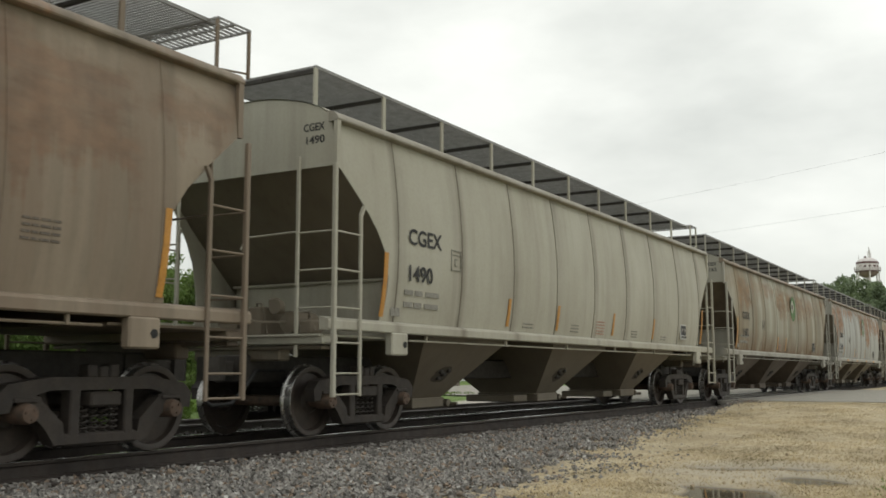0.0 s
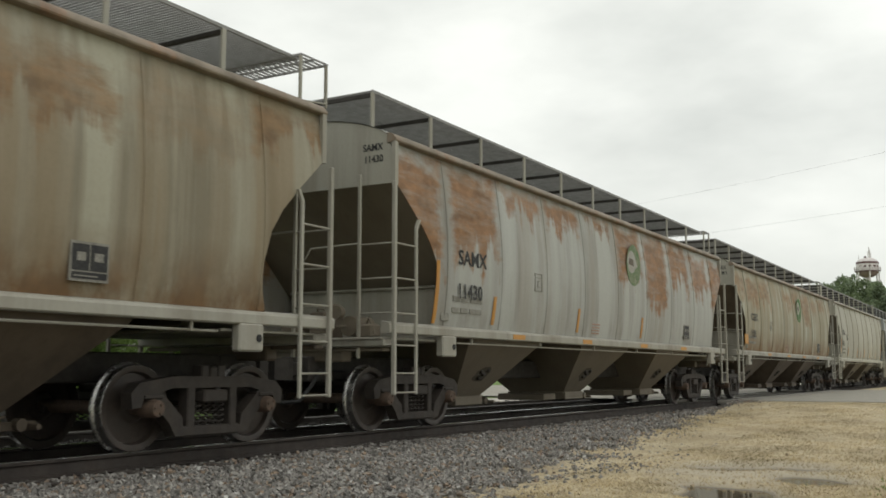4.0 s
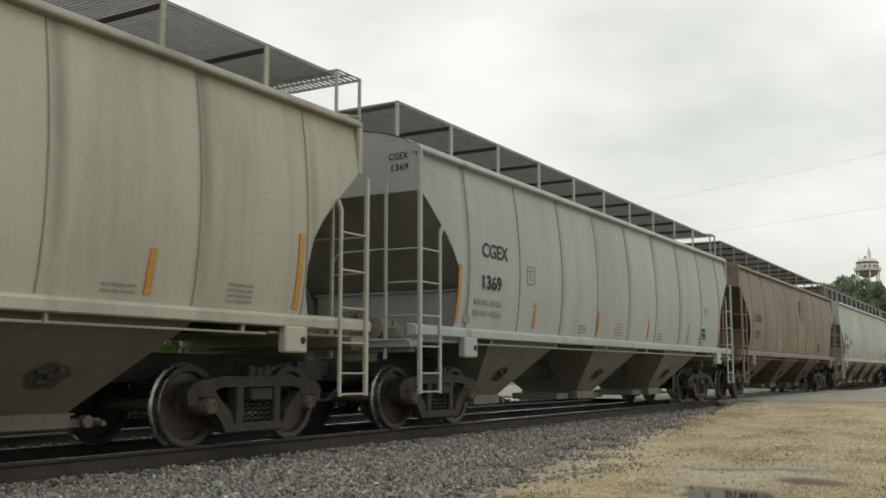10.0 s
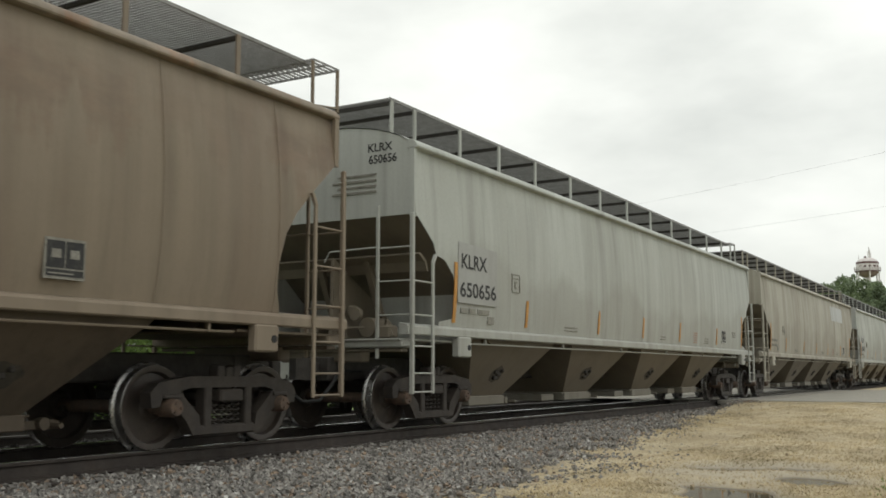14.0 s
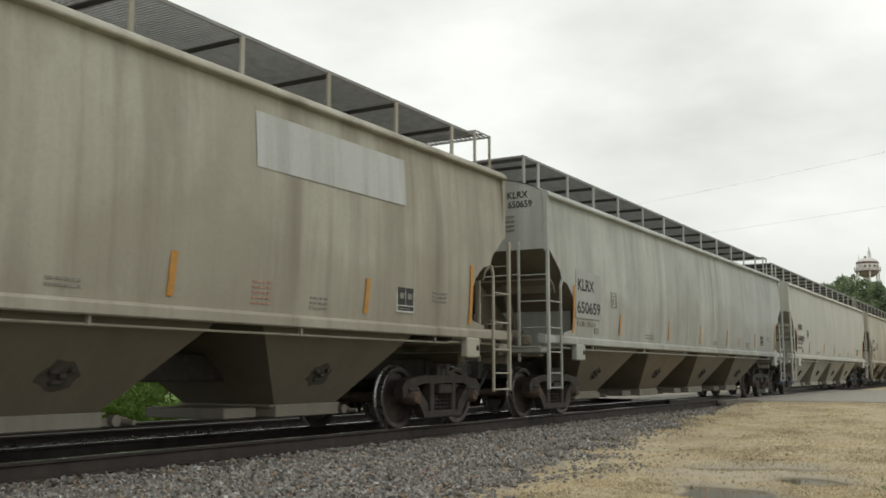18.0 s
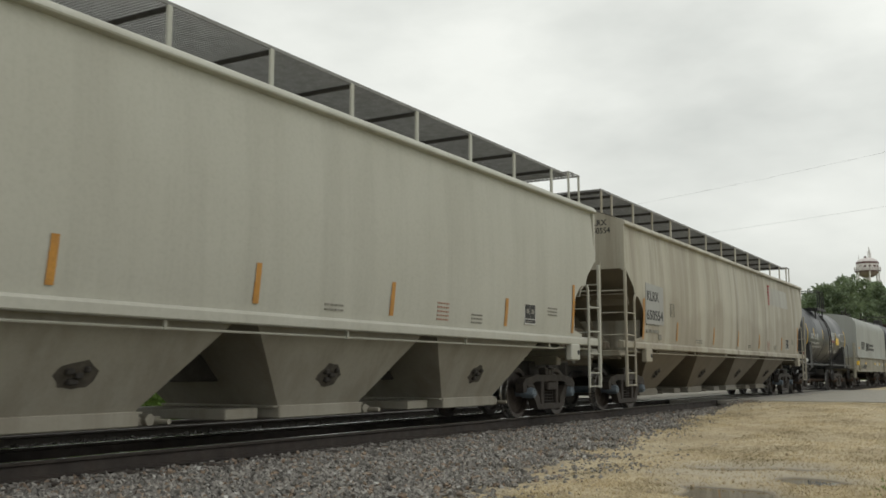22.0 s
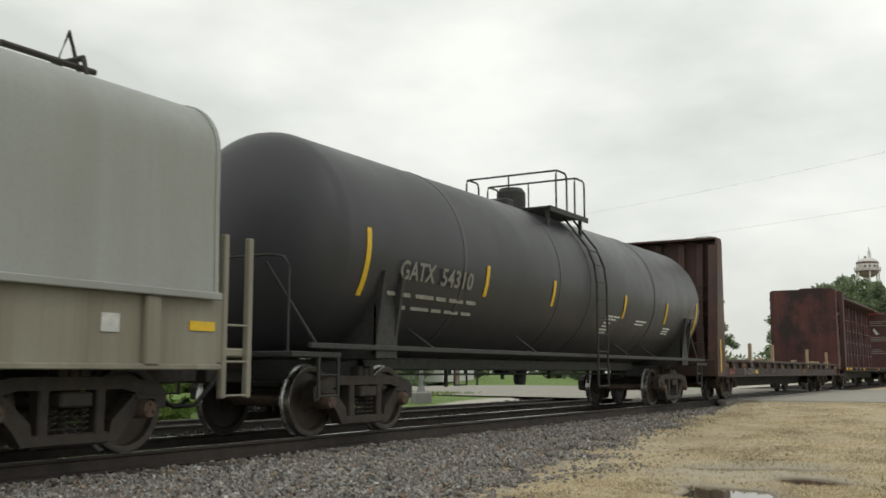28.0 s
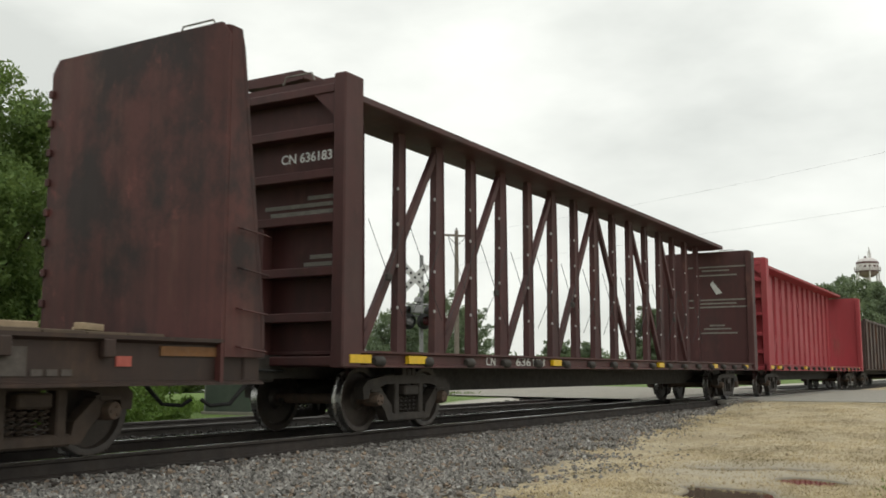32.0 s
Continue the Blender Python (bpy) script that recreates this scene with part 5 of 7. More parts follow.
part("footing", MB().cbox(-.06, 2.96, -.06, 1.66, -.06, .05, .01), M["asphalt"], hut, "low concrete footing")

# ---- crossing signal ----
M["alu"] = plain("dull_aluminium", (.34, .34, .34), (.27, .27, .27), 5, .5, .4)
M["sign_white"] = plain("white_sign_sheet", (.70, .70, .68), (.60, .60, .58), 5, .5)


def lamp_red(name, strength):
    k = Nodes(name, .3)
    k.bsdf.inputs["Emission Color"].default_value = (1, .04, .05, 1)
    k.bsdf.inputs["Emission Strength"].default_value = strength
    return k.done((.25, .02, .02))


M["lamp_on"] = lamp_red("lit_red_lens", .9)
M["lamp_off"] = plain("dark_red_lens", (.07, .015, .015), (.05, .012, .012), 8, .25)
sig = thing("crossing_signal", "aluminium crossing signal with white crossbuck and red lamps", "signal", m=pose(27.0, 7.75, -.14, 0, 0, -38))
part("mast", MB().lathe([(0, .075), (4.75, .065), (4.78, .03)], (0, 0, 0), "z", 14), M["alu"], sig, smooth=30)
part("foundation", MB().cbox(-.28, .28, -.28, .28, -.2, .35, .04).lathe([(.35, .16), (.55, .10)], (0, 0, 0), "z", 12), M["hut_grey"], sig, "grey concrete and iron base")
for a in (45, -45):
    b = part("crossbuck_blade", MB().cbox(-.58, .58, -.012, .012, -.115, .115, .005), M["sign_white"], sig, "white crossbuck blade", m=Matrix.Translation((-.26, -.12 - (.015 if a > 0 else 0), 4.0)) @ Matrix.Rotation(radians(a), 4, 'Y'))
    for q in range(5):
        part("word_bar", MB().box(-.46 + .2 * q, -.38 + .2 * q, -.02, -.0125, -.035, .035), M["letter"], b)
part("cross_arm", MB().tube([(-.62, -.05, 2.78), (.62, -.05, 2.78)], .035, 8), M["alu"], sig)
for x, on in ((-.5, "sign"), (.04, "lamp_off"), (.58, "lamp_on")):
    l = part("lamp_hood", MB().lathe([(-.26, .165), (-.05, .15), (.10, .13), (.16, .05)], (x, -.18, 2.60), "y", 18, False), M["black"], sig, "black lamp hood", 40)
    part("lamp_backing", MB().lathe([(-.06, .26), (-.05, .26)], (x, -.10, 2.60), "y", 22), M["black"], sig)
    part("lens", MB().lathe([(-.14, .001), (-.13, .07), (-.09, .14)], (x, -.18, 2.60), "y", 18, False), M["alu"] if on == "sign" else M[on], l, "round lamp lens", 40)
for x in (-.40, .42):
    l = part("lamp_hood", MB().lathe([(.26, .165), (.05, .15), (-.10, .13), (-.16, .05)], (x, .22, 2.98), "y", 18, False), M["black"], sig, "black lamp hood", 40)
    part("lens", MB().lathe([(.14, .001), (.13, .07), (.09, .14)], (x, .22, 2.98), "y", 18, False), M["lamp_off"], l, "round lamp lens", 40)
part("cross_arm", MB().tube([(-.45, .1, 3.16), (.47, .1, 3.16)], .03, 8), M["alu"], sig)
part("bell", MB().lathe([(-.05, .02), (0, .14), (.1, .12), (.16, .03)], (-.12, -.02, 3.25), "z", 14), M["alu"], sig, smooth=40)
part("junction_box", MB().cbox(-.34, -.04, -.20, .08, 2.86, 3.12, .03), M["alu"], sig)
part("top_bracket", MB().tube([(-.05, 0, 4.42), (.75, 0, 4.42)], .022, 6), M["alu"], sig)

# ---- utility poles and wires ----
M["tank_wire"] = plain("grey_cable", (.24, .24, .24), (.30, .30, .30), 3, .6)
M["pole"] = plain("weathered_utility_pole", (.22, .19, .155), (.16, .14, .115), 3, .9, bump=.4)


def utility_pole(x, y, h, turn, label):
    t = thing("utility_pole", label, "utility pole", m=pose(x, y, ground_z(x, y) - .1, 0, 0, turn))
    part("pole_shaft", MB().lathe([(0, .17), (h, .11)], (0, 0, 0), "z", 12), M["pole"], t, smooth=30)
    part("cross_arm", MB().cbox(-1.15, 1.15, -.06, .06, h - .38, -.26 + h, .01), M["pole"], t)
    for s in (-1, 1):
        part("arm_brace", MB().tube([(s * .6, -.07, h - .38), (0, -.12, h - .95)], .02, 5), M["steel_dark"], t)
    for xx in (-1.05, 0.0, 1.05):
        part("insulator", MB().lathe([(0, .03), (.06, .055), (.12, .05), (.16, .02)], (xx, 0, h - .26 if xx else h), "z", 10), M["hut_grey"], t, smooth=40)
    return t


utility_pole(50.8, 20.0, 9.45, -38, "weathered wooden utility pole with one cross arm")
utility_pole(39.0, -28.0, 13.4, -38, "weathered wooden utility pole beside the road")
for nm, a, b, sag in (("overhead_wire", (51.5, 19.4, 9.2), (39.8, -28.6, 13.0), .75), ("overhead_wire", (50.75, 19.9, 7.2), (39.0, -27.9, 9.4), .5)):
    pts = []
    for q in range(17):
        f = q / 16
        pts.append(tuple(Vector(a).lerp(Vector(b), f) - Vector((0, 0, 4 * sag * f * (1 - f)))))
    tagged(part(nm, MB().tube(pts, .0034, 5), M["tank_wire"], None), "thin black overhead wire between the poles", "wire")
for x, y, h in ((88.0, 41.0, 6.1), (92.0, 41.0, 5.4)):
    t = thing("lamp_post", "slender dark steel post in the distance", "post", m=pose(x, y, ground_z(x, y) - .05))
    part("post_shaft", MB().lathe([(0, .13), (h, .10)], (0, 0, 0), "z", 8), M["steel_dark"], t)

# ---- water tower ----
M["tower"] = plain("pinkish_white_tower_paint", (.70, .655, .645), (.62, .57, .56), .6, .6, fine=8)
M["tower_rust"] = plain("faded_maroon_tower_paint", (.36, .26, .245), (.30, .21, .20), .5, .7, fine=6)
M["tower_dark"] = plain("dark_maroon_band", (.13, .06, .06), (.10, .05, .05), .6, .7, fine=8)
tw = thing("water_tower", "pinkish white water tower with maroon bands behind the wood", "water tower", m=pose(326.5, 30.7, -.3))
TOP = Matrix.Translation((0, 0, 32.1)) @ Matrix.Diagonal((.82, .82, .80, 1)) @ Matrix.Translation((0, 0, -32.4))
part("tank", MB().lathe([(32.4, 4.0), (35.2, 4.0), (36.0, 3.86), (36.7, 3.4), (37.3, 2.5), (37.6, 1.4), (37.7, .3)], (0, 0, 0), "z", 32), M["tower"], tw, "pinkish white tank with a domed top", smooth=30, m=TOP)
part("tank_bowl", MB().lathe([(29.9, .6), (30.2, 1.8), (30.8, 2.9), (31.6, 3.65), (32.4, 4.0)], (0, 0, 0), "z", 32), M["tower_rust"], tw, "faded maroon bowl of the tank", smooth=30, m=TOP)
part("band", MB().lathe([(35.25, 4.01), (35.35, 4.05), (35.95, 3.92), (36.02, 3.84)], (0, 0, 0), "z", 32, False), M["tower_dark"], tw, "dark maroon band", m=TOP)
part("balcony", MB().lathe([(32.3, 3.9), (32.3, 4.5), (32.5, 4.5), (32.5, 3.9)], (0, 0, 0), "z", 32, False), M["tower_dark"], tw, "dark maroon walkway", m=TOP)
part("hand_rail", MB().lathe([(33.25, 4.45), (33.25, 4.52), (33.38, 4.52), (33.38, 4.45)], (0, 0, 0), "z", 32, False), M["tower"], tw, m=TOP)
for k in range(5):
    a = radians(150 + 25 * k)
    part("name_bar", MB().cbox(-.45, .45, -.03, .03, -.35, .35, .02), M["tower_dark"], tw, "worn dark letter bar", m=TOP @ Matrix.Translation((4.02 * math.cos(a), 4.02 * math.sin(a), 34.2)) @ Matrix.Rotation(a + math.pi / 2, 4, 'Z'))
part("riser", MB().lathe([(0, .9), (30.2, .8)], (0, 0, 0), "z", 14), M["tower"], tw, smooth=30)
for k in range(6):
    a = 2 * math.pi * k / 6 + .3
    part("leg", MB().tube([(4.3 * math.cos(a), 4.3 * math.sin(a), 0), (3.32 * math.cos(a), 3.32 * math.sin(a), 32.4)], .22, 8), M["tower"], tw)
for x, y, h, r_ in ((0, -.8, 4.6, .16), (.3, -1.1, 3.6, .16), (-.1, -.4, 3.0, .14), (-1.0, 2.8, 1.6, .10), (.4, -1.4, 2.4, .12)):
    part("antenna", MB().tube([(x, y, 36.4), (x, y, 37.2 + h)], r_, 5), M["tower"], tw, m=TOP)
part("dark_dish", MB().lathe([(37.5, .1), (37.7, .45), (38.3, .4), (38.4, .1)], (0, .6, 0), "z", 10), M["tower_dark"], tw, m=TOP)
for k in range(8):
    a = 2 * math.pi * k / 8 + .35
    part("panel_antenna", MB().cbox(4.6 * math.cos(a) - .2, 4.6 * math.cos(a) + .2, 4.6 * math.sin(a) - .2, 4.6 * math.sin(a) + .2, 32.5, 34.2, .02), M["tower"], tw, m=TOP)

# ---- a parked car, a low white house ----
M["white_paint"] = plain("white_car_paint", (.62, .62, .62), (.56, .56, .56), 2, .3, fine=60, bump=.0)
M["dark_glass"] = plain("dark_window_glass", (.02, .022, .024), (.03, .032, .034), 4, .08, bump=0)
suv = thing("parked_car", "white parked car on the low ground beyond the hut", "car", m=pose(77.0, 68.0, ground_z(77.0, 68.0) + .02, 0, 0, -40))
part("body", MB().prism([(-2.3, .35), (-2.3, .80), (-2.15, .95), (-1.2, 1.0), (-.75, 1.48), (1.3, 1.50), (1.95, 1.02), (2.25, .95), (2.3, .40), (1.9, .30), (-1.9, .30)], "y", -.88, .88), M["white_paint"], suv, "white painted car body")
for x0, x1, x2, x3 in ((-1.05, -.68, .25, .25), (.32, .32, 1.22, 1.62)):
    part("side_window", MB().prism([(x0, 1.02), (x1, 1.40), (x2, 1.41), (x3, 1.03)], "y", -.892, -.878), M["dark_glass"], suv, "dark side window")
for x in (-1.45, 1.42):
    for y in (-.80, .80):
        w = part("car_wheel", MB().lathe([(-.1, .2), (-.1, .32), (.1, .32), (.1, .2)], (x, y, .32), "y", 18), M["black"], suv, "black tyre", 40)
        part("hub", MB().lathe([(-.105, .01), (-.11, .19), (.11, .19), (.105, .01)], (x, y, .32), "y", 14), M["alu"], w)
house = thing("white_house", "low white clapboard house behind the trees", "house", m=pose(111, 54, ground_z(111, 54) - .1, 0, 0, 6))
part("wall", MB().cbox(-5, 5, 0, 6, 0, 2.2, .02), M["sign_white"], house, "white clapboard wall")
for k in range(9):
    part("clapboard", MB().cbox(-5.0, 5.0, -.03, .0, .1 + .23 * k, .1 + .23 * k + .20, .008), M["sign_white"], house)
part("roof", MB().prism([(-.3, 2.2), (3, 2.9), (6.3, 2.2)], "x", -5.3, 5.3), M["hut_grey"], house)
for x in (-3, 2):
    wn_ = part("window", MB().cbox(x - .5, x + .5, -.06, -.03, .9, 1.8, .01), M["dark_glass"], house, "dark house window")
    part("window_sill", MB().cbox(x - .6, x + .6, -.10, -.03, .82, .89, .01), M["sign_white"], wn_)


# ---- the train ----
WHEELS = []      # (car, wheelsets)
P = {}
P["tan"] = car_paint("tan_grey_paint", (.40, .385, .32), grime=.35, streak=.25, seed=1, seam=.55)
P["eave"] = car_paint("grimy_eave_paint", (.24, .195, .15), grime=.8, streak=.8, rusty=.4, seed=33)
P["eave_tan"] = car_paint("grimy_tan_eave_paint", (.30, .28, .235), grime=.5, streak=.5, seed=37)
P["seam"] = car_paint("grimy_seam_paint", (.20, .185, .15), grime=.6, streak=.6, seed=34)
# underframe paints: dirt, and body tones darkened to carry the shade below
P["under_tan"] = car_paint("shaded_tan_grey_underframe", (.155, .133, .10), grime=.75, streak=.6, seed=2)
P["under_brown"] = car_paint("shaded_brown_dusted_underframe", (.125, .095, .068), dirt=(.06, .048, .036), grime=.8, streak=.6, seed=15)
P["under_grey"] = car_paint("shaded_pale_grey_underframe", (.215, .205, .175), grime=.65, streak=.5, seed=16)
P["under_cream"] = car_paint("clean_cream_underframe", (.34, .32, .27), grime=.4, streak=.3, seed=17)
P["rustbrown"] = car_paint("rust_stained_paint", (.245, .195, .145), grime=.6, rust=(.175, .095, .055), seed=3, streak=.5, seam=.5, columns=((.30, .25, .19), (.17, .12, .085), .5), bloom=(1.9, 3.8, .6, .6))
P["streaky"] = car_paint("streaked_tan_paint", (.30, .275, .21), dirt=(.15, .118, .072), grime=.4, rust=(.205, .115, .05), low=1.0, seed=4, streak=.55, seam=.85, columns=((.385, .37, .29), (.225, .172, .105), .72), bloom=(2.7, 3.85, .75, .8))
P["samx"] = car_paint("pale_grey_paint_with_rust", (.375, .38, .36), grime=.35, rust=(.245, .125, .055), seed=5, streak=.4, seam=.45, columns=((.42, .425, .40), (.27, .245, .205), .5), bloom=(2.0, 4.0, .97, .97))
P["end_pale"] = car_paint("dusty_pale_end_paint", (.345, .335, .29), grime=.4, streak=.4, seed=35)
P["end_brown"] = car_paint("dusty_brown_end_paint", (.20, .155, .115), grime=.5, streak=.5, seed=36)
P["cream_rust"] = car_paint("cream_paint_with_rust", (.325, .295, .21), grime=.3, dirt=(.17, .135, .085), rust=(.25, .14, .06), low=1.0, seed=6, streak=.4, seam=.55, columns=((.41, .405, .33), (.275, .22, .135), .75), bloom=(2.6, 3.85, .8, .85))
P["cream"] = car_paint("cream_grey_paint", (.41, .395, .325), grime=.28, streak=.22, seed=7, seam=.55)
P["bluegrey"] = car_paint("pale_blue_grey_paint", (.36, .385, .375), grime=.2, streak=.15, seed=8, seam=.4)
P["brown"] = car_paint("dusty_brown_paint", (.215, .172, .128), grime=.5, rust=(.15, .085, .055), seed=9, streak=.35, seam=.45, columns=((.24, .195, .145), (.175, .13, .095), .5), bloom=(1.9, 3.8, .3, .4))
P["klrx1"] = car_paint("white_grey_paint", (.43, .445, .42), dirt=(.19, .18, .155), grime=.3, streak=.4, seed=10, tide=.4, columns=((.46, .475, .45), (.34, .34, .315), .4))
P["klrx2"] = car_paint("dirty_tan_white_paint", (.40, .38, .32), grime=.4, streak=.5, blot=.15, seed=11, tide=.25, columns=((.43, .41, .35), (.29, .265, .215), .55))
P["klrx3"] = car_paint("stained_white_grey_paint", (.42, .435, .41), dirt=(.18, .172, .15), grime=.35, streak=.42, blot=.2, seed=12, tide=.35, columns=((.46, .475, .45), (.31, .31, .29), .5))
P["klrx4"] = car_paint("clean_cream_paint", (.455, .45, .40), grime=.15, streak=.12, seed=13)
P["klrx5"] = car_paint("streaked_cream_paint", (.435, .41, .34), grime=.28, streak=.45, seed=14, tide=.3, columns=((.46, .44, .375), (.28, .25, .195), .55))
M["red_scrawl"] = plain("red_paint_scrawl", (.50, .06, .07), (.40, .05, .06), 9, .6)
P["green"] = plain("faded_green_emblem", (.055, .155, .045), (.15, .195, .09), 5, .75)
P["emblem_face"] = plain("faded_cream_emblem", (.36, .36, .28), (.28, .28, .22), 6, .7)
P["pale_patch"] = car_paint("pale_grey_patch", (.355, .36, .35), grime=.3, streak=.3, seed=38)
P["white_patch"] = car_paint("pale_blue_white_patch", (.47, .48, .475), grime=.25, streak=.35, seed=39)
P["faint_patch"] = car_paint("faint_grey_patch", (.41, .405, .37), grime=.3, streak=.3, seed=40)

U = dict(c0=-9.05, c1=9.93, c2=28.9, c3=47.7, c4=66.43, c5=85.1, c6=103.78, c7=122.45, c8=141.45, c9=163.15, c10=184.87, c11=206.5, c12=228.2)


def hopper_at(key, *args, **kw):
    ws = []
    car = covered_hopper(args[0], U[key], *args[1:], wheels=ws, **kw)
    WHEELS.append((car, U[key], ws))
    return car


P["green_faint"] = plain("nearly_worn_green_emblem", (.135, .135, .085), (.15, .145, .10), 6, .7)
P["emblem_dull"] = plain("nearly_worn_emblem_face", (.21, .18, .13), (.19, .16, .115), 6, .7)
P["green_grey"] = plain("worn_grey_green_emblem", (.10, .18, .08), (.26, .25, .18), 5, .75)
P["face_grey"] = plain("worn_grey_emblem_face", (.36, .355, .33), (.31, .29, .25), 6, .75)
LOGO = (9.57, 3.2, P["green"], P["emblem_face"])


def line_set(*rows):
    return [(x, 1.60, .40, n, ink) for x, n, ink in rows]


FAINT, RED = "letter_faint", "letter_red"
LONG = [(5.30, 1.60, .62, 2, FAINT), (11.0, 1.60, .36, 2, FAINT), (13.7, 1.60, .30, 5, RED), (14.75, 1.60, .36, 3, FAINT), (17.6, 1.86, .42, 3, FAINT)]
LONG_STRIPS = ((1.11, 1.58, 2.50), 3.63, 7.0, 9.72, 12.48, 15.92, (18.74, 1.58, 2.50))
hopper_at("c0", "three", P["rustbrown"], P["under_brown"], "rust-brown covered hopper car with faded lettering", strip_x=((16.05, 1.58, 2.48),), ends=P["end_brown"], rusty=True, stencils=[(13.2, 1.92, .5, 5, FAINT), (14.4, 1.98, .4, 4, FAINT)])
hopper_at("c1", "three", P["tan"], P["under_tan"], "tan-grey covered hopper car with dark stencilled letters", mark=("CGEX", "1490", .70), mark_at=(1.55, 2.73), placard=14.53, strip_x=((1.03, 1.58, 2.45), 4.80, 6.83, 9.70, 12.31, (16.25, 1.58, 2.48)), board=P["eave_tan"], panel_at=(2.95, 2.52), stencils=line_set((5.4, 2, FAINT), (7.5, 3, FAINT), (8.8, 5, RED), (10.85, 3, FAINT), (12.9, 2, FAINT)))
c2 = hopper_at("c2", "three", P["streaky"], P["under_brown"], "dirty tan covered hopper car streaked with rust", mark=("CGEX", "1162", .74), mark_at=(1.69, 2.58), logo=LOGO, placard=13.53, strip_x=((1.13, 1.58, 2.5), 6.85, 8.25), panel_at=(4.58, 2.40), ends=P["end_pale"], sill=P["end_pale"], rusty=True, stencils=line_set((7.1, 4, RED), (8.45, 2, FAINT)))
c3 = hopper_at("c3", "three", P["samx"], P["under_tan"], "pale grey covered hopper car with orange rust patches", mark=("SAMX", "11430", .80), mark_at=(1.62, 2.58), logo=(9.57, 3.2, P["green_grey"], P["face_grey"]), placard=13.45, strip_x=((1.05, 1.55, 2.48), 2.90, 6.44, 10.13), panel_at=(4.55, 2.42), ends=P["end_pale"], sill=P["end_pale"], rusty=True, stencils=line_set((7.2, 4, RED)))
c4 = hopper_at("c4", "three", P["cream_rust"], P["under_brown"], "cream covered hopper car with rust stains and green emblem", mark=("CGEX", "1181", .64), mark_at=(1.68, 2.58), logo=LOGO, placard=13.58, strip_x=((16.2, 1.58, 1.95),), panel_at=(4.6, 2.40), ends=P["end_pale"], sill=P["end_pale"], rusty=True, stencils=line_set((7.2, 4, RED)))
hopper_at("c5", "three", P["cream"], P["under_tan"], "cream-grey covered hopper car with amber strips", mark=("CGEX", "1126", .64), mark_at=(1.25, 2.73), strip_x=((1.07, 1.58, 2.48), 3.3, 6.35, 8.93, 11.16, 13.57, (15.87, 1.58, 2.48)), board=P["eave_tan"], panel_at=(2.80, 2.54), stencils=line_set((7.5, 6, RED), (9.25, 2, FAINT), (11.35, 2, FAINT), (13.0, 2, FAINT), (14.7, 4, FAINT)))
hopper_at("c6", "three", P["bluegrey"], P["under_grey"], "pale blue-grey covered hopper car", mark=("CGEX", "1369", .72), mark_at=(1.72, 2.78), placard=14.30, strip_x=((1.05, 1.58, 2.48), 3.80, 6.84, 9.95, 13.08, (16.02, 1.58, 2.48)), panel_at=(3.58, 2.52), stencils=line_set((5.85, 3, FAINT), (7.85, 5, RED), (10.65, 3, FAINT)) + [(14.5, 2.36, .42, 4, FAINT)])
c7 = hopper_at("c7", "three", P["brown"], P["under_brown"], "dusty brown covered hopper car with yellow strips", mark=("CGEX", "1517", .70), mark_at=(1.65, 2.57), logo=(9.57, 3.2, P["green_faint"], P["emblem_dull"]), strips=M["yellow"], strip_x=(5.55, 8.28, 10.70), placard=13.0, rusty=True, stencils=line_set((6.2, 2, FAINT), (8.5, 2, FAINT)))
hopper_at("c8", "four", P["klrx1"], P["under_tan"], "white-grey four-bay covered hopper car", mark=("KLRX", "650656", 1.20), mark_at=(1.23, 2.53), patch=P["pale_patch"], placard=16.60, pale=P["under_grey"], strip_x=LONG_STRIPS, panel_at=(3.18, 2.33), stencils=LONG)
c9 = hopper_at("c9", "four", P["klrx2"], P["under_tan"], "dirty tan-white four-bay covered hopper car", placard=16.80, pale=P["under_grey"], strip_x=LONG_STRIPS, panel_at=(3.18, 2.33), stencils=LONG)
hopper_at("c10", "four", P["klrx3"], P["under_tan"], "stained white-grey four-bay covered hopper car", mark=("KLRX", "650659", 1.20), mark_at=(1.23, 2.52), patch=P["pale_patch"], placard=16.80, pale=P["under_grey"], strip_x=LONG_STRIPS, panel_at=(3.23, 2.34), stencils=LONG)
hopper_at("c11", "broad", P["klrx4"], P["under_cream"], "clean cream four-bay covered hopper car", mark=("KLRX", "650689", 1.20), mark_at=(1.30, 2.56), cap=M["cap"], placard=16.78, pale=P["under_cream"], strip_x=LONG_STRIPS, panel_at=(3.28, 2.36), stencils=LONG)
c12 = hopper_at("c12", "four", P["klrx5"], P["under_tan"], "streaked cream four-bay covered hopper car", mark=("KLRX", "650554", 1.18), mark_at=(1.28, 2.58), patch=P["pale_patch"], placard=16.83, pale=P["under_grey"], cap=M["cap"], strip_x=LONG_STRIPS, panel_at=(3.22, 2.34), stencils=LONG)


def curved_patch(car, kind, x0, x1, z0, z1, mat, label, slope=0.0):
    rows = []
    for q in range(7):
        z = z0 + (z1 - z0) * q / 6
        y = -(interp(KINDS[kind]["sec"], z) + .016)
        rows.append([(x0, y, z), ((x0 + x1) / 2, y - .004, z), (x1, y, z)])
    back = [[(p[0], p[1] + .01, p[2]) for p in r] for r in rows]
    return part("repaint_patch", MB().grid(rows).grid([r[::-1] for r in back]), mat, car, label)


for x0, cr in ((3.95, c4), (7.12, c4), (10.05, c4), (13.0, c4), (3.5, c3), (6.55, c3), (9.9, c3), (12.9, c3)):
    part("sill_reflector", MB().box(x0, x0 + .46, -1.622, -1.612, 1.385, 1.465), M["amber"], cr, "amber reflective plate")
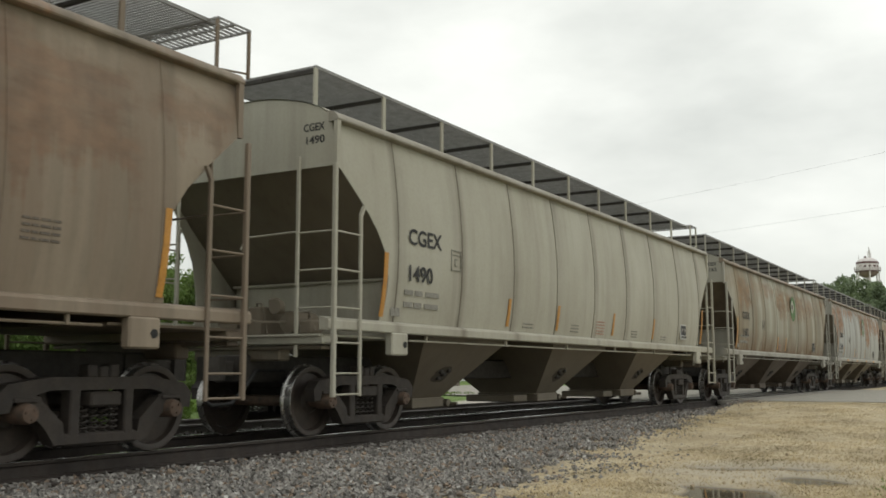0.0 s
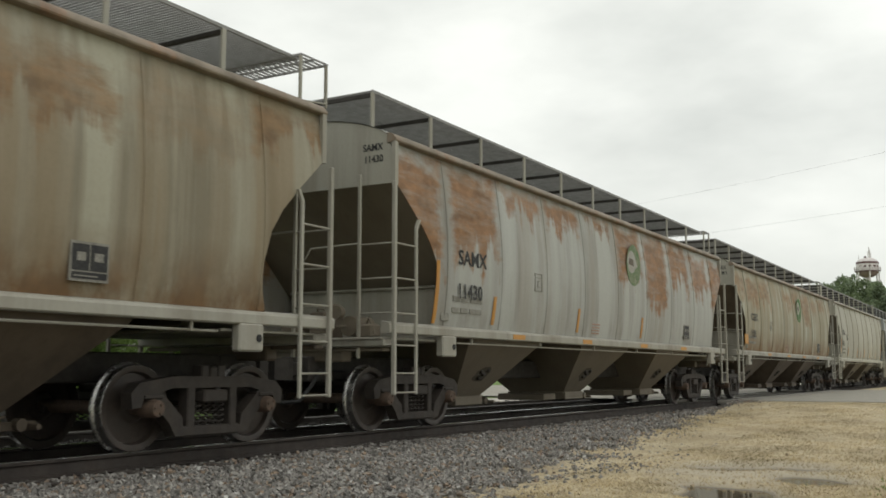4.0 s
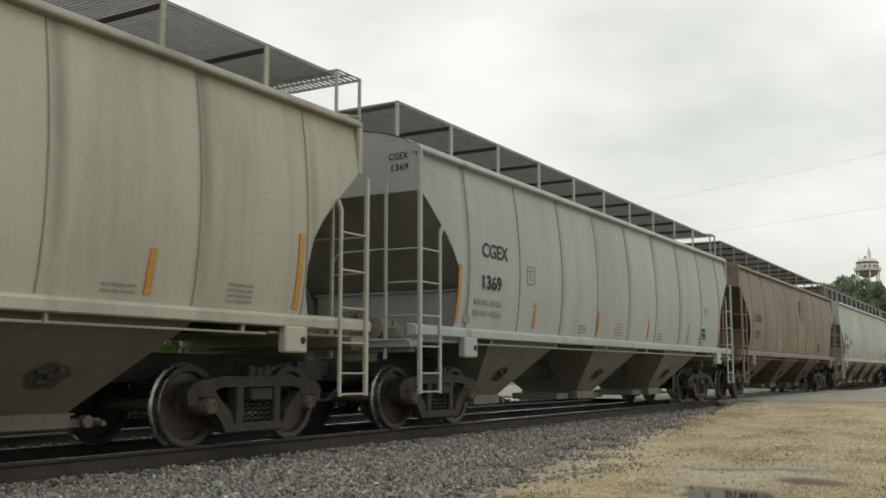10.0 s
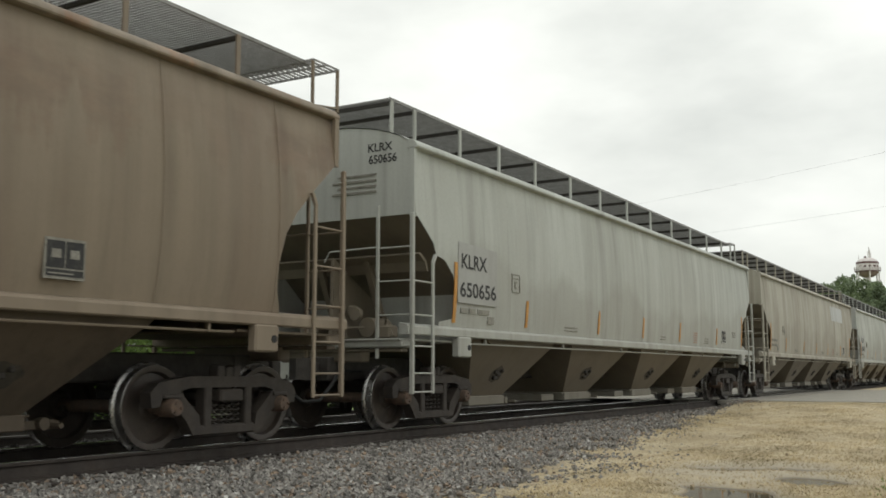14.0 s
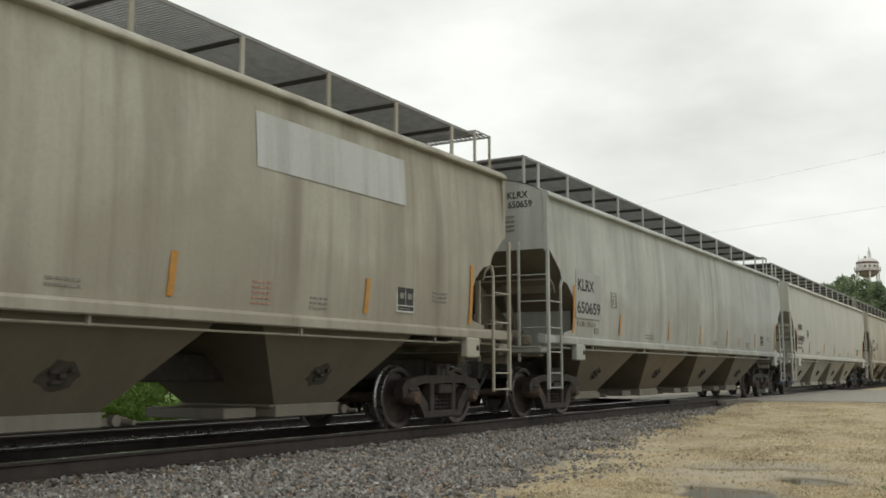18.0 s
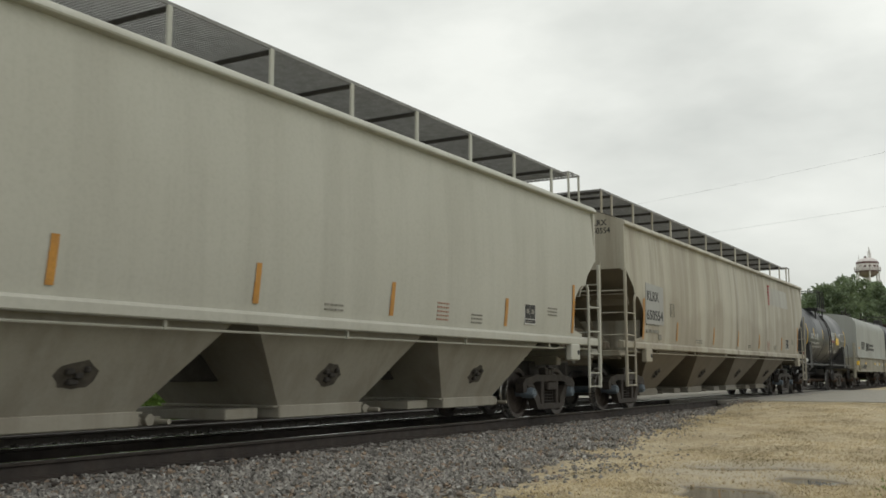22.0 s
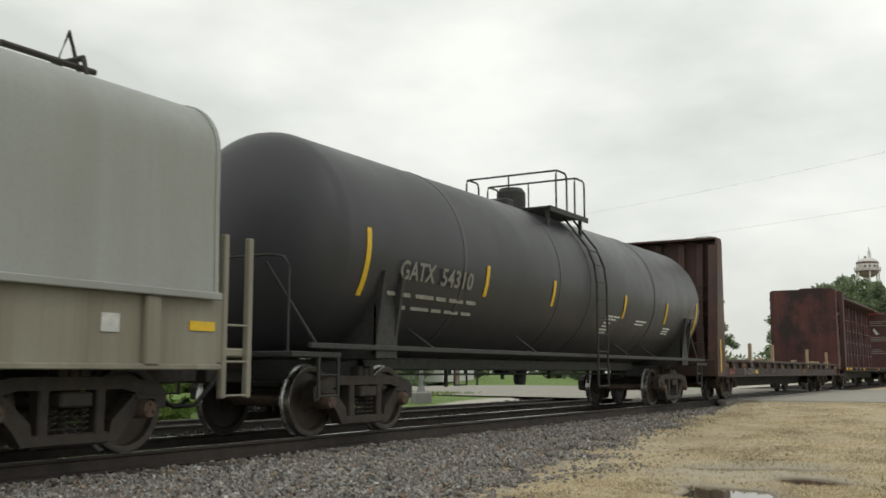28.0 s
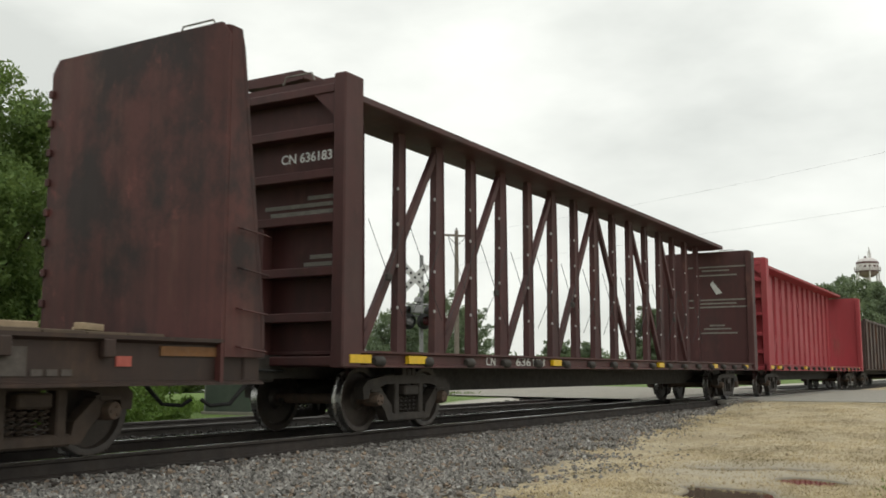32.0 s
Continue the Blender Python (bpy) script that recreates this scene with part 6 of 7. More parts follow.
part("orange_square", MB().box(.98, 1.38, -1.585, -1.565, 1.72, 2.02), M["amber"], c4, "square amber reflective plate")


curved_patch(c9, "four", 13.72, 16.85, 3.16, 3.82, P["white_patch"], "large pale repainted rectangle")
curved_patch(c12, "four", 14.2, 17.15, 3.13, 3.74, P["faint_patch"], "large grey repainted rectangle")
for k in range(7):
    part("red_scrawl", MB().box(14.02 + .03 * math.sin(k * 2.1), 14.14 + .05 * (k == 0), -1.605, -1.575, 3.72 - .10 * k, 3.78 - .10 * k), M["red_scrawl"], c12, "small red painted scrawl")


# ---- tank cars ----
def tank_car(u, L, r, zc, h0, h1, trucks, paint, label, bands, plat, strips, marks, cap, wheels, lad_x, bonnet, data=(), struts=None, half=.21, under=False):
    car = thing("tank_car", label, "freight car", "cars of the passing train", pose(u, 0, 0))
    dome = .62
    prof = []
    for q in range(9):
        a = math.pi / 2 * q / 8
        prof.append((h0 + dome * (1 - math.sin(a)), r * math.cos(a) if q < 8 else 0.001))
    prof = prof[::-1]
    prof += [(h1 - dome * (1 - math.sin(math.pi / 2 * q / 8)), max(.001, r * math.cos(math.pi / 2 * q / 8))) for q in range(9)]
    part("shell", MB().lathe(prof, (0, 0, zc), "x", 56, False), paint, car, "dark painted tank shell", 30)
    for x in bands:
        part("weld_band", MB().lathe([(-.06, r + .001), (-.05, r + .010), (.05, r + .010), (.06, r + .001)], (x, 0, zc), "x", 56, False), paint, car, smooth=30)
    dark = M["tank_iron"]

    def side(z, out=.006):
        return -(math.sqrt(max(.01, r * r - (z - zc) ** 2)) + out)
    # stub sills, end platforms, bolster saddles
    for a_, b_ in ((-.1, trucks[0] + 1.1), (trucks[1] - 1.1, L + .1)):
        part("stub_sill", MB().cbox(a_, b_, -.22, .22, .72, 1.02, .02), dark, car)
    for e, x0, x1 in ((0, -.05, .95), (1, L - .95, L + .05)):
        mb = MB().cbox(x0, x1, -1.42, 1.42, 1.02, 1.09, .01)
        part("end_platform", mb, dark, car)
        xe = x0 + .03 if e == 0 else x1 - .03
        mb = MB()
        for s in (-1, 1):
            xi = x1 if e == 0 else x0
            mb.tube([(xe, s * .25, 2.28), (xe, s * 1.05, 2.28), (xe, s * 1.25, 2.24), (xe, s * 1.33, 2.12), (xe, s * 1.33, 1.06)], .018, 6)
        part("end_handrail", mb, dark, car, smooth=40)
        for s in (-1, 1):
            xc = x1 - .25 if e == 0 else x0 + .25
            mb = MB()
            for dx in (-.2, .2):
                mb.cbox(xc + dx - .02, xc + dx + .02, s * 1.40 - .02, s * 1.40 + .02, .52, 1.06, .006)
            mb.tube([(xc - .2, s * 1.4, .54), (xc + .2, s * 1.4, .54)], .014, 5)
            mb.tube([(xc - .2, s * 1.4, .80), (xc + .2, s * 1.4, .80)], .014, 5)
            part("end_step", mb, dark, car)
        mb = MB()
        xs_ = x0 + .1 if e == 0 else x1 - .1
        mb.tube([(xs_, -.9, 2.2), (xs_ + (.55 if e == 0 else -.55), -1.35, 1.1)], .022, 6)
        part("platform_brace", mb, dark, car)
    for x in trucks:
        mb = MB()
        for s in (-1, 1):
            ring = [(s * math.sqrt(r * r - (z - zc) ** 2) * 1.0, z) for z in [zc - r * .80 + (r * .55) * q / 6 for q in range(7)]]
            mb.prism([(s * .25, 1.0), (s * 1.40, 1.02), (s * 1.42, 1.30)] + [(ring[-1][0] + s * .05, ring[-1][1])] + ring[::-1], "x", x - .26, x - .20)
            mb.prism([(s * .25, 1.0), (s * 1.40, 1.02), (s * 1.42, 1.30)] + [(ring[-1][0] + s * .05, ring[-1][1])] + ring[::-1], "x", x + .20, x + .26)
            mb.cbox(x - .26, x + .26, *sorted((s * 1.36, s * 1.42)), 1.02, 1.75, .01)
            mb.prism([(x - .26, 1.75), (x + .26, 1.75), (x + .10, 1.98), (x - .10, 1.98)], "y", *sorted((s * 1.33, s * 1.40)))
        part("saddle", mb, dark, car, "steel saddle over the bogie")
    # running bars along both sides with their struts
    for s in (-1, 1):
        part("side_rail", MB().cbox(.3, L - .3, *sorted((s * 1.38, s * 1.45)), 1.13, 1.20, .008), M["tank_bar"], car, "grey steel side bar")
        for x in struts or [trucks[0] + 1.55 + (trucks[1] - trucks[0] - 2.6) * q / 3 for q in range(4)]:
            z = zc - r * .72
            part("side_strut", MB().tube([(x, s * 1.41, 1.17), (x - .24, s * math.sqrt(r * r - (z - zc) ** 2), z)], .02, 5), M["tank_bar"], car)
    part("brake_valve", MB().cbox(L * .45, L * .45 + .35, -.25, .1, .80, 1.2, .03), dark, car)
    part("air_reservoir", MB().lathe([(-.4, .16), (.4, .16)], (L * .62, -.15, 1.06), "x", 12), dark, car, smooth=30)
    part("brake_cylinder", MB().lathe([(-.32, .12), (.3, .12)], (L * .33, -.1, 1.04), "x", 12), dark, car, smooth=30)
    if under:
        part("underframe_sill", MB().cbox(trucks[0] + 1.0, trucks[1] - 1.0, -.34, .34, .87, 1.08, .02), dark, car, "long dark sill below the shell")
    mb = MB()
    mb.lathe([(.58, .11), (.68, .13), (zc - r + .05, .15)], (L * .5 + .1, 0, 0), "z", 12)
    part("outlet_valve", mb, dark, car, smooth=30)
    # top platform with hand rails and the manway bonnet
    p0, p1 = plat
    zt = zc + r
    zp = zt - .14
    mb = MB()
    for q in range(int((p1 - p0) / .09)):
        mb.box(p0 + .09 * q, p0 + .09 * q + .05, -1.22, 1.22, zp, zp + .03)
    for y in (-1.22, -.6, .6, 1.22):
        mb.box(p0, p1, y - .02, y + .02, zp - .06, zp + .035)
    part("top_platform", mb, M["tank_iron"], car, "black steel platform grating")["kind"] = "stuff"
    for s in (-1, 1):
        for x in (p0 + .15, p1 - .15):
            mb = MB().cbox(x - .04, x + .04, s * 1.12 - .03, s * 1.12 + .03, zc + math.sqrt(max(.01, r * r - 1.12 ** 2)) - .05, zp, .006)
            part("platform_leg", mb, dark, car)
    rail_z = zp + .82
    for xa, xb in ((p0 + .45, p0 + .98), (p1 - .56, p1 - .04)):
        for y in (-1.18, .85):
            pts = [(xa, y, zp), (xa, y, rail_z - .10), (xa + .03, y, rail_z - .02), (xa + .10, y, rail_z), (xb - .10, y, rail_z), (xb - .03, y, rail_z - .03), (xb, y, rail_z - .12), (xb, y, zp)]
            part("hand_rail", MB().tube(pts, .021, 6), dark, car, "bent pipe hand rail", 40)
        part("guard_rail", MB().tube([(xa + .06, -1.18, rail_z), (xa + .06, .85, rail_z)], .021, 6), dark, car, "straight pipe guard rail", 40)
        part("guard_post", MB().tube([(xa + .06, -.1, zp), (xa + .06, -.1, rail_z)], .017, 6), dark, car)
    part("platform_side", MB().cbox(p0, p1, -1.25, -1.215, zp - .07, zp + .04, .006), dark, car)
    part("valve_box", MB().cbox(bonnet[0] - .9, bonnet[0] - .55, -.35, .15, zt - .1, zt + .12, .03), dark, car)
    # brake rigging hung under the tank
    part("brake_rod", MB().tube([(trucks[0] + .8, -.2, .80), (trucks[1] - .8, -.2, .80)], .02, 6), dark, car)
    part("train_line", MB().tube([(trucks[0] + .8, .2, zc - r - .04), (trucks[1] - .8, .2, zc - r - .04)], .028, 6), dark, car)
    for q in range(6):
        x = trucks[0] + 1.5 + (trucks[1] - trucks[0] - 3.0) * q / 5
        part("rod_hanger", MB().cbox(x - .02, x + .02, -.24, -.17, .70 - .12 * (q % 3 == 1), zc - r + .05, .008), dark, car)
    b = part("manway", MB().lathe([(zt - .05, bonnet[1]), (zt + bonnet[2] * .8, bonnet[1]), (zt + bonnet[2], bonnet[1] * .8), (zt + bonnet[2] + .02, .001)], (bonnet[0], 0, 0), "z", 22, False), dark, car, "black round manway bonnet", 30)
    # ladder down the near side, following the shell
    for s in (-1, 1):
        for k, dx in enumerate((-half, half)):
            path = [(lad_x + dx, s * .95, zp)] + [(lad_x + dx, s * (math.sqrt(max(.02, r * r - (z - zc) ** 2)) + .10) if z > zc else s * (r + .10), z) for z in [zc + r * .72, zc + r * .5, zc + r * .25, zc, 1.2, .55]]
            part("ladder_stile", MB().tube(path, .024, 6), dark, car, smooth=40)
        for z in (.56, .90, 1.25, 1.6, 1.95, 2.3, 2.65, 3.0, 3.3):
            if z < zc + r * .8:
                y = s * (math.sqrt(max(.02, r * r - (z - zc) ** 2)) + .10) if z > zc else s * (r + .10)
                part("ladder_rung", MB().tube([(lad_x - half, y, z), (lad_x + half, y, z)], .014, 5), dark, car)
    for x, z0, z1 in strips:
        rows = []
        for q in range(9):
            z = z0 + (z1 - z0) * q / 8
            xx = x
            rows.append([(xx - .05, side(z, .014), z), (xx + .05, side(z, .014), z)])
        back = [[(p[0], p[1] + .012, p[2]) for p in rr] for rr in rows]
        part("reflective_strip", MB().grid(rows).grid([q[::-1] for q in back]), M["yellow"], car, "yellow reflective strip")
    ink = M["letter_faint"] if under else M["letter_white"]
    for words, x, z, h, w in marks:
        zz = z + h / 2
        tilt = math.degrees(math.asin(max(-1, min(1, (zz - zc) / r))))
        lettering(words, x, z, h, car, ink, side(zz, .016), width=w, tilt=-tilt, label="white stencilled reporting mark")
    for x, z, w, h, m in data:
        part("data_line", MB().box(x, x + w, side(z + h / 2, .010), side(z + h / 2, .010) + .02, z, z + h), m, car, "small stencilled data")
    for x in trucks:
        bogie(car, x, wheels, cap)
    ends_gear(car, L)
    return car


M["tank_iron"] = plain("black_iron_fittings", (.030, .030, .031), (.045, .043, .041), 6, .65)
M["tank_bar"] = plain("grey_steel_bar", (.042, .042, .043), (.030, .030, .030), 6, .6)
P["tank_a"] = car_paint("charcoal_tank_paint", (.020, .022, .026), dirt=(.036, .037, .039), grime=.5, streak=.3, seed=21, rough=.36, light=(.036, .040, .047))
P["tank_b"] = car_paint("dark_grey_tank_paint", (.038, .039, .045), dirt=(.051, .050, .052), grime=.5, streak=.3, seed=22, rough=.42, light=(.057, .058, .066))
M["red_data"] = plain("red_label", (.25, .05, .045), (.18, .04, .04), 8, .6)
ws = []
W_, Y_ = M["letter_white"], M["yellow"]
data = []
for k in range(5):
    w = 1.26 - .10 * k
    data += [(6.98 + w * q / 6, 2.62 - .075 * k, w / 6 - .022 - .02 * ((q + k) % 3), .040, W_) for q in range(6)]
data.append((7.0, 2.215, 1.02, .085, M["red_data"]))
for k in range(6):
    w = .62 + .12 * (k % 3) + (.14 if k == 5 else 0)
    data += [(6.92 + w * q / 4, 2.14 - .072 * k, w / 4 - .022 - .02 * ((q + k) % 2), .034, W_) for q in range(4)]
data += [(8.46, 2.12, .72, .32, Y_), (9.18, 2.56, .10, .09, W_), (9.30, 2.56, .09, .09, W_), (9.41, 2.56, .09, .09, W_), (9.54, 2.56, .10, .09, W_)]
for k in range(8):
    data += [(9.68 + .36 * q, 2.60 - .075 * k, .26 + .05 * ((q * k) % 2), .042, M["letter_faint"]) for q in range(3)]
data += [(9.64, 2.67, 1.1, .02, W_), (9.64, 2.33, 1.1, .018, W_), (9.64, 2.02, 1.1, .018, W_)]
for k in range(3):
    data += [(8.5 + .19 * q, 1.84 - .05 * k, .15 - .03 * ((q + k) % 2), .026, W_) for q in range(3)]
car13 = tank_car(249.08, 12.2, 1.37, 2.42, .25, 11.66, (1.65, 10.45), P["tank_a"], "charcoal black tank car with yellow strips and white lettering", (3.4, 5.3, 7.0), (4.62, 6.66),
                 [(1.30, 2.0, 2.85), (2.72, 2.35, 2.70), (4.9, 2.30, 2.68), (6.90, 2.20, 2.68), (8.36, 2.20, 2.68), (11.1, 1.70, 2.86)],
                 [("GATX", 1.96, 2.24, .24, .76), ("6142", 2.90, 2.24, .24, .74), ("LD LMT", 1.97, 2.05, .075, .46), ("207800 LBS", 2.52, 2.05, .075, .72), ("94250 KGS", 3.30, 2.05, .075, .62), ("LT WT", 1.95, 1.90, .075, .38), ("55400 LBS", 2.52, 1.90, .075, .72), ("25250 KGS", 3.32, 1.90, .075, .66), ("NEW 10-55", 4.05, 1.90, .075, .60)], M["cap_rust"], ws, 6.18, (5.6, .33, .36), data, (1.9, 4.0, 8.43), .25)
WHEELS.append((car13, 249.08, ws))


def dome_text(car, words, y0, z0, h, wide, r, zc, h0, dome=.62):
    me = text_mesh(words, h / .72).copy()
    w0 = max(v.co.x for v in me.vertices)
    for v in me.vertices:
        y, z, out = y0 - v.co.x * wide / w0, z0 + v.co.y, v.co.z
        q = min(.97, math.hypot(y, z - zc) / r)
        v.co = (h0 + dome * (1 - math.sqrt(1 - q * q)) - .012 - out, y, z)
    part("lettering", me, M["letter_faint"], car, "stencilled mark on the tank end")


for wd_, y_, z_, h_, w_ in (("GATX 6142", -.12, 3.02, .12, .82), ("LD LMT 207800 LBS", -.06, 2.84, .06, .82), ("LT WT 55400 L", -.06, 2.72, .06, .60)):
    dome_text(car13, wd_, y_, z_, h_, w_, 1.37, 2.42, .25)
part("warning_placard", MB().prism([(-.16, 1.62), (.0, 1.44), (.16, 1.62), (0, 1.80)], "x", .28, .29), M["letter_white"], car13, "white diamond placard", m=pose(0, -.42, -.12))
part("brake_housing", MB().cbox(.55, 1.15, -1.30, -.75, 1.12, 1.55, .04), M["tank_bar"], car13)
part("white_valve", MB().lathe([(-.10, .08), (.02, .11), (.14, .09)], (1.28, -1.25, 1.32), "x", 12), M["letter_white"], car13, smooth=40)
part("red_lamp_disc", MB().lathe([(-.01, .06), (.01, .06)], (1.20, -1.2, 1.60), "y", 12), M["red_data"], car13)
ws = []
data = []
for k in range(2):
    data += [(2.0 + q_, 1.90 - .17 * k, w_, .07, M["letter_faint"]) for q_, w_ in ((0, .2), (.28, .32), (.75, .5), (1.33, .28), (1.72, .42), (2.25, .3))]
for k in range(5):
    data += [(16.0, 2.42 - .07 * k, .30, .028, M["letter_faint"]), (16.36, 2.42 - .07 * k, .45, .028, M["letter_faint"])]
for x, z, w in ((10.3, 2.0, .80), (10.3, 1.94, .62), (10.28, 1.86, .40), (10.26, 1.79, .42), (10.22, 1.72, .44), (10.2, 1.66, .42), (12.15, 1.97, .74), (12.12, 1.90, .60), (14.2, 1.88, .55), (14.2, 1.82, .48), (14.2, 1.76, .50)):
    data += [(x + w * q / 4, z, w / 4 - .03 - .02 * (q % 2), .032, W_) for q in range(4)]
car15 = tank_car(276.95, 17.9, 1.555, 2.60, .35, 17.45, (2.0, 15.9), P["tank_b"], "dark grey long tank car with a black bonnet", (4.0, 7.7, 9.2, 13.2), (7.9, 9.85),
                 [(1.35, 1.85, 2.75), (4.75, 2.05, 2.55), (7.4, 2.05, 2.52), (11.2, 2.0, 2.5), (14.1, 2.0, 2.5), (16.6, 1.75, 2.65)],
                 [("GATX", 2.12, 2.14, .27, .94), ("54310", 3.24, 2.12, .27, .98)], M["cap_rust"], ws, 9.50, (8.72, .30, .46), data, (3.3, 6.92, 11.8, 13.55), .27, True)
WHEELS.append((car15, 276.95, ws))


# ---- covered coil car ----
def coil_car(u, wheels):
    L = 12.3
    car = thing("coil_car", "light grey covered coil car with a rounded hood", "freight car", "cars of the passing train", pose(u, 0, 0))
    grey, side = P["coil"], P["coil_frame"]
    prof = []
    w, zt = 1.50, 3.92
    for s in (-1, 1):
        arc = [(s * (w - .62 + .62 * math.cos(a)), 3.20 + .62 * math.sin(a)) for a in [math.pi / 2 * q / 7 for q in range(8)]]
        prof.append(arc)
    crown = [(y, 3.82 + .10 * (1 - (y / .88) ** 2)) for y in (-.6, -.3, 0, .3, .6)]
    left = [(-1.53, 1.62), (-1.52, 1.70), (-1.50, 2.6), (-1.50, 3.15)] + prof[0][1:]
    out = left + crown + [(-y, z) for y, z in left[::-1]]
    hood = part("hood", MB().prism(out, "x", .02, L - .02), grey, car, "light grey rounded steel hood", 30)
    for s in (-1, 1):
        part("hood_rim", MB().cbox(-.02, L + .02, *sorted((s * 1.50, s * 1.58)), 1.60, 1.68, .01), grey, hood)
    for x in (0.0, L - .06):
        part("hood_end_rim", MB().prism([(y * 1.008, z + .012) for y, z in out], "x", x, x + .06), grey, hood, smooth=30)
    # lower frame
    for s in (-1, 1):
        y0, y1 = sorted((s * 1.38, s * 1.46))
        part("side_beam", MB().cbox(-.1, L + .1, y0, y1, .90, 1.62, .02), side, car)
        part("lower_flange", MB().cbox(-.1, L + .1, *sorted((s * 1.38, s * 1.52)), .86, .92, .01), side, car)
        for k in range(5):
            x = .9 + (L - 1.8) * k / 4
            if k in (0, 4):
                part("side_post", MB().cbox(x - .10, x + .10, *sorted((s * 1.45, s * 1.54)), .90, 1.60, .02), side, car)
    part("deck", MB().cbox(-.6, L + .6, -1.40, 1.40, 1.0, 1.10, .02), side, car)
    part("center_sill", MB().cbox(-.5, L + .5, -.24, .24, .70, 1.0, .02), M["steel_dark"], car)
    for e, sx in ((0, -1), (1, 1)):
        x0 = -.05 if e == 0 else L + .05
        part("end_beam", MB().cbox(*sorted((x0, x0 + sx * .12)), -1.45, 1.45, .92, 1.62, .02), side, car)
        for s in (-1, 1):
            for dx in (.15, .55):
                part("end_post", MB().cbox(x0 + sx * dx - .04, x0 + sx * dx + .04, *sorted((s * 1.38, s * 1.46)), .55, 2.35, .012), side, car)
            for z in (.58, .95, 1.35):
                part("step_rung", MB().tube([(x0 + sx * .15, s * 1.44, z), (x0 + sx * .55, s * 1.44, z)], .014, 5), side, car)
            part("end_rail", MB().tube([(x0 + sx * .5, s * .1, 2.36), (x0 + sx * .5, s * .75, 2.36), (x0 + sx * .5, s * .85, 2.26), (x0 + sx * .5, s * .85, 1.05)], .02, 6), M["tank_iron"], car, smooth=40)
    # lifting frames on the hood
    for x in (5.1, 11.2):
        f = part("lifting_frame", MB().tube([(x - .95, -.5, 4.05), (x + .2, -.5, 4.05)], .035, 6).tube([(x - .95, .5, 4.05), (x + .2, .5, 4.05)], .035, 6).tube([(x - .22, -.3, 3.88), (x, -.3, 4.48), (x + .22, -.3, 3.88)], .03, 6).tube([(x, -.65, 3.82), (x, -.55, 4.15), (x, .55, 4.15), (x, .65, 3.82)], .035, 6), M["steel_dark"], hood, "dark steel lifting frame")
    part("guide_horn", MB().tube([(4.3, -.2, 3.90), (4.4, -.2, 4.22), (4.7, -.2, 4.30), (5.0, -.2, 4.2), (5.1, -.2, 3.90)], .035, 6), M["steel_dark"], hood, smooth=40)
    # emblem: slanting bars and a plain dark shape; word bars
    ye = -1.512
    for k in range(5):
        z = 2.40 - .085 * k
        part("emblem_bar", MB().prism([(1.70 + .01 * k, z), (3.05 - .09 * k, z), (2.98 - .09 * k, z + .058), (1.70, z + .058)], "y", ye - .012, ye), M["letter"], car)
    part("emblem_shape", MB().prism([(1.70 + (q_ - 1.10) * 1.27, w_) for q_, w_ in ((2.30, 2.02), (2.45, 2.10), (2.60, 2.44), (2.78, 2.44), (2.92, 2.20), (2.98, 2.44), (3.42, 2.44), (3.42, 2.34), (3.20, 2.32), (3.40, 2.22), (3.40, 2.06), (3.02, 2.02), (2.88, 2.02), (2.72, 2.26), (2.62, 2.04), (2.46, 1.98))], "y", ye - .012, ye), M["letter"], car, "black angular emblem")
    for z, w in ((2.27, 1.6), (2.05, 1.8)):
        part("word_bar", MB().box(4.85, 4.85 + w, ye - .010, ye, z, z + .13), M["letter"], car, "dark grey word bar")
    # front end emblem
    for k in range(4):
        part("emblem_bar", MB().prism([(.70, 3.05 - .05 * k), (.22 + .05 * k, 3.05 - .05 * k), (.19 + .05 * k, 3.08 - .05 * k), (.70, 3.08 - .05 * k)], "x", -.012, .0), M["letter"], car)
    part("emblem_shape", MB().prism([(.12, 2.90), (.02, 3.10), (-.10, 3.10), (-.16, 2.98), (-.24, 3.10), (-.44, 3.10), (-.44, 2.92), (-.18, 2.90), (-.08, 3.0), (.0, 2.88)], "x", -.012, 0), M["letter"], car)
    lettering("CS31A", .33, 2.68, .12, car, M["letter"], -.014, width=.42, end=True)
    lettering("NS 163597", 1.25, 1.03, .20, car, M["letter"], -1.475, width=2.45)
    for x in (-.0, 3.2, 7.1, 9.2, 11.9):
        part("reflective_plate", MB().box(x + .05, x + .42, -1.475 - (.075 if x < 1 else 0), -1.46, 1.22 + (0 if x < 1 else .05), 1.42 if x < 1 else 1.37), M["yellow"], car, "yellow reflective plate")
    for x in (8.2, 8.6, 10.8):
        part("data_plate", MB().box(x, x + .22, -1.475, -1.46, 1.22, 1.40), M["letter_white"], car)
    part("rust_scar", MB().prism([(.55, 2.12), (.75, 2.18), (1.15, 2.14), (1.05, 2.06), (.65, 2.04)], "y", -1.515, -1.505), M["amber"], car, "rust scar on the hood")
    for x in (1.45, L - 1.45):
        bogie(car, x, wheels, M["cap_rust"])
    ends_gear(car, L, .45)
    return car


P["coil"] = car_paint("light_grey_hood_paint", (.30, .315, .30), grime=.2, streak=.15, seed=31, dents=.2)
P["coil_frame"] = car_paint("grey_frame_paint", (.255, .245, .195), grime=.5, streak=.5, seed=32)
ws = []
car14 = coil_car(263.21, ws)
WHEELS.append((car14, 263.21, ws))

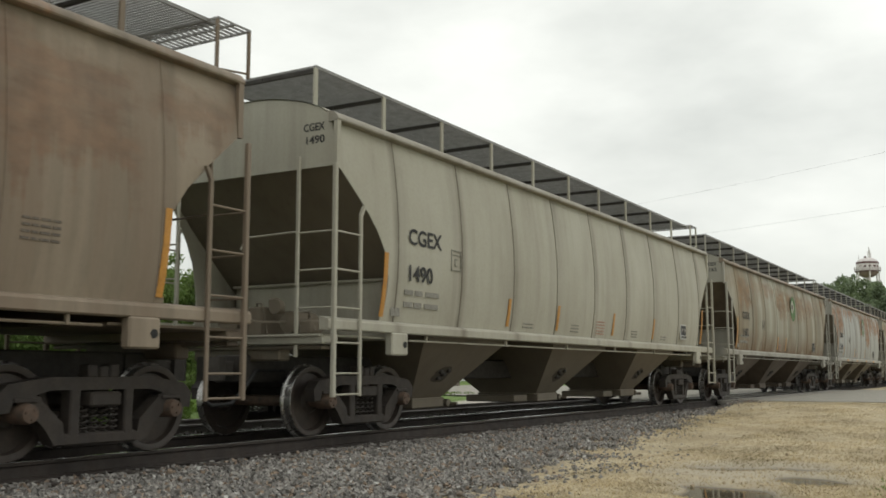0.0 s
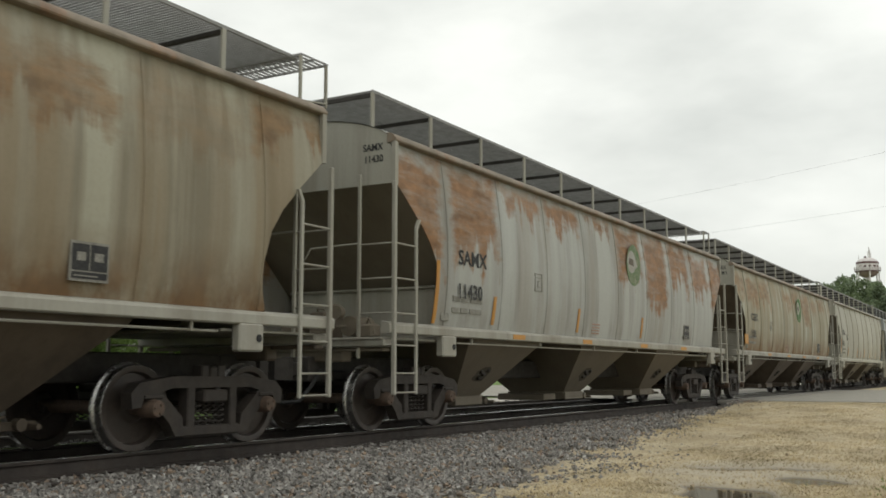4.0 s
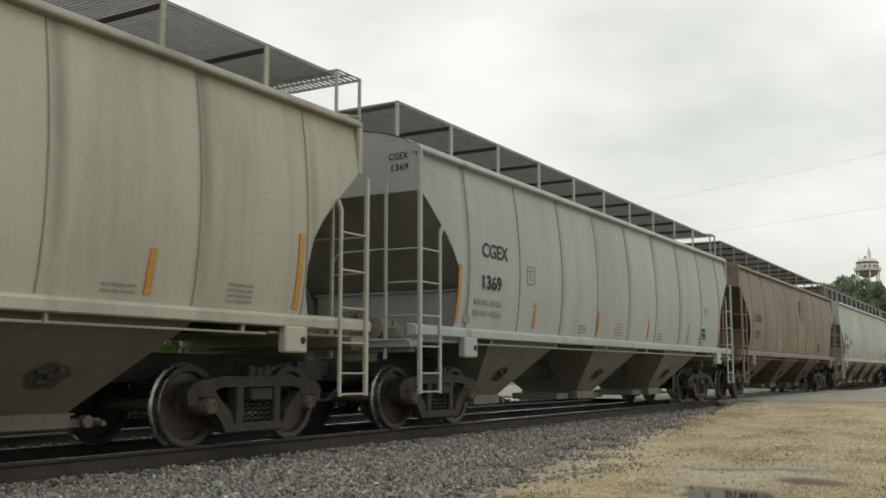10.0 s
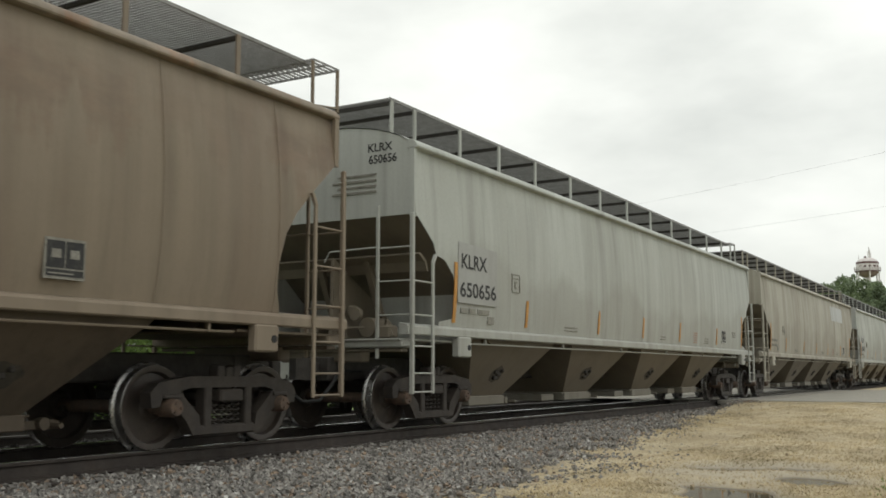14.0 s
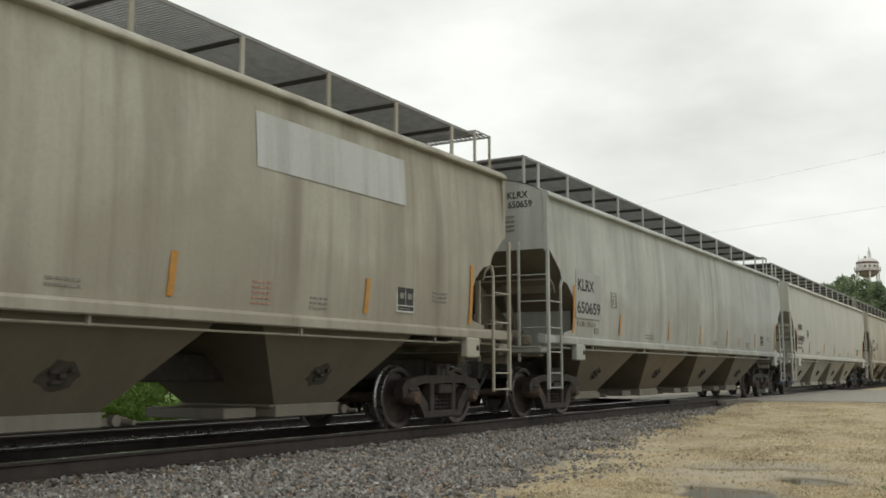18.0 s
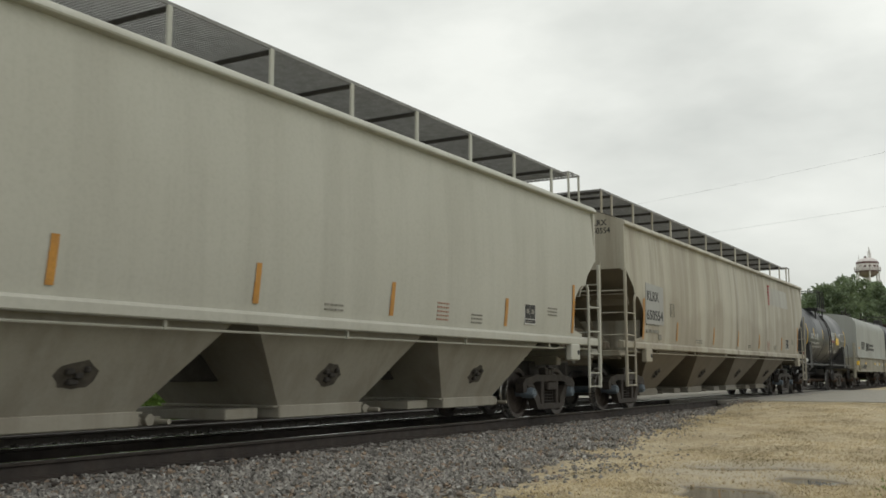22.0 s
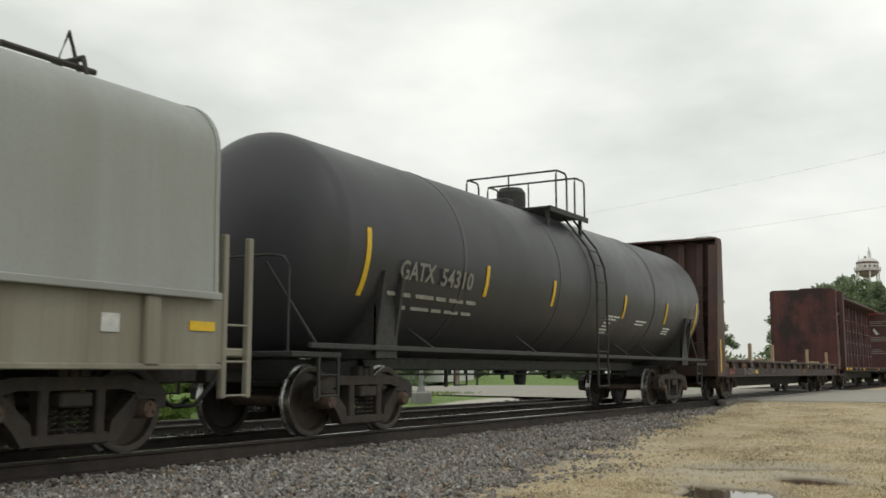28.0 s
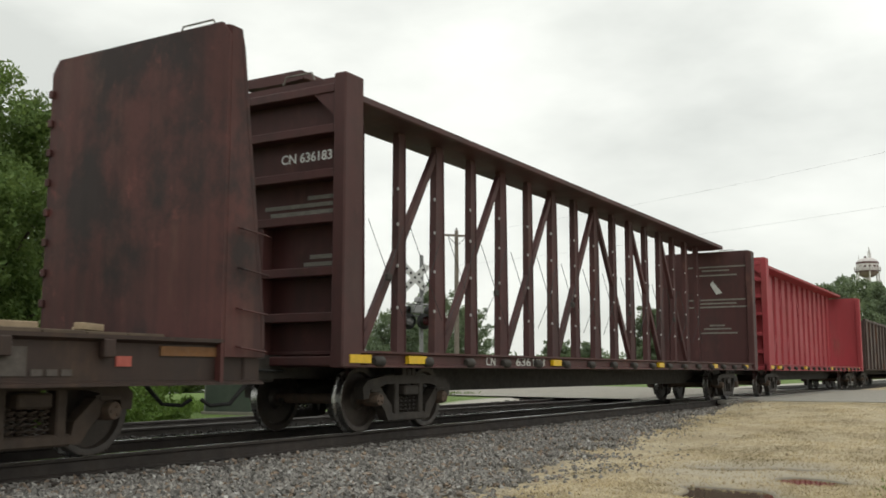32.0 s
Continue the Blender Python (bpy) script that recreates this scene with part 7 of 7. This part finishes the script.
# ---- bulkhead flat car ----
P["oxide"] = car_paint("oxide_red_brown_paint", (.105, .030, .026), dirt=(.015, .011, .011), rust=(.09, .04, .032), grime=.8, rusty=.1, blot=.85, seed=41, streak=.5, light=(.16, .075, .06))
P["oxide_dusty"] = car_paint("dusty_brown_bulkhead_paint", (.095, .045, .036), dirt=(.050, .036, .030), rust=(.09, .05, .036), grime=.7, rusty=.2, blot=.5, seed=46, streak=.5, light=(.12, .075, .06))
M["word_dim"] = plain("worn_dim_lettering", (.105, .09, .08), (.075, .062, .055), 9, .75)
P["oxide_deck"] = car_paint("dark_brown_deck_paint", (.048, .026, .020), dirt=(.026, .0185, .016), rust=(.075, .038, .024), grime=.6, rusty=.4, blot=.5, seed=42, streak=.5, light=(.07, .052, .042))
P["oxide_beam"] = car_paint("maroon_beam_paint", (.086, .029, .028), dirt=(.045, .030, .028), rust=(.12, .05, .04), grime=.5, rusty=.1, blot=.4, seed=43, streak=.3, light=(.14, .06, .055))
P["red"] = car_paint("bright_red_paint", (.37, .047, .06), dirt=(.20, .05, .05), rust=(.2, .06, .05), grime=.4, rusty=.1, seed=44, streak=.3, light=(.42, .08, .08))
P["dark_brown"] = car_paint("dark_brown_paint", (.07, .045, .04), dirt=(.05, .04, .036), grime=.5, rusty=.2, seed=45, streak=.4, light=(.09, .06, .05))


def bulkhead(parent, x, facing, paint, wb=.86, wt=.40, zg=.72):
    """A tall steel bulkhead; its braced back looks away from the load."""
    f = facing
    zt, zb = 4.78, .72
    w = 1.50
    b = part("bulkhead", MB().prism([(-w, zb), (w, zb), (w, zt - .16), (w - .12, zt), (-w + .12, zt), (-w, zt - .16)], "x", *sorted((x, x - f * .05))), paint, parent, "tall oxide-red steel bulkhead")
    for s in (-1, 1):
        pts = [(x, zg), (x + f * wb, zg), (x + f * (wb - .02), 1.4), (x + f * (wt + .05), zt - .25), (x + f * wt, zt - .05), (x, zt - .05)]
        part("gusset", MB().prism(pts, "y", *sorted((s * 1.44, s * 1.504))), paint, b)
        edge = [(x + f * wb, zg), (x + f * (wb - .02), 1.4), (x + f * (wt + .05), zt - .25), (x + f * wt, zt - .25), (x + f * (wb - .07), 1.4), (x + f * (wb - .05), zg)]
        part("edge_flange", MB().prism(edge, "y", *sorted((s * 1.24, s * 1.507))), paint, b)
        for k in range(9):
            z = 1.3 + .38 * k
            if s < 0:
                continue
            part("strap_cleat", MB().cbox(*sorted((x - f * .05, x - f * .09)), *sorted((s * 1.44, s * 1.52)), z - .05, z + .05, .01), paint, b)
    for y in (-.9, -.35, .35, .9):
        pts = [(x, zb), (x + f * (wb - .36), zb), (x + f * (wb - .40), 1.5), (x + f * .14, zt - .15), (x, zt - .08)]
        part("rib", MB().prism(pts, "y", y - .03, y + .03), paint, b)
        pts = [(x + f * (wb - .36), zb), (x + f * (wb - .40), 1.5), (x + f * .14, zt - .15), (x + f * .10, zt - .15), (x + f * (wb - .44), 1.5), (x + f * (wb - .40), zb)]
        part("rib_flange", MB().prism(pts, "y", y - .09, y + .09), paint, b)
    part("top_beam", MB().cbox(*sorted((x, x + f * (wt + .02))), -1.45, 1.45, zt - .08, zt - .02, .01), paint, b)
    for k in range(6):
        z = 1.25 + .42 * k
        part("ladder_rung", MB().tube([(x + f * (wb - .20 - .05 * k), -1.25, z), (x + f * (wb - .20 - .05 * k), -.72, z)], .016, 5), paint, b)
    if zg > .8:
        for z in (1.08, 1.50, 1.95, 2.40):
            part("side_grab", MB().tube([(x + f * .18, -1.505, z + .04), (x + f * .19, -1.57, z + .02), (x + f * .62, -1.57, z - .02), (x + f * .63, -1.505, z)], .012, 5), paint, b, smooth=40)
    part("cross_rail", MB().tube([(x + f * .48, -1.2, 3.02), (x + f * .42, .2, 3.06)], .016, 5), paint, b)
    part("top_grab", MB().tube([(x - f * .02, -1.25, zt), (x - f * .02, -1.22, zt + .06), (x - f * .02, -.75, zt + .06), (x - f * .02, -.72, zt)], .012, 5), M["letter_faint"], b)
    return b


def bulkhead_flat(u, wheels):
    L = 20.9
    car = thing("bulkhead_flat_car", "dark brown empty bulkhead flat car with timber stakes", "freight car", "cars of the passing train", pose(u, 0, 0))
    pd = P["oxide_deck"]
    bulkhead(car, .05, -1, P["oxide_dusty"])
    bulkhead(car, L - .45, 1, P["oxide"], .66, .16, 1.0)
    for s in (-1, 1):
        part("side_sill", MB().prism([(s * 1.36, .70), (s * 1.50, .70), (s * 1.50, .73), (s * 1.42, .75), (s * 1.42, 1.12), (s * 1.50, 1.15), (s * 1.50, 1.19), (s * 1.36, 1.19)], "x", .05, L + .21), pd, car, "dark brown channel side sill")
        for k in range(17):
            x = .90 + 1.125 * k
            part("stake_pocket", MB().cbox(x - .07, x + .07, *sorted((s * 1.43, s * 1.52)), .97, 1.15, .012), pd, car)
    for k in range(40):
        x = .1 + .49 * k
        part("deck_board", MB().cbox(x, x + .475, -1.40, 1.40, 1.185, 1.225 + .006 * math.sin(k * 5.1), .008), P["deck_wood"], car)
    mb = MB().prism([(2.9, .72), (3.7, .36), (L - 4.6, .36), (L - 3.6, .72)], "y", -.36, .36)
    part("fish_belly_sill", mb, M["steel_dark"], car)
    part("center_sill", MB().cbox(-.8, L, -.25, .25, .70, 1.15, .02), M["steel_dark"], car)
    for x in (-.8, L - .05):
        part("end_sill", MB().cbox(x - .02, x + .10, -1.45, 1.45, .72, 1.20, .02), pd, car)
    for x, y, h, lean in ((3.35, -1.44, .50, 0), (6.6, -1.44, .52, 0), (4.3, 1.4, .30, 0), (1.5, 1.4, .36, 0), (13.0, -1.44, .50, 2), (17.55, -1.44, .46, -3), (8.6, 1.4, .30, 0)):
        part("timber_stake", MB().cbox(-.06, .06, -.05, .05, 0, h + .25, .008), M["wood"], car, "raw timber stake", m=pose(x, y, 1.0, 0, lean, 0))
    for x, y, l in ((2.4, .3, 1.9), (10.8, .2, 1.6), (17.6, -.9, .9)):
        part("loose_timber", MB().cbox(x, x + l, y - .08, y + .08, 1.232, 1.31, .008), M["wood"], car, "loose timber bearer")
    # marks
    lettering("CN", 2.49, .77, .20, car, M["letter_faint"], -1.434, width=.34)
    lettering("622546", 2.96, .77, .20, car, M["letter_faint"], -1.434, width=.98)
    part("reflective_plate", MB().box(4.05, 4.40, -1.435, -1.42, .80, .91), M["yellow"], car, "yellow reflective plate")
    for x, w in ((4.81, 1.14), (6.41, .98)):
        for q in range(int(w / .14)):
            part("word_bar", MB().box(x + .14 * q, x + .14 * q + .09, -1.432, -1.42, .77, .95), M["word_dim"], car, "worn word bar")
    for x, w in ((.10, .55), (2.25, .55), (5.2, .55), (7.7, .55), (12.1, .55), (14.4, .55), (19.6, .80)):
        part("amber_plate", MB().box(x, x + w, -1.44, -1.42, 1.0, 1.10), M["amber_dim"], car, "dulled amber reflective plate")
    for x, z, w, h in ((6.1, .80, .34, .30), (13.9, .80, .36, .30), (16.6, .78, .36, .34)):
        for a_, b_, c_, d_ in ((0, w, 0, .025), (0, w, h - .025, h), (0, .025, 0, h), (w - .025, w, 0, h)):
            part("stencil_frame", MB().box(x + a_, x + b_, -1.432, -1.42, z + c_, z + d_), M["word_dim"], car, "faded stencil outline")
    for x in (8.9, 9.6, 14.8, 15.3, 18.1):
        for q in range(3):
            part("data_line", MB().box(x + .16 * q, x + .16 * q + .12, -1.432, -1.42, .80, .86), M["word_dim"], car)
    part("yellow_scrawl", MB().prism([(8.35, .93), (8.41, .91), (8.52, .97), (8.44, .99), (8.50, 1.08), (8.40, 1.03), (8.36, 1.10), (8.37, .98)], "y", -1.432, -1.42), M["scrawl_dim"], car, "worn yellow scrawl")
    part("red_patch", MB().box(12.1, 12.6, -1.431, -1.42, .80, 1.02), M["amber_dim"], car, "faded rusty patch")
    for x, y, l, a_ in ((1.2, -1.15, .5, 20), (5.5, -1.2, .35, -15), (7.7, -1.1, .6, 8), (11.5, -1.2, .4, 30), (15.6, -1.15, .5, -10), (18.9, -1.2, .45, 25), (19.3, -.6, .3, 70)):
        part("loose_timber", MB().cbox(-l / 2, l / 2, -.05, .05, 0, .07, .008), M["wood"], car, "short timber offcut", m=pose(x, y, 1.234, 0, 0, a_))
    part("strip_tall", MB().box(-.47, -.37, -1.512, -1.50, .83, 1.78), M["yellow"], car, "tall yellow reflective strip")
    part("red_blot", MB().prism([(.75, .78), (1.0, .76), (1.2, .80), (1.42, .77), (1.40, .90), (1.1, .86), (.9, .92), (.76, .90)], "y", -1.431, -1.42), M["red_data"], car, "faded red paint blot")
    part("red_tag", MB().box(19.04, 19.23, -1.435, -1.42, .89, .99), M["red_tag"], car, "bright red tag")
    part("stencil_plate", MB().box(17.72, 18.05, -1.433, -1.42, .80, 1.06), M["word_dim"], car, "worn grey stencil plate")
    part("red_tag", MB().box(1.30, 1.42, -1.435, -1.42, .92, 1.0), M["red_tag"], car, "faded red tag")
    for x in (1.72, L - 2.5):
        bogie(car, x, wheels, M["cap_rust"], M["truck_brown"])
    ends_gear(car, L - .6, .5)
    return car


P["deck_wood"] = plain("worn_deck_boards", (.13, .095, .065), (.08, .06, .045), 3, .9, bump=.4)
M["scrawl_dim"] = plain("dulled_yellow_scrawl", (.22, .18, .05), (.14, .11, .04), 9, .7)
M["amber_dim"] = plain("dulled_amber_plate", (.20, .09, .03), (.13, .065, .03), 6, .7)
M["red_tag"] = plain("faded_red_tag", (.50, .12, .09), (.38, .09, .07), 6, .6)
ws = []
car16 = bulkhead_flat(296.46, ws)
WHEELS.append((car16, 296.46, ws))


# ---- centre-beam flat cars ----
def centre_beam(u, wheels, paint, end_paint, label, closed=False, marks=True):
    L = 22.8
    car = thing("centre_beam_car", label, "freight car", "cars of the passing train", pose(u, 0, 0))
    zt, w = 4.83, 1.49
    for e, x, f in ((0, 0.0, 1), (1, L, -1)):
        # bulkhead: face plate towards the load, deep flanged posts, cross ribs on the outside
        b = part("bulkhead", MB().prism([(-w, .9), (w, .9), (w, zt - .12), (w - .10, zt), (-w + .10, zt), (-w, zt - .12)], "x", *sorted((x + f * .26, x + f * .30))), end_paint, car, "steel end bulkhead")
        for s in (-1, 1):
            part("corner_post", MB().cbox(*sorted((x, x + f * .42)), *sorted((s * 1.30, s * 1.50)), .89, zt - .04, .02), end_paint, b)
        for z in (.98, 1.55, 2.15, 2.85, 3.45, 4.05, 4.60):
            part("cross_rib", MB().cbox(*sorted((x + f * .02, x + f * .26)), -1.30, 1.30, z - .06, z + .06, .01), end_paint, b)
        part("middle_rib", MB().cbox(*sorted((x + f * .04, x + f * .26)), -.10, .10, .98, 2.85, .01), end_paint, b)
        for s in (-1, 1):
            part("corner_gusset", MB().prism([(s * 1.30, 4.54), (s * .95, 4.54), (s * 1.30, 4.20)], "x", *sorted((x + f * .04, x + f * .08))), end_paint, b)
        part("top_grab", MB().tube([(x + f * .1, -.9, zt - .05), (x + f * .1, -.85, zt + .06), (x + f * .1, -.4, zt + .06), (x + f * .1, -.35, zt - .05)], .013, 5), M["letter_faint"], b)
    # deck
    for s in (-1, 1):
        part("side_sill", MB().prism([(s * 1.30, .90), (s * 1.46, .90), (s * 1.46, .93), (s * 1.40, .95), (s * 1.40, 1.07), (s * 1.46, 1.09), (s * 1.46, 1.12), (s * 1.30, 1.12)], "x", 0, L), paint, car, "channel side sill")
        for k in range(17):
            x = .9 + 1.27 * k
            part("winch", MB().lathe([(-.12, .05), (-.08, .075), (.08, .075), (.12, .05)], (x, s * 1.44, .98), "x", 10), M["steel_dark"], car, smooth=40)
    part("deck", MB().cbox(.2, L - .2, -1.38, 1.38, 1.06, 1.11, .01), paint, car)
    part("center_sill", MB().prism([(-.4, 1.06), (-.4, .75), (3.0, .75), (4.2, .52), (L - 4.2, .52), (L - 3.0, .75), (L + .4, .75), (L + .4, 1.06)], "y", -.28, .28), M["steel_dark"], car)
    # top chord
    part("top_chord", MB().prism([(-.56, 4.92), (-.54, 4.90), (-.18, 4.88), (.18, 4.88), (.54, 4.90), (.56, 4.92), (.56, 5.01), (.52, 5.03), (-.52, 5.03), (-.56, 5.01)], "x", .28, L - .28), paint, car, "wide steel top chord")
    n = 17
    for k in range(-1, n):
        x = 1.08 + 1.26 * k
        wide = k % 2 == 1
        if wide and k + 2 < n:
            up = (x + .1, x + 2.52 - .1) if k < n // 2 else (x + 2.52 - .1, x + .1)
            lo_ = (1.15, 4.75) if up[0] > .5 else (1.6, 4.75)
            part("diagonal", MB().prism([(max(.45, up[0] - .09), lo_[0]), (max(.60, up[0] + .09), lo_[0]), (up[1] + .07, 4.75), (up[1] - .07, 4.75)], "y", -.05, .05), paint, car, "steel diagonal brace")
        if k < 0:
            continue
        a0, a1 = (.20, .13) if wide else (.14, .105)
        if closed:
            a0, a1 = .45, .36
        pts = [(x - a0, 1.10), (x + a0, 1.10), (x + a1, 4.89), (x - a1, 4.89)]
        part("post", MB().prism(pts, "y", -.05, .05), paint, car)
        for s in (-1, 1):
            part("post_flange", MB().prism([(x - a0 - .0, 1.10), (x - a0 + .02, 1.10), (x - a1 + .02, 4.79), (x - a1, 4.79)] if s < 0 else [(x + a0 - .02, 1.10), (x + a0, 1.10), (x + a1, 4.79), (x + a1 - .02, 4.79)], "y", -.065, .065), paint, car)
        if not closed:
            for z in (1.9, 2.6, 3.3, 3.9):
                part("anchor_stud", MB().cbox(x - a0 - .02, x - a0 + .01, -.085, -.055, z - .025, z + .025, .004), M["letter_white"], car)
    # hanging straps
    if not closed:
        for k in range(16):
            x = 1.08 + 1.26 * k
            for z0, z1 in ((3.25, 1.75), (1.75, 3.25)):
                part("lading_cable", MB().tube([(x + .12, -.16, z0), (x + .64, -.20, (z0 + z1) / 2 - .10), (x + 1.15, -.16, z1)], .007, 4), M["tank_bar"], car)
            if k % 3 == 1:
                part("strap_hook", MB().cbox(x + .55, x + .72, -.24, -.18, 2.3, 2.42, .02), M["steel_dark"], car)
    for x in (.15, 1.62, 6.6, 12.75, 17.6, 21.2):
        part("reflective_plate", MB().box(x, x + (.48 if x < 5 else .36), -1.512 if x < 1 else -1.476, -1.41, .955, 1.065), M["yellow"], car, "yellow reflective plate")
    if marks:
        lettering("CN", 4.05, .94, .16, car, M["letter_white"], -1.410, width=.34)
        lettering("636183", 5.15, .94, .16, car, M["letter_white"], -1.410, width=1.2)
        lettering("CN 636183", -.42, 3.63, .13, car, M["letter_white"], .008, width=.86, end=True)
        for r_, (z, wd) in enumerate(((3.16, .55), (3.06, 1.3), (2.96, 1.2), (2.86, 1.1), (2.35, .5), (2.25, .6))):
            part("data_line", MB().box(.25, .256, -1.25, -1.25 + wd, z, z + .055), M["letter_faint"], car, "faded data lines")
        # warning text block on the far bulkhead, seen through the frame
        for z, wd in ((4.30, 2.0), (4.18, .9), (4.02, 1.4), (3.2, 1.9), (3.08, 1.3), (2.96, 2.0), (2.35, .5), (2.24, .9), (2.10, 1.3)):
            part("warning_line", MB().box(L - .312, L - .302, -.3 - wd / 2, -.3 + wd / 2, z, z + .05), M["letter_faint"], car, "faded warning line")
        part("warning_mark", MB().prism([(-.5, 3.45), (-.3, 3.40), (-.1, 3.75), (-.2, 3.85)], "x", L - .312, L - .302), M["letter_white"], car)
    for x in (2.25, L - 2.25):
        bogie(car, x, wheels, M["cap_rust"])
    ends_gear(car, L, .25)
    return car


ws = []
car17 = centre_beam(319.07, ws, P["oxide_beam"], P["oxide_beam"], "empty maroon centre-beam flat car with diagonal braces")
WHEELS.append((car17, 319.07, ws))
ws = []
car18 = centre_beam(343.62, ws, P["red"], P["red"], "bright red centre-beam flat car with broad posts", closed=True, marks=False)
WHEELS.append((car18, 343.62, ws))


def gondola(u, wheels):
    L = 20.0
    car = thing("gondola_car", "dark brown high-sided gondola car", "freight car", "cars of the passing train", pose(u, 0, 0))
    pd = P["dark_brown"]
    for s in (-1, 1):
        part("side_wall", MB().cbox(0, L, *sorted((s * 1.40, s * 1.46)), 1.0, 3.7, .01), pd, car)
        part("top_rail", MB().cbox(0, L, *sorted((s * 1.38, s * 1.54)), 3.66, 3.80, .02), pd, car)
        for k in range(14):
            x = .1 + (L - .3) * k / 13
            part("side_rib", MB().cbox(x, x + .12, *sorted((s * 1.45, s * 1.55)), 1.0, 3.68, .015), pd, car)
    for x in (0, L - .06):
        part("end_wall", MB().cbox(x, x + .06, -1.40, 1.40, 1.0, 3.7, .01), pd, car)
    part("floor_plate", MB().cbox(0, L, -1.42, 1.42, .95, 1.05, .01), pd, car)
    part("center_sill", MB().cbox(-.2, L + .2, -.25, .25, .70, 1.0, .02), M["steel_dark"], car)
    for x in (1.7, L - 1.7):
        bogie(car, x, wheels, M["cap_rust"])
    ends_gear(car, L)
    return car


ws = []
car19 = gondola(367.92, ws)
WHEELS.append((car19, 367.92, ws))


# ---- motion of the train along the track ----
SPEED_T = [2.0 * i for i in range(17)]
SPEED_V = [9.059, 9.095, 9.163, 9.196, 9.25, 9.362, 9.455, 9.602, 9.716, 9.794, 9.835, 9.836, 9.856, 10.027, 10.233, 10.349, 10.327]


def run(t):
    """Metres that the train has gone after t seconds, at a speed that changes evenly between the keys."""
    s = 0.0
    for (a, b, va, vb) in zip(SPEED_T, SPEED_T[1:], SPEED_V, SPEED_V[1:]):
        if t <= a:
            break
        e = min(t, b)
        ve = va + (vb - va) * (e - a) / (b - a)
        s += (va + ve) / 2 * (e - a)
    return s


def motions():
    for car, u, wheelsets in WHEELS:
        walk(car, [(float(t), pose(u - run(t), 0, 0)) for t in range(33)])
        for ax, x in wheelsets:
            # the wheels turn all the time that they roll past; step by less than a quarter turn
            rows, t = [], 0.0
            near = [q / 15 for q in range(481) if 1.0 < u + x - run(q / 15) < 75]
            times = sorted(set([0.0, 32.0] + near))
            for t in times:
                rows.append((t, pose(x, 0, WHEEL_R, 0, -math.degrees((run(t) - run(times[1] if near else 0)) / WHEEL_R) % 360 if t in near else 0, 0)))
            walk(ax, rows)


motions()
